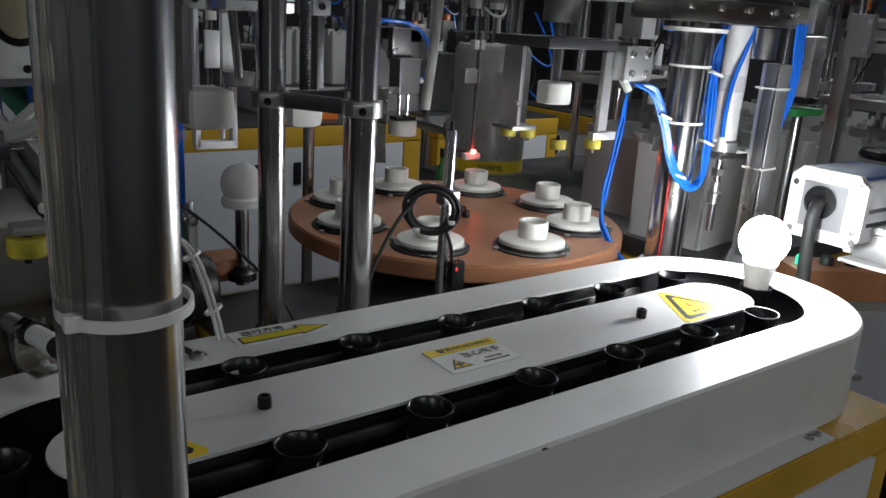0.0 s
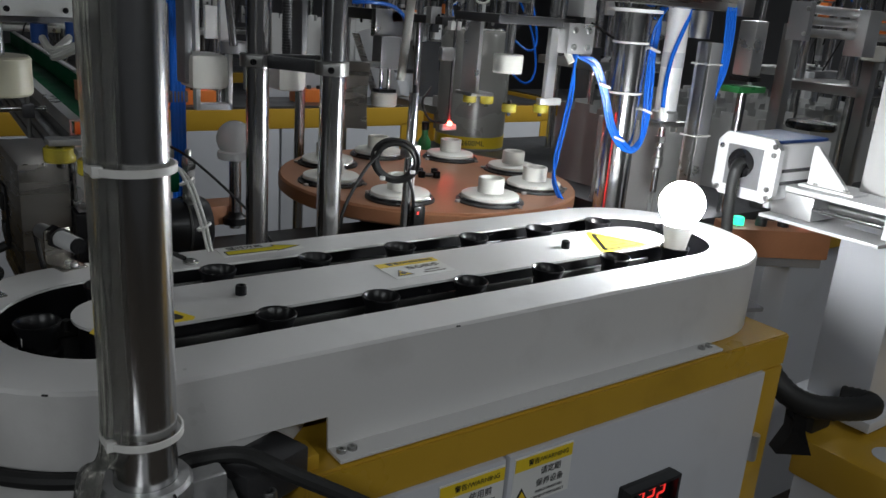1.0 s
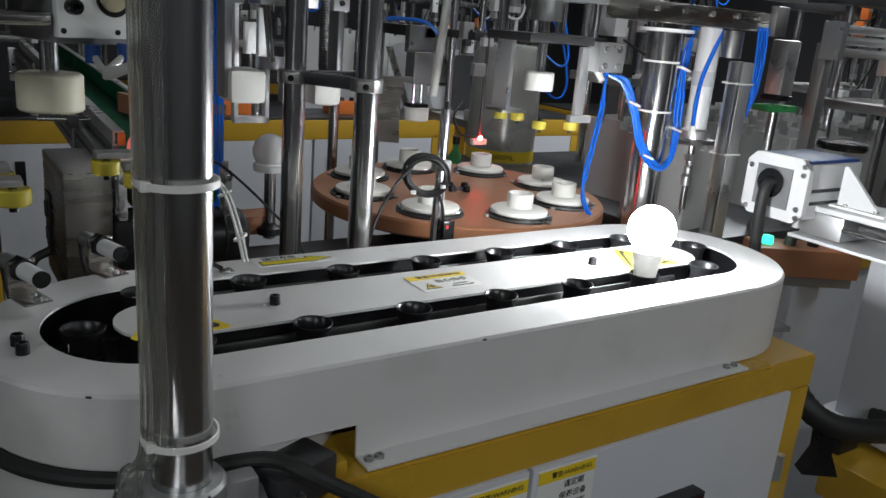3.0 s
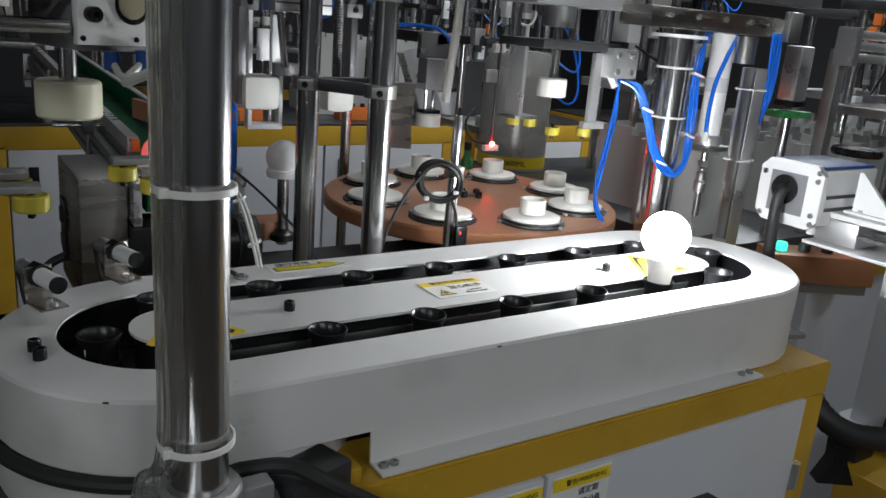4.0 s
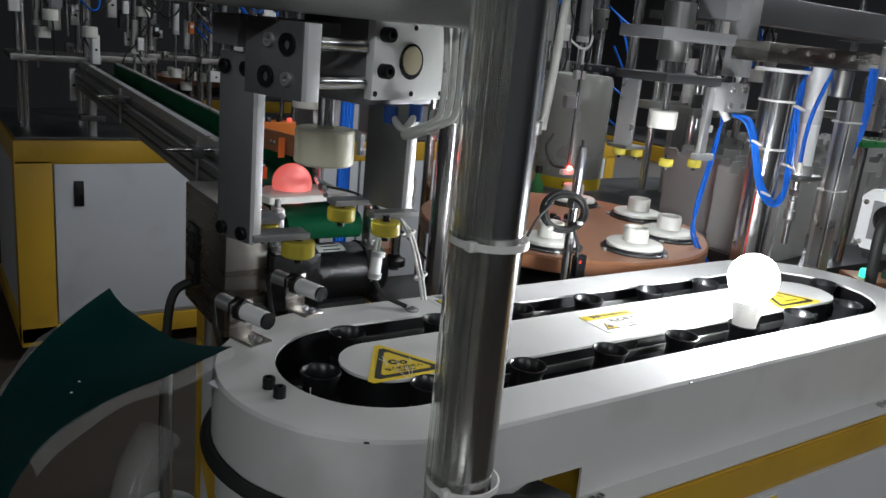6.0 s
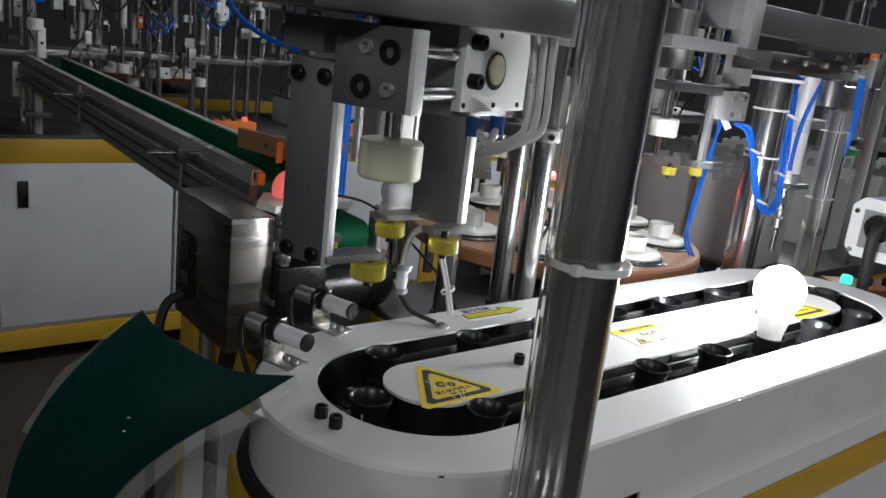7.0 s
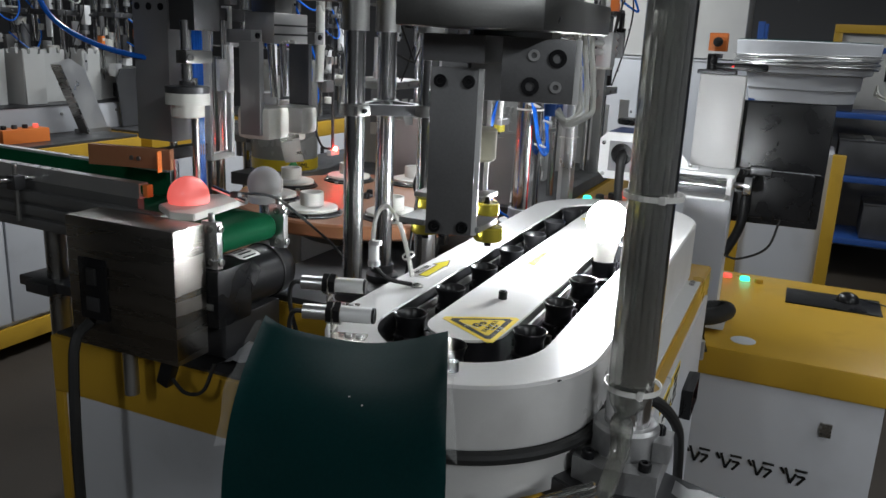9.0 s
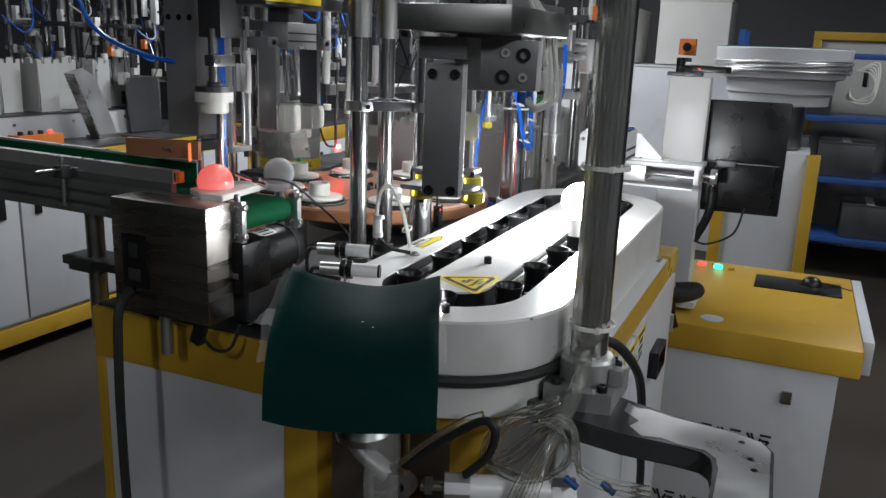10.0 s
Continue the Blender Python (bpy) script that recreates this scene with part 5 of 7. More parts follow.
def led_sensor():
    t = thing("laser_sensor", (1.035, 1.36, 1.1), "thin rod with a small sensor glowing red", "sensor")
    part("rod", cyl(B(), (1.035, 1.36, 1.09), (1.035, 1.36, 1.36), 0.004, seg=12), DARKSTEEL, t)
    part("clamp", box(B(), (1.03, 1.355, 1.098), (0.042, 0.014, 0.014), bev=0.002), ALUWHITE, t)
    part("lamp", lathe(B(), [(0, 0), (0.006, 0), (0.005, 0.006), (0, 0.008)], (1.03, 1.348, 1.106), 14), LASER, t, "glowing red lamp")
    part("bracket", box(B(), (1.02, 1.365, 1.27), (0.04, 0.016, 0.03), bev=0.002), ALU, t)
    part("bracket", box(B(), (1.035, 1.365, 1.335), (0.03, 0.016, 0.02), bev=0.002), ALUWHITE, t)
    part("cable", tube(B(), [(1.01, 1.35, 1.11), (0.97, 1.35, 1.12), (0.955, 1.36, 1.16), (0.99, 1.38, 1.19)], 0.003, 8), RUBBER, t)


led_sensor()


def tank():
    x, y = 1.503, 1.854
    t = thing("glue_tank", (x, y, 0.9), "grey cylindrical tank with a yellow band label", "tank")
    part("shell", lathe(B(), [(0, 0), (0.105, 0), (0.108, 0.004), (0.108, 0.36), (0.10, 0.375), (0, 0.38)], (x, y, 0.95), 48), TANKGREY, t, "smooth grey metal shell")
    part("band", lathe(B(), [(0.1085, 0), (0.1092, 0), (0.1092, 0.035), (0.1085, 0.035), (0.1085, 0)], (x, y, 0.975), 48), STICKER_Y, t, "yellow band label")
    d = Vector((-0.52, -0.85, 0)).normalized()
    text("2600ML", 0.022, flat((x + d.x * 0.1105, y + d.y * 0.1105, 0.992), (0.85, -0.52, 0), (0, 0, 1)), INK, t)
    part("stand", box(B(), (x, y, 0.51), (0.2, 0.2, 0.88), bev=0.004), DARKSTEEL, t)


tank()

# ---- right-hand lift ----


def lift_column():
    x, y = 1.085, 0.872
    t = thing("lift_column", (x, y, 0.966), "thick polished lift column with blue air tubes tied to it", "column")
    part("column", cyl(B(), (x, y, 0.97), (x, y, 1.405), 0.031, seg=40), CHROME, t, "polished round column")
    part("flange", lathe(B(), [(0.031, 0), (0.05, 0), (0.05, 0.006), (0.031, 0.006)], (x, y, 1.398), 36), ALUWHITE, t)
    part("base", lathe(B(), [(0.031, 0), (0.06, 0), (0.06, 0.018), (0.040, 0.022), (0.038, 0.05), (0.031, 0.05)], (x, y, 0.968), 36), PANEL, t, "grey cast base")
    for z in (1.345, 1.255):
        part("cable_tie", lathe(B(), [(0.0315, -0.002), (0.033, -0.002), (0.033, 0.002), (0.0315, 0.002), (0.0315, -0.002)], (x, y, z), 32), TIE, t)
    rng = random.Random(5)
    for k in range(7):
        o = rng.uniform(-0.008, 0.008)
        q = rng.uniform(-0.007, 0.007)
        pts = [(0.935, 0.852, 1.318), (0.965 + o, 0.838, 1.305 + q), (0.990 + o, 0.832, 1.26), (1.018 + o, 0.828, 1.195 + q), (1.058 + o, 0.826, 1.158 + q), (1.094, 0.830 + q, 1.162), (1.116 + o, 0.838, 1.20), (1.118 + o, 0.846 + q, 1.27), (1.122 + o, 0.850, 1.33), (1.14 + o, 0.862, 1.372), (1.16, 0.87 + o, 1.41)]
        part("air_tube", tube(B(), pts, 0.0024, 8, 6), BLUE, t, "blue air tube")
    for p in ((0.985, 0.832, 1.272), (1.034, 0.827, 1.178), (1.113, 0.840, 1.225), (1.119, 0.847, 1.335)):
        part("tube_tie", box(B(), p, (0.022, 0.020, 0.004), (0, 20, -20), 0.001), TIE, t)
    for k in range(2):
        o = 0.008 * k
        part("rear_tube", tube(B(), [(0.985, 0.905 + o, 1.32), (1.008 + o, 0.935, 1.25), (1.008 + o, 0.945, 1.18), (0.998 + o, 0.945, 1.12), (1.005, 0.94 + o, 1.07), (1.03, 0.92 + o, 1.02), (1.06, 0.90, 0.995)], 0.0026, 8, 6), BLUE, t, "dark blue air tube")
    # The laser's reflection by the column, modelled as a thin red rod.
    part("laser_streak", cyl(B(), (1.052, 0.855, 0.98), (1.052, 0.855, 1.22), 0.0012, seg=8), LASERSTREAK, t, "thin red line standing in for the laser's reflection")


lift_column()


def lift_beam():
    t = thing("lift_beam", (1.15, 0.87, 1.41), "dark steel beam across the lift columns", "beam")
    part("beam", box(B(), (1.128, 0.845, 1.427), (0.385, 0.075, 0.034), bev=0.002), STAINLESS, t, "brushed steel beam")
    part("end_plate", box(B(), (1.302, 0.800, 1.43), (0.036, 0.016, 0.055), bev=0.002), STEEL, t)
    for x in (0.98, 1.05, 1.12, 1.19, 1.25):
        screw(t, (x, 0.807, 1.432), 0.0055, 0.004, (0, -1, 0), STEEL)
    part("upper_beam", box(B(), (1.20, 0.91, 1.50), (0.60, 0.06, 0.05), bev=0.002), GREYPLATE, t)
    part("riser", box(B(), (0.955, 0.88, 1.46), (0.03, 0.04, 0.16), bev=0.002), ALU, t)


lift_beam()


def lift_cylinder():
    x, y = 1.222, 0.882
    t = thing("lift_cylinder", (x, y, 1.16), "silver round-body air cylinder with a blue tube", "air cylinder")
    part("barrel", cyl(B(), (x, y, 1.215), (x, y, 1.41), 0.0215, seg=32), ALUWHITE, t)
    part("label", lathe(B(), [(0.0217, 0), (0.0219, 0), (0.0219, 0.028), (0.0217, 0.028)], (x, y, 1.30), 32), PANEL, t)
    part("end_cap", lathe(B(), [(0, 0), (0.026, 0), (0.026, 0.016), (0.0215, 0.02), (0, 0.02)], (x, y, 1.197), 32), ALU, t)
    part("flange", box(B(), (x + 0.005, y, 1.190), (0.085, 0.05, 0.010), bev=0.002), STEEL, t)
    part("rod", cyl(B(), (x, y, 1.05), (x, y, 1.19), 0.0065, seg=16), CHROME, t)
    part("joint", lathe(B(), [(0.0065, 0), (0.012, 0.002), (0.012, 0.02), (0.009, 0.024), (0.009, 0.04), (0.0065, 0.042)], (x, y, 1.10), 20), STEEL, t)
    part("lock_nut", cyl(B(), (x, y, 1.152), (x, y, 1.164), 0.012, seg=6), STEEL, t)
    part("air_tube", tube(B(), [(x - 0.028, y - 0.016, 1.222), (x - 0.032, y - 0.018, 1.27), (x - 0.028, y - 0.02, 1.32), (x - 0.01, y - 0.022, 1.37), (x + 0.012, y - 0.02, 1.412)], 0.0042, 8), BLUE, t, "blue air tube")
    part("fitting", cyl(B(), (x - 0.028, y - 0.016, 1.203), (x - 0.028, y - 0.016, 1.224), 0.0065, seg=12), NYLON, t)


lift_cylinder()


def profile_column():
    x, y = 1.262, 0.815
    t = thing("profile_column", (x, y, 0.97), "square aluminium column wrapped in blue tubes", "column")
    part("profile", box(B(), (x, y, 1.16), (0.034, 0.034, 0.39), bev=0.003), ALU, t, "brushed square profile")
    part("wing", box(B(), (x - 0.021, y - 0.006, 1.19), (0.008, 0.02, 0.33), bev=0.001), STEEL, t)
    part("top_cap", cyl(B(), (x, y + 0.03, 1.36), (x, y + 0.03, 1.41), 0.020, seg=24), STEEL, t)
    for z in (1.315, 1.18):
        part("cable_tie", box(B(), (x - 0.002, y, z), (0.046, 0.038, 0.004), bev=0.001), TIE, t)
    for k in range(4):
        o = k * 0.008
        part("air_tube", tube(B(), [(x + 0.02 + o, y - 0.010, 1.42), (x + 0.022 + o, y - 0.013, 1.36), (x + 0.024 + o * 0.7, y - 0.013, 1.30), (x + 0.023 + o * 0.5, y - 0.006, 1.25 + 0.012 * (k % 2))], 0.0026, 8), BLUE, t, "blue air tube")


profile_column()


# ---- inspection camera on its stage ----


def vision_unit():
    t = thing("laser_marker", (1.26, 0.66, 1.10), "white-framed laser head with a corrugated black hose", "laser head")
    x0 = 1.195
    o = []
    for sx, sz in ((-1, -1), (1, -1), (1, 1), (-1, 1)):
        w, h, c = 0.062, 0.056, 0.016
        a, b = (sx * (w - c), sz * h), (sx * w, sz * (h - c))
        o += [a, b] if sx * sz > 0 else [b, a]
    pm = flat((x0, 0.664, 1.153), (0, -1, 0), (0, 0, 1))
    o = [o[i] for i in (0, 1, 2, 3, 4, 5, 6, 7)]
    o = sorted(o, key=lambda p: math.atan2(p[1], p[0]))
    part("front_plate", prism(B(), o, -0.006, 0.006, pm), ALUWHITE, t, "white octagonal front plate")
    part("inset", prism(B(), [(-0.038, -0.036), (0.032, -0.036), (0.032, 0.036), (-0.038, 0.036)], 0.006, 0.0085, pm), GREYPLATE, t, "dark square inset")
    for sx, sz in ((-0.052, 0.03), (0.052, 0.03), (0.052, 0.045), (0.052, -0.045), (0.05, -0.03), (-0.05, -0.045)):
        screw(t, pm @ Vector((sx, sz, 0.006)), 0.0048, 0.003, (-1, 0, 0), STEEL)
    body = B()
    box(body, (x0 + 0.085, 0.664, 1.153), (0.155, 0.112, 0.098), bev=0.003)
    part("body", body, ALUWHITE, t, "silver extruded body")
    for z in (1.133, 1.155):
        part("groove", box(B(), (x0 + 0.09, 0.6075, z), (0.14, 0.002, 0.006)), DARKSTEEL, t)
    part("lid", box(B(), (x0 + 0.085, 0.664, 1.2045), (0.150, 0.100, 0.006), bev=0.001), BLUEPAINT, t, "blue lid")
    part("hose", tube(B(), [(x0 - 0.006, 0.668, 1.160), (x0 - 0.018, 0.668, 1.158), (x0 - 0.026, 0.668, 1.145), (x0 - 0.028, 0.668, 1.12), (x0 - 0.027, 0.667, 1.08), (x0 - 0.024, 0.665, 1.03), (x0 - 0.02, 0.662, 0.97)], 0.0098, 14, 14, 0.12), RUBBER, t, "corrugated black hose", angle=80)
    part("fan_ring", lathe(B(), [(0, 0), (0.024, 0), (0.026, 0.004), (0, 0.006)], pm @ Vector((-0.006, 0.006, 0.008)), 28, (-1, 0, 0)), BLACK, t)
    part("round_lid", lathe(B(), [(0, 0), (0.045, 0), (0.048, 0.006), (0.045, 0.014), (0, 0.016)], (1.42, 0.69, 1.21), 36), BLACK, t, "black round cap")


vision_unit()


def stage():
    t = thing("slide_stage", (1.3, 0.5, 1.06), "silver hand-wheel slide stage on a grey column", "slide stage")
    part("top_plate", box(B(), (1.29, 0.520, 1.124), (0.13, 0.225, 0.010), bev=0.001), ALUWHITE, t)
    part("bottom_plate", box(B(), (1.29, 0.535, 1.066), (0.13, 0.22, 0.006), bev=0.001), ALUWHITE, t)
    part("end_plate", box(B(), (1.285, 0.418, 1.100), (0.12, 0.012, 0.040), bev=0.001), ALUWHITE, t)
    part("end_plate", box(B(), (1.285, 0.634, 1.100), (0.12, 0.012, 0.040), bev=0.001), ALUWHITE, t)
    part("carriage", box(B(), (1.285, 0.588, 1.096), (0.11, 0.078, 0.042), bev=0.002), ALU, t)
    for x in (1.235, 1.335):
        part("slide_rod", cyl(B(), (x, 0.42, 1.098), (x, 0.63, 1.098), 0.005, seg=14), CHROME, t)
    part("lead_screw", cyl(B(), (1.285, 0.385, 1.098), (1.285, 0.63, 1.098), 0.006, seg=14), STEEL, t)
    part("hand_wheel", lathe(B(), [(0, 0), (0.020, 0), (0.0205, 0.002), (0.0205, 0.014), (0.019, 0.016), (0, 0.016)], (1.285, 0.388, 1.098), 28, (0, -1, 0)), ALU, t, "knurled hand wheel")
    part("gusset", prism(B(), [(0.005, 0), (0.085, 0), (0.012, 0.072), (0.005, 0.072)], 0, 0.008, flat((1.268, 0.590, 1.129), (0, -1, 0), (0, 0, 1))), ALUWHITE, t, "triangular gusset")
    part("gusset_foot", box(B(), (1.275, 0.545, 1.131), (0.05, 0.10, 0.005), bev=0.001), ALUWHITE, t)
    for y in (0.57, 0.515):
        screw(t, (1.262, y, 1.1335), 0.005, 0.004, material=STEEL)
    part("white_cover", box(B(), (1.352, 0.472, 1.240), (0.055, 0.106, 0.225), bev=0.003), ENAMEL, t, "white sheet metal cover")
    part("column", box(B(), (1.345, 0.47, 0.90), (0.09, 0.11, 0.34), bev=0.004), PANEL, t, "grey painted column")
    part("column_base", box(B(), (1.345, 0.47, 0.74), (0.14, 0.16, 0.02), bev=0.003), PANEL, t)


stage()


def monitor():
    t = thing("monitor", (1.43, 0.32, 0.98), "black monitor seen from behind on an arm", "monitor")
    m = flat((1.42, 0.325, 1.135), (0.08, -1, 0), (0, 0, 1))
    part("back_shell", box(B(), (1.42, 0.325, 1.135), (0.024, 0.222, 0.305), (0, 0, 3), 0.006), BLACK, t)
    part("rear_hump", box(B(), (1.405, 0.335, 1.06), (0.022, 0.20, 0.12), (0, 0, 3), 0.006), BLACK, t)
    part("hinge", box(B(), (1.392, 0.36, 1.118), (0.02, 0.05, 0.02), bev=0.003), DARKSTEEL, t)
    part("arm", tube(B(), [(1.40, 0.37, 1.115), (1.385, 0.385, 1.08), (1.38, 0.39, 0.98), (1.36, 0.42, 0.90)], 0.012, 12), BLACK, t)
    part("seam", box(B(), (1.3925, 0.325, 1.1215), (0.002, 0.20, 0.002), (0, 0, 3)), GREYPLATE, t)
    part("cable", tube(B(), [(1.40, 0.30, 1.0), (1.38, 0.32, 0.93), (1.35, 0.38, 0.90), (1.33, 0.42, 0.91)], 0.003, 8), RUBBER, t)


monitor()


def small_camera():
    t = thing("inspection_camera", (1.40, 0.50, 1.36), "orange and black machine camera on the white cover", "camera")
    part("foot", box(B(), (1.36, 0.49, 1.358), (0.05, 0.09, 0.010), bev=0.002), DARKSTEEL, t)
    part("neck", cyl(B(), (1.36, 0.505, 1.36), (1.36, 0.505, 1.395), 0.012, seg=16), BLACK, t)
    part("bar", box(B(), (1.365, 0.44, 1.372), (0.02, 0.13, 0.016), bev=0.003), BLACK, t)
    b = part("housing", box(B(), (1.50, 0.51, 1.43), (0.03, 0.046, 0.046), bev=0.003), ORANGE, t, "orange camera housing")
    part("lens", cyl(B(), (1.48, 0.51, 1.43), (1.486, 0.51, 1.43), 0.012, seg=20), BLACK, b)
    part("arm", box(B(), (1.44, 0.508, 1.395), (0.16, 0.02, 0.012), bev=0.002), BLACK, t)
    part("indicator", box(B(), (1.353, 0.455, 1.373), (0.003, 0.006, 0.004)), LEDRED, t)


small_camera()

# ---- operator console ----


def console():
    t = thing("operator_console", (1.4, 0.2, 0), "yellow-topped operator console with buttons and a pointing pad", "console")
    part("top", box(B(), (1.5225, 0.2055, 0.685), (0.745, 0.495, 0.075), bev=0.008), YELLOW, t, "yellow painted sheet top")
    part("body", box(B(), (1.50, 0.225, 0.345), (0.68, 0.44, 0.605), bev=0.004), PANEL, t, "grey-white sheet cabinet")
    part("lock", box(B(), (1.157, 0.117, 0.565), (0.008, 0.026, 0.034), bev=0.002), STAINLESS, t, "square door lock")
    part("side_tray", box(B(), (1.57, -0.057, 0.675), (0.65, 0.028, 0.09), bev=0.002), PANEL, t)
    part("pad", box(B(), (1.705, 0.118, 0.7245), (0.155, 0.25, 0.004), bev=0.001), BLACK, t, "black rubber pad")
    part("mouse", lathe(B(), [(0, 0.026), (0.012, 0.025), (0.024, 0.018), (0.030, 0.008), (0.031, 0)], (1.73, 0.078, 0.7265), 24), BLACK, t, "black pointing device")
    part("mouse_wire", tube(B(), [(1.74, 0.05, 0.735), (1.75, 0.01, 0.728), (1.72, -0.035, 0.728)], 0.0022, 6), RUBBER, t)
    for x, y, m_, r in ((1.815, 0.419, LEDRED_SOFT, 0.015), (1.807, 0.366, LEDGREEN, 0.015), (1.80, 0.325, YELLOW, 0.013)):
        part("button", lathe(B(), [(0, 0.012), (r * 0.9, 0.011), (r, 0.008), (r, 0)], (x, y, 0.7225), 24), m_, t)
    part("hole_plug", lathe(B(), [(0, 0.003), (0.022, 0.003), (0.030, 0.001), (0.030, 0)], (1.232, 0.326, 0.7225), 32), PANEL, t, "grey oval plug")
    for row in range(2):
        for k in range(5):
            y = 0.466 - k * 0.0745
            z = 0.430 - row * 0.225
            bars = B()
            for p0, p1 in (((0.014, 0.014), (0.004, -0.014)), ((0.004, -0.014), (-0.004, 0.006)), ((-0.002, 0.013), (-0.022, 0.013)), ((-0.006, 0.002), (-0.019, 0.002)), ((-0.019, 0.002), (-0.008, -0.015)), ((0.022, 0.013), (0.015, 0.002))):
                a, b = Vector((1.1575, y + 1.35 * p0[0], z + 1.35 * p0[1])), Vector((1.1575, y + 1.35 * p1[0], z + 1.35 * p1[1]))
                d = b - a
                box(bars, (a + b) / 2, (0.0012, d.length, 0.0060), Matrix.Rotation(math.atan2(d.z, d.y), 4, "X"))
            part("emblem", bars, INK, t, "black angular emblem")
    h = part("hose_stand", box(B(), (1.20, 0.46, 0.745), (0.06, 0.05, 0.04), bev=0.004), RUBBER, t, "black cable stand")


console()


def drag_chain():
    t = thing("corrugated_conduit", (1.2, 0.4, 0.72), "black corrugated conduit lying over the console", "conduit")
    part("conduit", tube(B(), [(1.12, 0.54, 0.90), (1.10, 0.47, 0.845), (1.13, 0.43, 0.815), (1.19, 0.40, 0.805), (1.25, 0.385, 0.80), (1.28, 0.40, 0.795), (1.27, 0.44, 0.79)], 0.019, 14, 9, 0.08), RUBBER, t, angle=80)
    part("stand", prism(B(), [(-0.03, 0), (0.03, 0), (0.012, 0.04), (0.008, 0.075), (-0.014, 0.075), (-0.012, 0.04)], -0.015, 0.015, flat((1.135, 0.44, 0.7225), (0.83, -0.55, 0), (0, 0, 1))), BLACK, t)


drag_chain()

pad_plate = thing("dark_plate", (1.0, 0.56, 0.966), "dark blue-grey plate on the table corner", "plate")
part("plate", box(B(), (1.03, 0.545, 0.971), (0.10, 0.08, 0.008), (0, 0, -20), 0.002), GREYPLATE, pad_plate)


def button_box(x, y, z, turn, green=True):
    t = thing("push_button_box", pose(x, y, z, 0, 0, turn), "orange push-button box with lit buttons", "button box", "orange button boxes")
    part("case", box(B(), (0, 0, 0.03), (0.22, 0.09, 0.06), bev=0.004), COPPER if green else ORANGE, t, local=True)
    for k, m_ in enumerate((LEDGREEN if green else BLACK, DARKSTEEL, BLACK, LEDRED_SOFT)):
        part("button", lathe(B(), [(0, 0.018), (0.010, 0.017), (0.012, 0.013), (0.012, 0)], (-0.08 + 0.05 * k, -0.005, 0.06), 20), m_, t, local=True)
    return t


button_box(1.497, 0.766, 0.935, -30)
column_stand = thing("box_stand", (1.46, 0.77, 0), "grey column stand under the button box", "stand")
part("column", box(B(), (1.46, 0.77, 0.457), (0.10, 0.08, 0.914), bev=0.003), PANEL, column_stand)
part("top_plate", box(B(), (1.46, 0.765, 0.924), (0.20, 0.10, 0.02), (0, 0, -30), 0.002), GREYPLATE, column_stand)

# ---- machines behind ----


def cabinet_row(x0, x1, y, depth, ztop, doors, stile=0.07, label="yellow-framed machine cabinet with grey-white doors"):
    t = thing("machine_cabinet", ((x0 + x1) / 2, y, 0), label, "cabinet", "machines in the hall")
    cx, w = (x0 + x1) / 2, x1 - x0
    part("frame", box(B(), (cx, y + depth / 2, ztop - 0.045), (w, depth, 0.09), bev=0.005), YELLOW, t)
    part("base", box(B(), (cx, y + depth / 2, 0.10), (w, depth, 0.08), bev=0.004), YELLOW, t)
    part("core", box(B(), (cx, y + depth / 2, ztop / 2), (w - 0.03, depth - 0.04, ztop - 0.16)), PANEL, t)
    for x in (x0 + stile / 2, x1 - stile / 2):
        part("post", box(B(), (x, y + 0.035, ztop / 2), (stile, 0.07, ztop - 0.15), bev=0.004), YELLOW, t)
    dw = (w - 2 * stile) / doors
    for k in range(doors):
        xx = x0 + stile + dw * (k + 0.5)
        d = part("door", box(B(), (xx, y + 0.008, (ztop - 0.09) / 2 + 0.08), (dw - 0.012, 0.016, ztop - 0.25), bev=0.003), PANEL, t, "grey-white door")
        part("latch", box(B(), (xx - dw / 2 + 0.09 if k % 2 == 0 else xx + dw / 2 - 0.09, y - 0.002, ztop - 0.205), (0.036, 0.008, 0.10), bev=0.002), BLACK, d, "black recessed latch")
    part("top_plate", box(B(), (cx, y + depth / 2, ztop + 0.006), (w - 0.02, depth - 0.02, 0.012), bev=0.002), DARKSTEEL, t)
    for x in (x0 + 0.06, x1 - 0.06):
        part("foot", cyl(B(), (x, y + 0.06, 0.0), (x, y + 0.06, 0.06), 0.035, 0.02, 14), DARKSTEEL, t)
    return t


cabinet_row(0.05, 2.27, 3.24, 0.9, 0.88, 3, 0.13)
cabinet_row(2.34, 3.15, 3.24, 0.9, 0.88, 1)
cabinet_row(3.36, 4.85, 3.0, 0.9, 0.88, 3)
cabinet_row(-2.0, -0.30, 4.6, 0.9, 0.88, 3)


def far_turntable(x, y, z):
    t = thing("far_turntable", (x, y, z), "orange-brown turntable with white cups on a distant machine", "turntable")
    part("disc", cyl(B(), (x, y, z), (x, y, z + 0.03), 0.28, seg=48), COPPER, t)
    for k in range(8):
        a = radians(10 + 45 * k)
        px, py = x + 0.2 * math.cos(a), y + 0.2 * math.sin(a)
        c = part("cup_disc", lathe(B(), [(0, 0), (0.06, 0), (0.054, 0.012), (0.024, 0.016), (0.024, 0.045), (0, 0.045)], (px, py, z + 0.03), 24), NYLON, t, "white nylon cup")
    part("drum", cyl(B(), (x, y, 0.89), (x, y, z), 0.15, seg=28), DARKSTEEL, t)
    for k in range(3):
        screw(t, (x + 0.03 * k - 0.03, y - 0.02, z + 0.03), 0.008, 0.014)


cabinet_row(0.70, 2.6, 4.75, 0.9, 0.88, 3)
far_turntable(1.32, 5.12, 0.95)


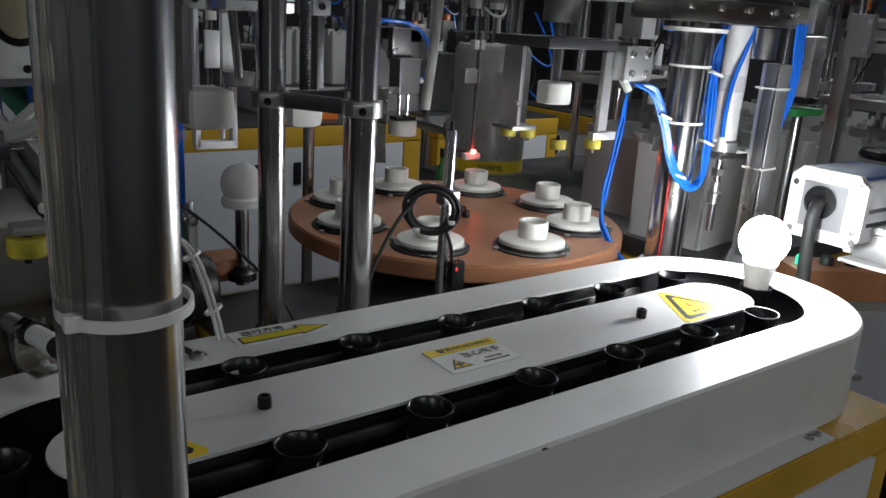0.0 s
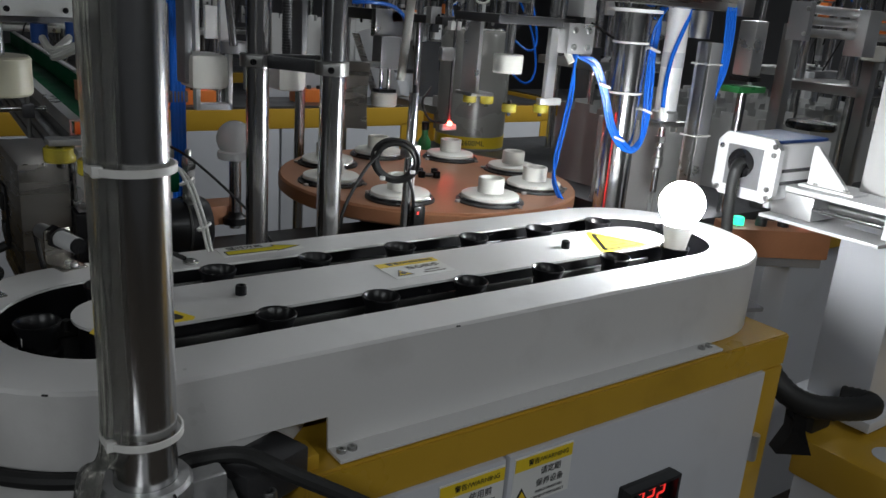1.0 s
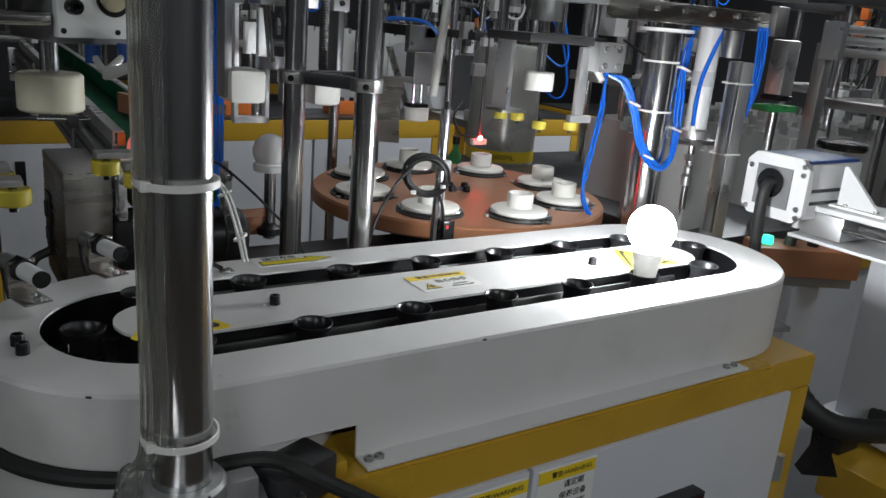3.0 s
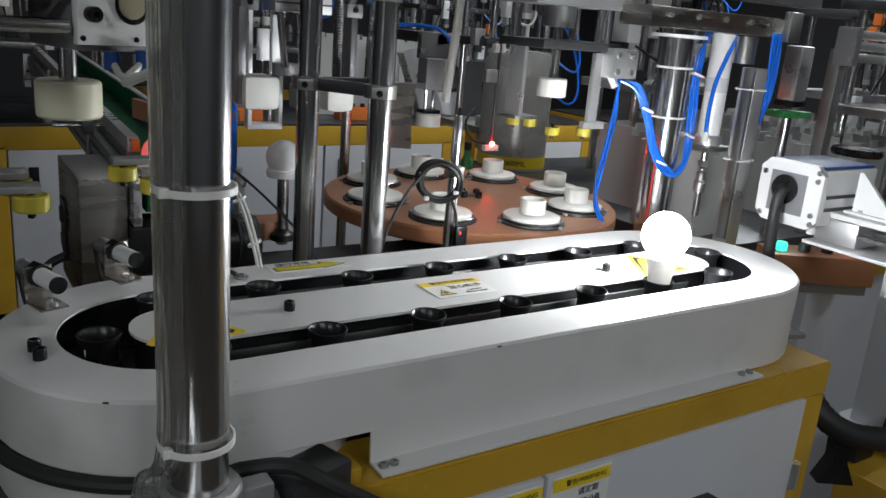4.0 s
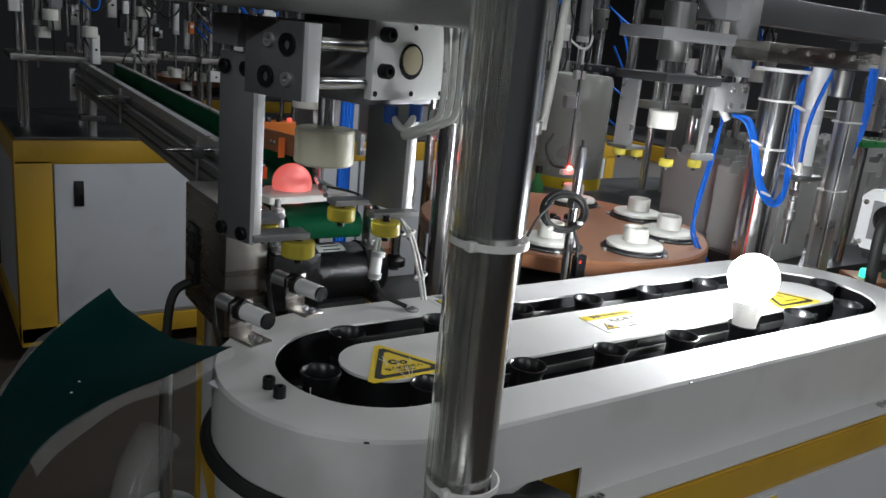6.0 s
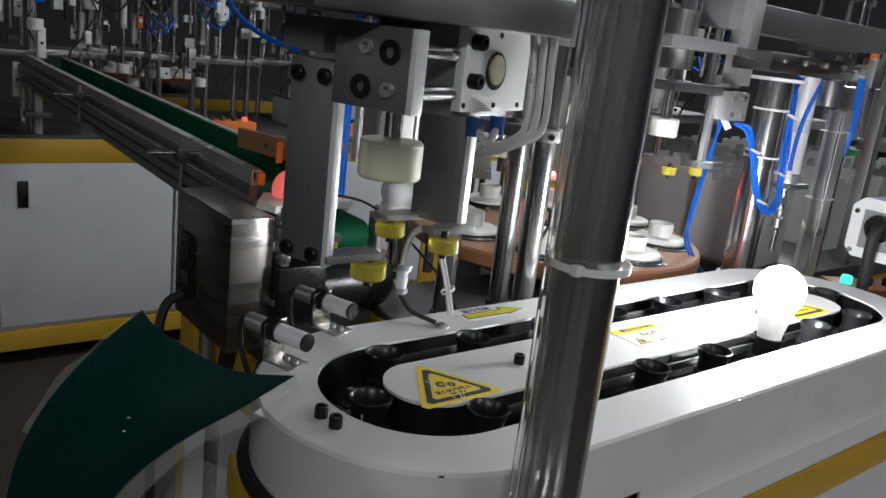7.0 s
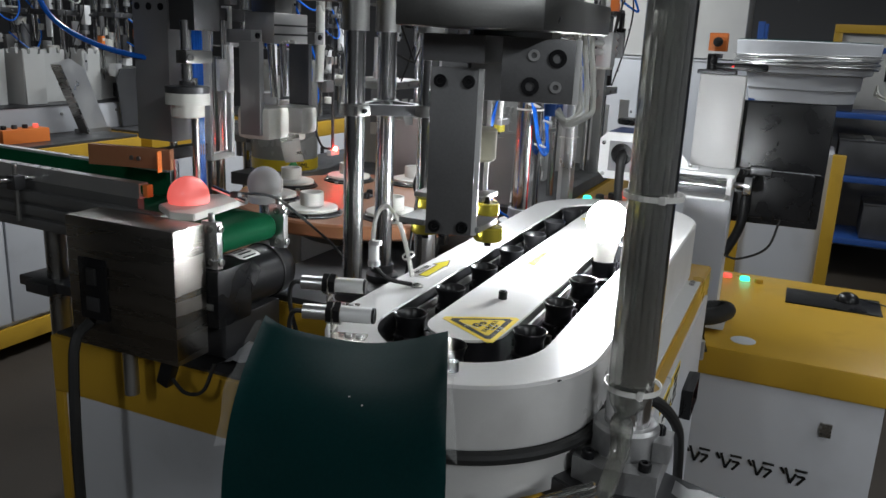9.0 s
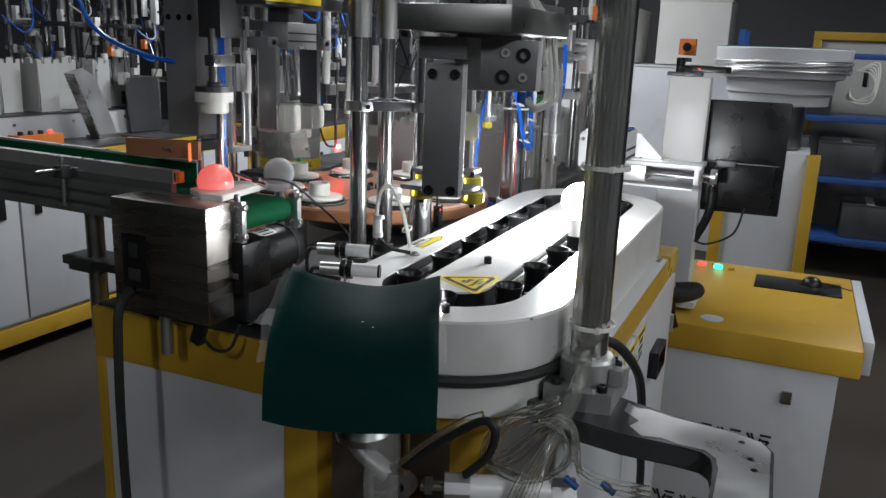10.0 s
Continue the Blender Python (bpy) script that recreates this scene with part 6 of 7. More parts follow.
def notch_bin(w, h, label):
    t = thing("notched_bin", (0, 0, 0), label, "bin", "white notched bins")
    o = [(-w * 0.92, 0), (w * 0.92, 0), (w, h), (w * 0.62, h), (w * 0.60, h * 0.93), (w * 0.32, h * 0.93), (w * 0.3, h * 1.03), (-w * 0.3, h * 1.03), (-w * 0.32, h * 0.93), (-w * 0.60, h * 0.93), (-w * 0.62, h), (-w, h)]
    for yy in (-w, w):
        part("wall", prism(B(), o, -0.002, 0.002, flat((0, yy, 0), (1, 0, 0), (0, 0, 1))), BINPLASTIC, t, local=True)
    for xx in (-w, w):
        part("wall", prism(B(), o, -0.002, 0.002, flat((xx, 0, 0), (0, 1, 0), (0, 0, 1))), BINPLASTIC, t, local=True)
    part("bottom", box(B(), (0, 0, 0.004), (2 * w, 2 * w, 0.006)), BINPLASTIC, t, local=True)
    return t


def place_bins(first, places):
    for k, (x, y, z, a) in enumerate(places):
        if k == 0:
            first.matrix_basis = pose(x, y, z, 0, 0, a)
        else:
            copy_thing(first, pose(x, y, z, 0, 0, a))


place_bins(notch_bin(0.085, 0.20, "white notched plastic bulb bin"), [(1.455, 1.10, 0.968, 8), (1.55, 1.34, 0.968, 3)] + [(1.895 + 0.25 * i, 1.14 + 0.255 * j, 0.968, 3) for i in range(4) for j in range(3)])
place_bins(notch_bin(0.060, 0.25, "tall narrow white notched bulb bin"), [(1.66 + 0.165 * i, 3.66 + 0.06 * (i % 2), 1.027, (-4, 5, 2)[i % 3]) for i in range(6)])


def side_table(x0, x1, y0, y1, z, name, label):
    t = thing(name, ((x0 + x1) / 2, (y0 + y1) / 2, 0), label, "table")
    part("top", box(B(), ((x0 + x1) / 2, (y0 + y1) / 2, z - 0.02), (x1 - x0, y1 - y0, 0.04), bev=0.004), DARKSTEEL, t)
    part("body", box(B(), ((x0 + x1) / 2, (y0 + y1) / 2, z / 2 - 0.02), (x1 - x0 - 0.06, y1 - y0 - 0.06, z - 0.04)), PANEL, t)
    part("rail", box(B(), ((x0 + x1) / 2, y0 + 0.02, z - 0.09), (x1 - x0, 0.06, 0.09), bev=0.003), YELLOW, t)
    part("rail", box(B(), (x0 + 0.02, (y0 + y1) / 2, z - 0.09), (0.06, y1 - y0 - 0.1, 0.09), bev=0.003), YELLOW, t)


side_table(1.34, 3.0, 0.93, 1.95, 0.968, "bin_table", "grey-topped machine table holding white bins")


def rod_frame(x, y, z0, n, seed):
    """A tall frame of rods, plates, cylinders and tubes on a machine."""
    rng = random.Random(seed)
    t = thing("rear_machine", (x, y, z0), "dark machine of rods, plates and air cylinders", "machine", "machines behind the turntable")
    w = 0.22
    if z0 < 0.8:
        part("pedestal", box(B(), (x, y, z0 / 2), (0.30, 0.26, z0), bev=0.004), DARKSTEEL, t, "dark steel pedestal")
    for sx in (-1, 1):
        for sy in (-1, 1):
            part("guide_rod", cyl(B(), (x + sx * w * 0.5, y + sy * 0.08, z0), (x + sx * w * 0.5, y + sy * 0.08, z0 + 0.95), 0.012, seg=16), CHROME, t)
    for k in range(3):
        z = z0 + 0.28 + 0.28 * k
        pl = part("cross_plate", box(B(), (x, y, z), (w + 0.10, 0.24, 0.025), bev=0.002), DARKSTEEL if k % 2 else STEEL, t)
        for q in range(4):
            screw(pl, (x - 0.12 + 0.08 * q, y - 0.12, z), 0.006, 0.004, (0, -1, 0), STEEL)
    for k in range(n):
        cx, cy = x + rng.uniform(-0.14, 0.14), y + rng.uniform(-0.16, -0.02)
        z = z0 + rng.uniform(0.28, 0.75)
        r = rng.uniform(0.012, 0.022)
        c = part("air_cylinder", cyl(B(), (cx, cy, z), (cx, cy, z + 0.13), r, seg=18), rng.choice([ALUWHITE, STEEL, GREYPLATE]), t)
        part("piston_rod", cyl(B(), (cx, cy, z - 0.16), (cx, cy, z), 0.006, seg=10), CHROME, c)
        part("end_cap", cyl(B(), (cx, cy, z - 0.006), (cx, cy, z + 0.012), r * 1.15, seg=8), ALU, c)
        if k % 2:
            part("puck", lathe(B(), [(0, 0), (0.026, 0), (0.028, 0.002), (0.028, 0.038), (0.026, 0.040), (0, 0.040)], (cx, cy, z - 0.20), 24), NYLON, c, "white nylon puck")
    for k in range(2 * n):
        c = (x + rng.uniform(-0.17, 0.17), y - rng.uniform(0.03, 0.17), z0 + rng.uniform(0.18, 0.9))
        b = part("bracket", box(B(), c, (rng.uniform(0.008, 0.05), rng.uniform(0.01, 0.05), rng.uniform(0.02, 0.13)), bev=0.002), rng.choice([ALU, STEEL, DARKSTEEL, ALUWHITE, GREYPLATE, BLACK]), t)
        screw(b, (c[0], c[1] - 0.026, c[2]), 0.005, 0.004, (0, -1, 0))
    for k in range(3):
        vx, vz = x + rng.uniform(-0.15, 0.15), z0 + rng.uniform(0.35, 0.85)
        v = part("valve", box(B(), (vx, y - 0.15, vz), (0.022, 0.03, 0.05), bev=0.003), rng.choice([BLACK, ALUWHITE, ORANGE]), t, "small air valve")
        part("valve_label", box(B(), (vx, y - 0.1655, vz + 0.008), (0.014, 0.001, 0.014)), STICKER_W, v)
    for k in range(4):
        ax, az, s_ = x + rng.uniform(-0.17, 0.12), z0 + rng.uniform(0.4, 0.9), rng.uniform(0.6, 1.4)
        part("air_tube", tube(B(), [(ax, y - 0.1, az), (ax + 0.05 * s_, y - 0.17, az - 0.06 * s_), (ax + 0.10 * s_, y - 0.16, az - 0.02), (ax + 0.12 * s_, y - 0.1, az + 0.10), (ax + 0.10, y - 0.05, az + 0.2)], 0.004, 8), rng.choice([BLUE, BLUE, RUBBER, MILKY]), t, "air tube")
    for k in range(4):
        ax, az = x + rng.uniform(-0.15, 0.15), z0 + rng.uniform(0.5, 0.9)
        part("cable", tube(B(), [(ax, y - 0.14, az), (ax + rng.uniform(-.06, .06), y - 0.16, az - 0.12), (ax + rng.uniform(-.08, .08), y - 0.13, az - 0.25), (ax + rng.uniform(-.05, .05), y - 0.10, az - 0.4)], 0.003, 6), RUBBER, t)


for k, (x, y, z0, n) in enumerate(((1.05, 3.85, 0.892, 6), (2.35, 3.77, 0.892, 6), (1.88, 1.69, 0.968, 6), (1.65, 4.08, 0.892, 6), (0.48, 3.65, 0.892, 5), (2.59, 3.65, 0.892, 6), (2.25, 1.08, 0.968, 5), (2.76, 1.58, 0.968, 6), (3.80, 3.20, 0.892, 6), (0.23, 3.50, 0.892, 6), (0.82, 3.94, 0.892, 6), (1.27, 3.87, 0.892, 6), (2.13, 3.96, 0.892, 6), (1.61, 2.09, 0.78, 6))):
    rod_frame(x, y, z0, n, 10 + k)



def bowl_feeder():
    x, y = 3.87, 0.33
    t = thing("bowl_feeder", (x, y, 0), "pale grey stepped bowl feeder with wire wound round it", "bowl feeder")
    part("bowl", lathe(B(), [(0, 0.0), (0.25, 0.0), (0.26, 0.06), (0.27, 0.062), (0.275, 0.13), (0.315, 0.14), (0.32, 0.20), (0.335, 0.206), (0.342, 0.285), (0.337, 0.29), (0.32, 0.27), (0.20, 0.12), (0, 0.10)], (x, y, 1.18), 48), PANEL, t, "pale painted sheet bowl with stepped sides")
    part("lining", lathe(B(), [(0.322, 0.276), (0.335, 0.291), (0.331, 0.294), (0.315, 0.28), (0.322, 0.276)], (x, y, 1.18), 48), TEAL, t, "dark green inner lining")
    part("drive", cyl(B(), (x, y, 0.95), (x, y, 1.18), 0.15, seg=32), STEEL, t)
    part("stand", box(B(), (x, y, 0.47), (0.40, 0.40, 0.94), bev=0.005), PANEL, t)
    for sy in (-0.22, 0.22):
        part("stand_post", box(B(), (x - 0.21, y + sy, 0.47), (0.06, 0.06, 0.94), bev=0.003), YELLOW, t)
    for k in range(9):
        part("wire", ring(B(), (x, y, 1.345 + 0.007 * k), 0.336 + 0.005 * (k % 3), 0.003, (0.05 - 0.03 * (k % 3), 0.05 * (k % 2), 1), 40, 6), ALU, t, "pale wire wound round the bowl")
    for k in range(5):
        part("loose_wire", tube(B(), [(x - 0.02, y - 0.36, 1.37), (x - 0.05, y - 0.42 - 0.01 * k, 1.36 + 0.012 * k), (x - 0.06, y - 0.45, 1.30 - 0.02 * k), (x - 0.03, y - 0.40 + 0.015 * k, 1.22), (x - 0.05, y - 0.34, 1.24 + 0.01 * k)], 0.004, 6), NYLON, t, "loose pale wire")


bowl_feeder()


def shelving(x, y, turn):
    m = pose(x, y, 0, 0, 0, turn)
    t = thing("shelf_rack", m, "blue steel shelf rack half full of dark boxes", "shelf")
    for sx in (-0.6, 0.6):
        for sy in (-0.22, 0.22):
            part("upright", box(B(), (sx, sy, 0.8), (0.04, 0.04, 1.6)), BLUEPAINT, t, local=True)
    for z in (0.25, 0.65, 1.05, 1.45):
        part("shelf", box(B(), (0, 0, z), (1.24, 0.48, 0.035), bev=0.003), BLUEPAINT, t, local=True)
    return t


shelving(5.2, 0.03, 90)
shelving(5.2, -1.27, 90)


def crate(x, y, z, sx, sy, sz, material, label, name="crate"):
    t = thing(name, (x, y, z), label, "box", "boxes in the hall")
    part("body", box(B(), (x, y, z + sz / 2), (sx, sy, sz), bev=0.006), material, t)
    part("lid", box(B(), (x, y, z + sz + 0.004), (sx * 1.02, sy * 1.02, 0.014), bev=0.003), material, t)
    part("tape", box(B(), (x, y, z + sz + 0.0135), (sx * 0.98, 0.05, 0.001)), STICKER_W, t)


for x, y, z, s in ((5.2, 0.3, 0.67, 0.25), (5.2, -0.1, 0.67, 0.22), (5.2, 0.2, 1.07, 0.22), (5.2, -1.1, 0.67, 0.25), (5.2, -1.5, 1.07, 0.25), (5.2, -0.3, 0.27, 0.22), (5.2, 0.35, 0.27, 0.24)):
    crate(x, y, z, 0.36, 0.34, s, DARKSTEEL, "dark storage box on the blue rack")
for x, y, z, s in ((5.6, 1.0, 1.35, 0.45), (5.6, 1.65, 1.35, 0.38)):
    crate(x, y, z, 0.5, 0.5, s, CARD, "pale cardboard carton stacked on a cabinet", "carton")
crate(5.6, 1.3, 0.0, 0.7, 1.5, 1.33, PANEL, "tall grey cabinet by the wall", "tall_cabinet")

button_box(1.73, 3.40, 0.892, -5, False)
button_box(1.105, 3.36, 0.892, 0, False)


def far_chute(x, y):
    t = thing("steel_chute", (x, y, 0.89), "bent sheet steel chute on the rear machine", "chute")
    part("sheet", prism(B(), [(0.66, 0.33), (0.76, 0.355), (0.84, 0.31), (0.966, 0.006), (0.80, 0.006)], -0.003, 0.003, flat((x, y, 0.89), (1, 0, 0), (0, 0, 1))), ALU, t, "bent bright sheet")
    part("lip", prism(B(), [(0.65, 0.33), (0.66, 0.33), (0.80, 0.006), (0.79, 0.006)], 0.003, 0.06, flat((x, y, 0.89), (1, 0, 0), (0, 0, 1))), STAINLESS, t)
    part("foot", box(B(), (x + 0.89, y + 0.02, 0.902), (0.18, 0.05, 0.02)), STEEL, t)
    part("back_plate", prism(B(), [(1.094, 0.25), (1.13, 0.30), (1.33, 0.30), (1.35, 0.006), (1.12, 0.006)], -0.004, 0.004, flat((x, y + 0.06, 0.89), (1, 0, 0), (0, 0, 1))), DARKSTEEL, t, "dark steel plate")


far_chute(1.30, 3.45)


def ledge():
    t = thing("bin_ledge", (2.08, 3.70, 0.892), "low grey-white housing carrying white bins", "housing")
    part("body", box(B(), (2.08, 3.70, 0.956), (1.06, 0.30, 0.128), bev=0.004), PANEL, t)
    part("top", box(B(), (2.08, 3.70, 1.0225), (1.07, 0.31, 0.005), bev=0.001), DARKSTEEL, t)
    for x in (1.74, 2.08, 2.42):
        screw(t, (x, 3.55, 0.98), 0.008, 0.004, (0, -1, 0), STEEL)


ledge()


def wall_enclosure():
    t = thing("wall_enclosure", (6.0, -0.6, 0), "white enclosure with a yellow frame by the wall", "enclosure")
    for y0, y1 in ((-1.75, -0.80), (-0.75, 0.13)):
        part("panel", box(B(), (6.02, (y0 + y1) / 2, 0.79), (0.03, y1 - y0, 1.57), bev=0.003), CARD, t, "white sheet panel")
    for y in (-1.78, -0.775, 0.16):
        part("upright", box(B(), (5.99, y, 0.785), (0.06, 0.06, 1.57), bev=0.003), YELLOW, t)
    part("head_rail", box(B(), (5.99, -0.81, 1.60), (0.06, 2.0, 0.06), bev=0.003), YELLOW, t)
    for y in (-1.3, -0.2):
        part("handle", box(B(), (6.00, y, 1.3), (0.012, 0.03, 0.12), bev=0.002), BLACK, t)


wall_enclosure()


# ---- inspection heads beside the belt ----


def copper_stop():
    t = thing("belt_stop", (0.25, 1.31, 1.16), "copper-coloured stop plate beside the belt", "stop")
    part("plate", box(B(), (0.262, 1.315, 1.198), (0.012, 0.15, 0.034), (0, 0, 12), 0.001), COPPER, t, "orange-brown bakelite plate")
    part("end_face", box(B(), (0.2475, 1.2405, 1.198), (0.012, 0.002, 0.034), (0, 0, 12)), ORANGE, t)
    for y in (1.29, 1.305):
        screw(t, (0.254, y, 1.198), 0.004, 0.002, (-1, 0, 0), STEEL)
    part("arm", box(B(), (0.338, 1.285, 1.200), (0.13, 0.022, 0.020), bev=0.002), DARKSTEEL, t)
    part("rod", cyl(B(), (0.335, 1.29, 0.97), (0.335, 1.29, 1.24), 0.0065, seg=16), CHROME, t)


copper_stop()


def belt_heads():
    t = thing("bulb_pusher", (0.265, 1.2, 1.28), "grey pusher head with a white nylon puck above the belt", "press")
    part("puck", lathe(B(), [(0, -0.020), (0.024, -0.020), (0.0255, -0.018), (0.0255, 0.0), (0.034, 0.0), (0.034, 0.018), (0, 0.018)], (0.272, 1.185, 1.292), 32), NYLON, t)
    part("collar", lathe(B(), [(0, 0), (0.034, 0), (0.034, 0.010), (0.012, 0.012), (0.012, 0.018), (0, 0.018)], (0.272, 1.185, 1.310), 32), DARKSTEEL, t)
    part("spindle", cyl(B(), (0.272, 1.185, 1.325), (0.272, 1.185, 1.42), 0.0085, seg=18), CHROME, t)
    part("clamp", box(B(), (0.285, 1.180, 1.365), (0.060, 0.022, 0.020), bev=0.002), STEEL, t)
    screw(t, (0.262, 1.168, 1.365), 0.006, 0.006, (-0.6, -0.8, 0), STEEL)
    part("rod", cyl(B(), (0.310, 1.205, 1.02), (0.310, 1.205, 1.33), 0.006, seg=14), CHROME, t)
    part("grey_column", box(B(), (0.345, 1.300, 1.40), (0.055, 0.075, 0.36), bev=0.003), GREYPLATE, t, "tall grey plate column")
    part("upper_block", box(B(), (0.300, 1.190, 1.455), (0.06, 0.05, 0.10), bev=0.002), DARKSTEEL, t)
    for z in (1.44, 1.50):
        for y in (1.275, 1.30, 1.325):
            part("bolt_hole", cyl(B(), (0.3165, y, z), (0.3175, y, z), 0.006, seg=12), BLACK, t)
    for k in range(4):
        part("air_tube", tube(B(), [(0.375 + 0.006 * k, 1.262, 1.0), (0.375 + 0.006 * k, 1.262, 1.2), (0.374 + 0.006 * k, 1.262, 1.45), (0.36 + 0.006 * k, 1.262, 1.8)], 0.0045, 8), BLUE, t, "blue air tube")
    part("loop_tube", tube(B(), [(0.370, 1.262, 1.36), (0.33, 1.30, 1.355), (0.28, 1.38, 1.375), (0.25, 1.45, 1.42), (0.24, 1.48, 1.5)], 0.0045, 8), BLUE, t, "blue air tube")

    h = thing("bulb_clamp", (0.46, 1.15, 1.24), "dark twin clamp with white nylon jaws round a bulb", "clamp")
    part("arm", box(B(), (0.356, 1.122, 1.318), (0.012, 0.040, 0.150), bev=0.0015), GREYPLATE, h, "grey flat clamp arm")
    part("arm", box(B(), (0.575, 1.176, 1.330), (0.012, 0.044, 0.130), bev=0.0015), DARKSTEEL, h, "dark flat clamp arm")
    part("jaw", box(B(), (0.386, 1.122, 1.262), (0.060, 0.066, 0.054), bev=0.010), NYLON, h, "white nylon jaw")
    part("jaw", box(B(), (0.546, 1.166, 1.252), (0.054, 0.064, 0.052), bev=0.013), NYLON, h, "white nylon jaw")
    blk = part("cylinder_block", box(B(), (0.465, 1.15, 1.415), (0.10, 0.060, 0.050), bev=0.002), ALU, h, "grooved aluminium gripper cylinder")
    for z in (1.405, 1.42):
        part("groove", box(B(), (0.465, 1.1195, z), (0.098, 0.002, 0.003)), DARKSTEEL, blk)
    for x in (0.375, 0.56):
        part("slide", box(B(), (x, 1.15, 1.400), (0.030, 0.05, 0.022), bev=0.002), GREYPLATE, h)
        screw(h, (x, 1.1245, 1.402), 0.005, 0.003, (0, -1, 0))
    part("top_plate", box(B(), (0.45, 1.15, 1.478), (0.26, 0.10, 0.022), bev=0.002), DARKSTEEL, h)
    part("neck", box(B(), (0.465, 1.16, 1.455), (0.05, 0.05, 0.03), bev=0.002), STEEL, h)
    part("yellow_strip", box(B(), (0.40, 1.097, 1.480), (0.18, 0.006, 0.013)), STICKER_Y, h, "orange-yellow strip")
    for dx in (-0.02, 0.015):
        part("rod", cyl(B(), (0.462 + dx, 1.14, 1.30), (0.452 + dx, 1.14, 1.39), 0.0065, seg=12), CHROME, h)
    part("presser", lathe(B(), [(0, 0), (0.020, 0), (0.022, 0.002), (0.022, 0.020), (0, 0.022)], (0.455, 1.172, 1.285), 28), GREYPLATE, h)

    fr = thing("white_guide_frame", (0.44, 1.27, 1.175), "white-edged aluminium guide frame", "frame")
    for x in (0.420, 0.479):
        part("upright", box(B(), (x, 1.268, 1.31), (0.008, 0.018, 0.27), bev=0.001), ALUWHITE, fr)
    part("sill", box(B(), (0.450, 1.268, 1.178), (0.066, 0.018, 0.012), bev=0.001), ALUWHITE, fr)
    part("panel", box(B(), (0.468, 1.256, 1.335), (0.020, 0.006, 0.085), bev=0.001), ALUWHITE, fr, "bright white panel")
    part("panel", box(B(), (0.526, 1.262, 1.320), (0.018, 0.010, 0.15), bev=0.001), ALUWHITE, fr, "bright white panel")
    part("panel", box(B(), (0.612, 1.262, 1.330), (0.010, 0.010, 0.10), bev=0.001), ALUWHITE, fr, "bright white panel")
    part("cross_bar", box(B(), (0.50, 1.272, 1.43), (0.26, 0.016, 0.022), bev=0.001), DARKSTEEL, fr)
    part("slide_rod", cyl(B(), (0.46, 1.262, 1.187), (0.46, 1.262, 1.42), 0.004, seg=12), CHROME, fr)
    part("plate", box(B(), (0.440, 1.250, 1.325), (0.022, 0.008, 0.055), bev=0.001), ALUWHITE, fr)
    part("scale", box(B(), (0.385, 1.27, 1.20), (0.010, 0.004, 0.42)), ALU, fr, "steel scale strip")
    marks = B()
    for k in range(40):
        box(marks, (0.385 - (0.002 if k % 5 else 0), 1.2675, 1.02 + k * 0.009), (0.004 if k % 5 else 0.008, 0.001, 0.0012))
    part("scale_marks", marks, INK, fr)


belt_heads()


def linear_actuator():
    t = thing("linear_actuator", (1.7, 0.9, 1.36), "silver twin-tube linear actuator on the lift", "actuator")
    for z in (1.430, 1.405, 1.378):
        part("tube", cyl(B(), (1.60, 0.90, z), (2.05, 0.90, z), 0.010, seg=18), ALU, t)
    part("end_block", box(B(), (1.600, 0.90, 1.402), (0.020, 0.05, 0.085), bev=0.002), GREYPLATE, t)
    for z in (1.375, 1.43):
        screw(t, (1.59, 0.88, z), 0.005, 0.004, (-1, 0, 0), STEEL)
    part("carriage", box(B(), (1.86, 0.89, 1.385), (0.06, 0.05, 0.11), bev=0.002), ALU, t)
    part("end_block", box(B(), (2.05, 0.90, 1.402), (0.020, 0.05, 0.085), bev=0.002), GREYPLATE, t)
    for x in (1.63, 2.02):
        part("leg", box(B(), (x, 0.935, 1.17), (0.03, 0.03, 0.45), bev=0.002), STEEL, t)
    h = thing("hanging_cylinder", (1.525, 0.94, 1.2), "silver slotted air cylinder on two rods", "air cylinder")
    part("barrel", box(B(), (1.525, 0.942, 1.335), (0.045, 0.045, 0.12), bev=0.006), ALU, h)
    part("cap", box(B(), (1.525, 0.942, 1.268), (0.05, 0.05, 0.012), bev=0.003), BLACK, h)
    part("flange", box(B(), (1.525, 0.942, 1.245), (0.10, 0.05, 0.014), bev=0.002), GREENPLASTIC, h, "olive green flange")
    part("rod", cyl(B(), (1.525, 0.942, 0.95), (1.525, 0.942, 1.24), 0.011, seg=16), CHROME, h)


linear_actuator()


def threaded_rod():
    t = thing("threaded_rod", (0.47, 0.99, 1.28), "threaded steel adjusting rod", "rod")
    bm = B()
    cyl(bm, (0.470, 0.985, 1.30), (0.470, 0.985, 1.75), 0.0065, seg=14)
    for k in range(70):
        ring(bm, (0.470, 0.985, 1.31 + k * 0.004), 0.0068, 0.0012, seg=12, sub=5)
    part("rod", bm, DARKSTEEL, t)


threaded_rod()


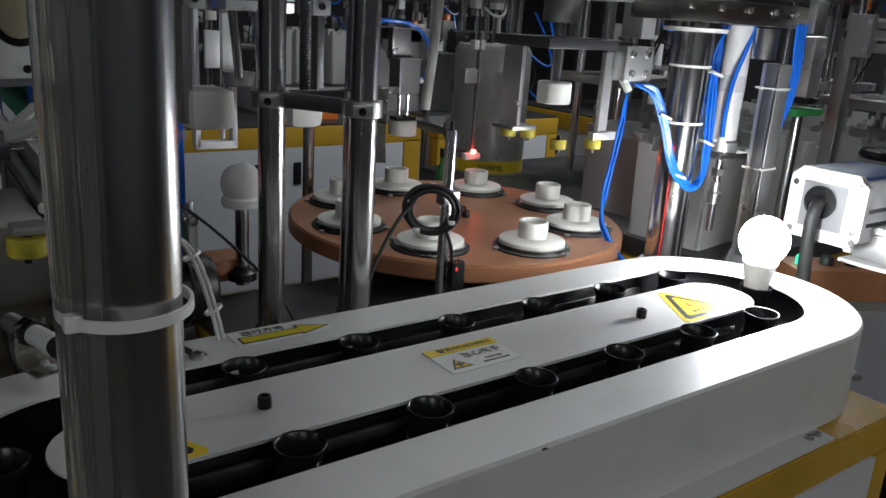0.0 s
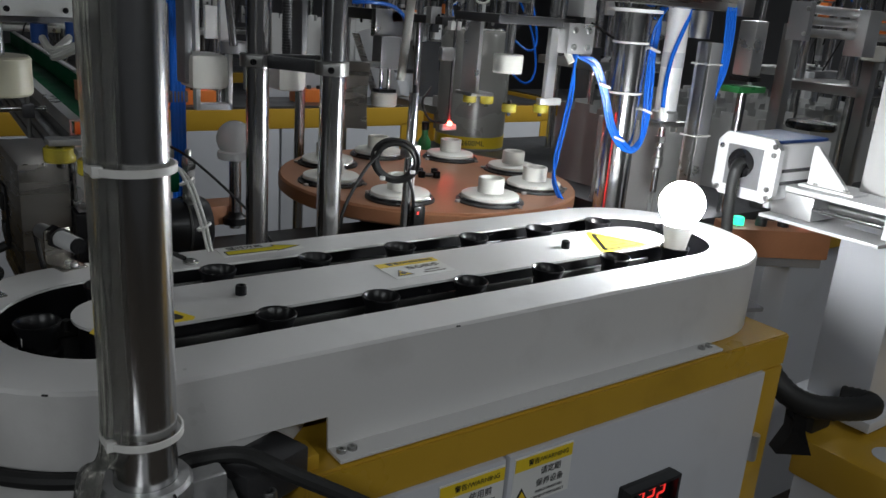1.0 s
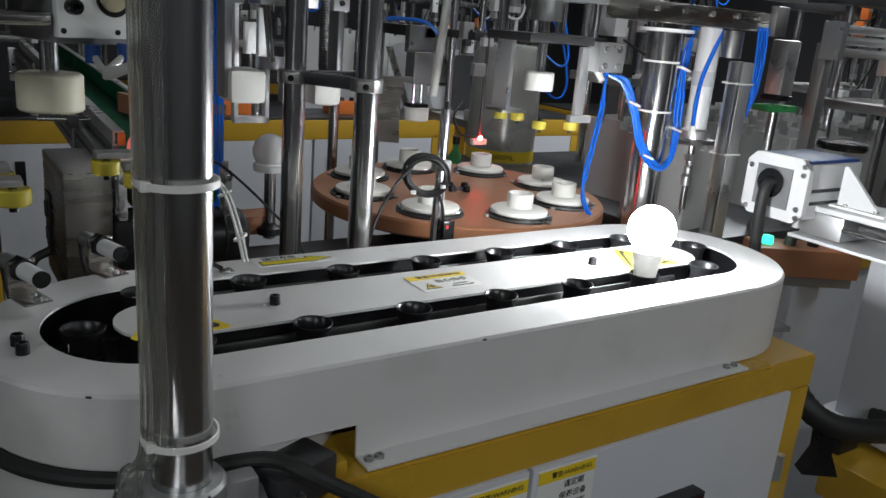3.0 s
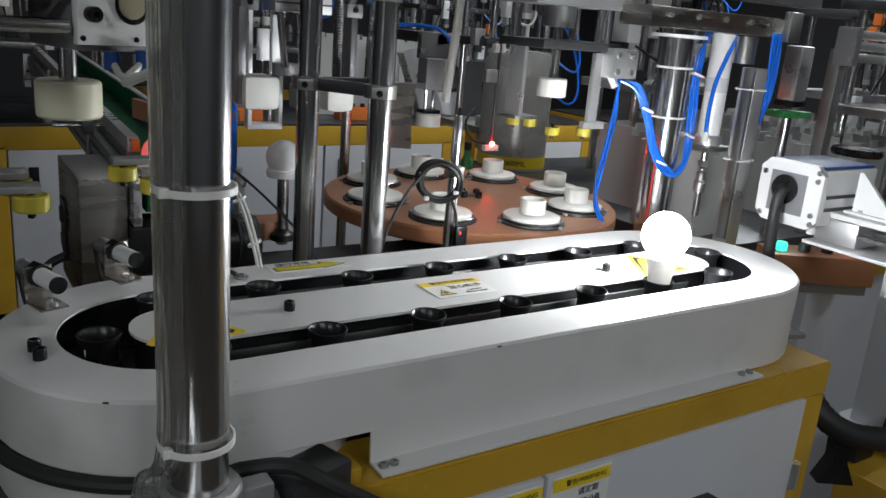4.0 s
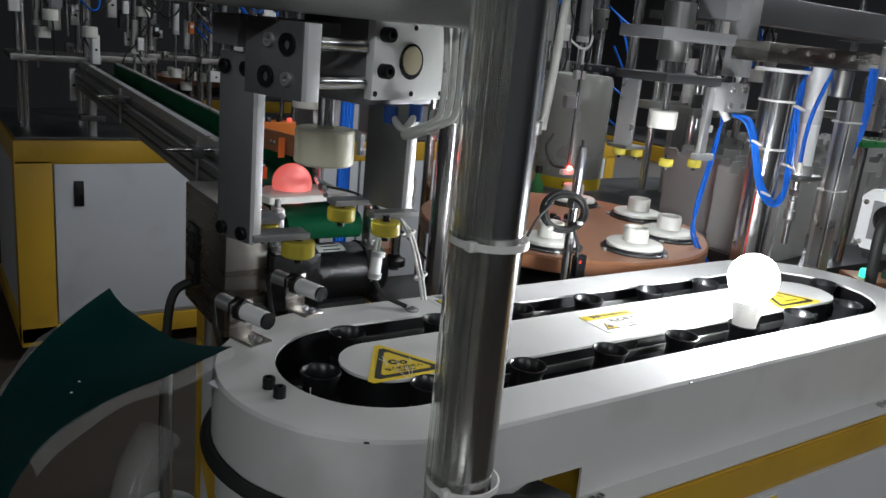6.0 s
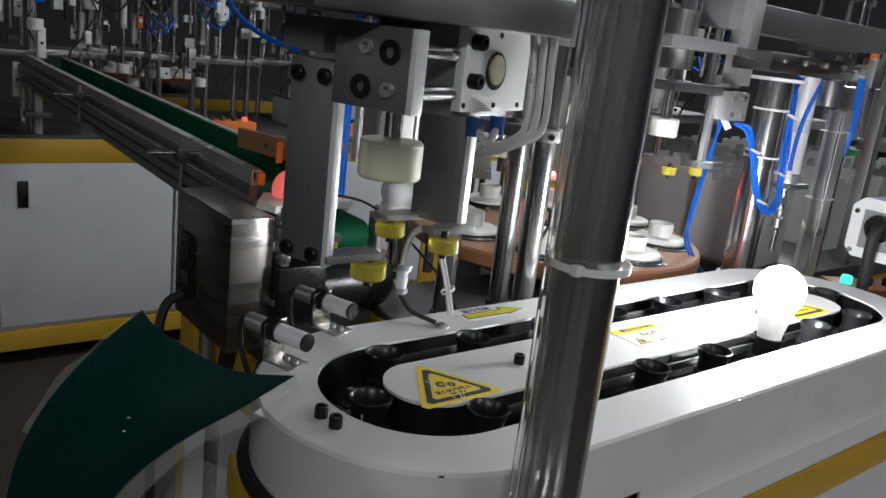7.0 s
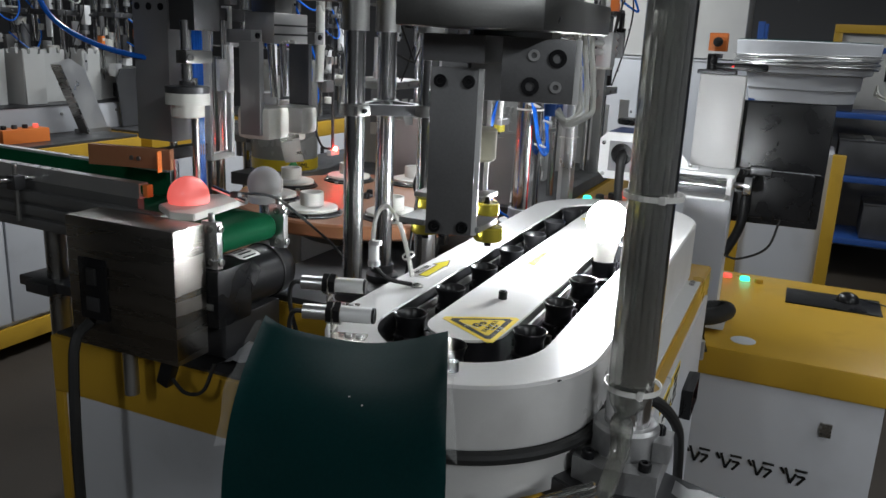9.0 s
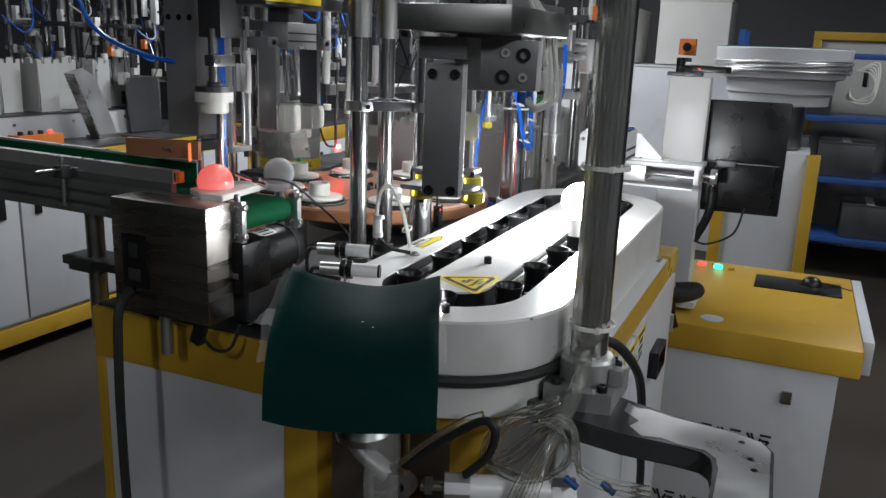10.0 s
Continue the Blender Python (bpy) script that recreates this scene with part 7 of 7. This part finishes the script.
def slanted_tubes():
    t = thing("clear_drop_tubes", (0.7, 1.1, 1.2), "milky plastic drop tubes slanting from above", "tube")
    part("tube", tube(B(), [(0.80, 1.20, 1.24), (0.815, 1.20, 1.40), (0.84, 1.21, 1.70)], 0.009, 12), MILKY, t)
    part("tube", tube(B(), [(0.62, 1.15, 1.32), (0.625, 1.15, 1.42), (0.64, 1.16, 1.75)], 0.009, 12), MILKY, t)
    part("tube_holder", box(B(), (0.72, 1.185, 1.55), (0.30, 0.03, 0.02), bev=0.002), DARKSTEEL, t)
    part("holder_post", cyl(B(), (0.735, 1.52, 0.0), (0.735, 1.52, 1.57), 0.012, seg=14), CHROME, t)
    part("holder_arm", box(B(), (0.735, 1.36, 1.55), (0.025, 0.34, 0.02), bev=0.002), DARKSTEEL, t)


slanted_tubes()


def glue_bottle():
    t = thing("green_bottle", (1.0, 1.5, 0.95), "small green bottle with a black cap on a stand", "bottle")
    part("stand", cyl(B(), (1.071, 1.52, 0.0), (1.071, 1.52, 0.985), 0.022, seg=20), STEEL, t)
    part("body", lathe(B(), [(0, 0), (0.016, 0), (0.017, 0.004), (0.017, 0.06), (0.008, 0.075), (0.008, 0.09), (0, 0.09)], (1.071, 1.52, 0.985), 24), GREENPLASTIC, t)
    part("cap", cyl(B(), (1.071, 1.52, 1.075), (1.071, 1.52, 1.095), 0.010, seg=16), BLACK, t)


glue_bottle()

# ---- fine placing: shifts in metres ----
PLACING = {
    "front_pole": (0.001, 0.011, 0), "arm_plate": (0.003, 0.012, 0), "bulb_gripper": (0, -0.002, -0.020), "tie_bar": (0, -0.007, 0.002), "guide_post": (0.002, -0.007, 0),
    "threaded_rod": (0.002, -0.007, 0), "proximity_sensor": (0.009, -0.005, 0), "tied_wire_bundle": (0.002, -0.005, 0), "bulb_tray": (0.010, -0.008, 0.007), "red_lit_bulb": (0.005, -0.011, 0.010),
    "control_box": (0.012, -0.007, 0.005), "gear_motor": (0.012, -0.007, 0.007), "plastic_sheet": (0.012, -0.006, 0), "reject_chute": (0.015, 0.001, 0.002), "clear_plastic_hose": (0.015, 0.001, 0.002),
    "bulb_stand": (0.010, -0.006, 0.008), "opal_bulb": (0.010, -0.006, 0.010), "sensor_stand": (0.003, -0.002, 0.004),
    "belt_stop": (0.010, -0.024, 0.005), "bulb_pusher": (0.012, -0.008, 0.004), "bulb_clamp": (0.007, -0.009, 0.003), "white_guide_frame": (0.013, -0.003, 0.008), "feed_belt": (0.012, -0.008, 0.006),
    "bulb_picker": (0.011, 0.001, 0.005), "bulb_press": (0.038, 0.026, 0.012), "laser_sensor": (0.066, 0.058, 0.010), "clear_drop_tubes": (0.030, 0.020, 0), "green_bottle": (0.066, 0.048, 0),
    "lift_column": (0.019, 0.005, 0.006), "lift_beam": (0.022, 0.004, 0.009), "lift_cylinder": (0.022, 0.008, 0.008), "profile_column": (0.000, 0.007, 0.006), "laser_marker": (0.020, 0.004, 0.004),
    "slide_stage": (0.031, 0.009, 0.004), "inspection_camera": (0.031, 0.009, 0.004), "monitor": (0.014, 0.008, 0.010), "operator_console": (0.060, 0.022, 0), "corrugated_conduit": (0.016, 0.008, 0),
    "dark_plate": (0.006, 0.006, 0), "box_stand": (0.046, 0.011, 0), "linear_actuator": (0.108, 0.024, 0.013), "hanging_cylinder": (0.059, 0.014, 0.013),
}
for ob in scene.objects:
    if ob.parent is None and ob.name.split(".")[0] in PLACING:
        ob.matrix_basis = Matrix.Translation(PLACING[ob.name.split(".")[0]]) @ ob.matrix_basis

# ---- movement ----
PITCH = 2 * ((TX1 - TX0) + math.pi * TR) / 16
TRAVEL = [(0.0, -0.02), (0.1, 0.26), (0.2, 0.57), (0.3, 0.76), (0.4, 0.86), (0.5, 0.89), (0.7, 0.89), (1.5, 0.89), (2.4, 0.89), (2.5, 1.0), (2.6, 1.22), (2.7, 1.45), (2.8, 1.66), (2.9, 1.80), (3.0, 1.85), (3.8, 1.85), (4.9, 1.85), (5.0, 2.01), (5.1, 2.20), (5.2, 2.42), (5.3, 2.65), (5.4, 2.80), (5.5, 2.84), (6.5, 2.84), (7.3, 2.84), (7.5, 2.85), (7.6, 2.95), (7.7, 3.15), (7.8, 3.34), (7.9, 3.50), (8.0, 3.63), (8.1, 3.76), (8.2, 3.84), (9.0, 3.84), (10.0, 3.84)]
LIFT = 1.0340


def motions():
    start = TX1 - 0.878
    for k, ob in enumerate(HOLDERS):
        rows = []
        for t, n in TRAVEL:
            x, y, a = track_point(start + (n - 1 + k) * PITCH)
            rows.append((t, pose(x, y, LIFT, 0, 0, a)))
        walk(ob, rows)
    rows = []
    for t, n in TRAVEL:
        x, y, a = track_point(start + (n - 1) * PITCH)
        rows.append((t, pose(x, y, LIFT + 0.0425, 0, 0, a)))
    walk(lit_bulb, rows)


motions()
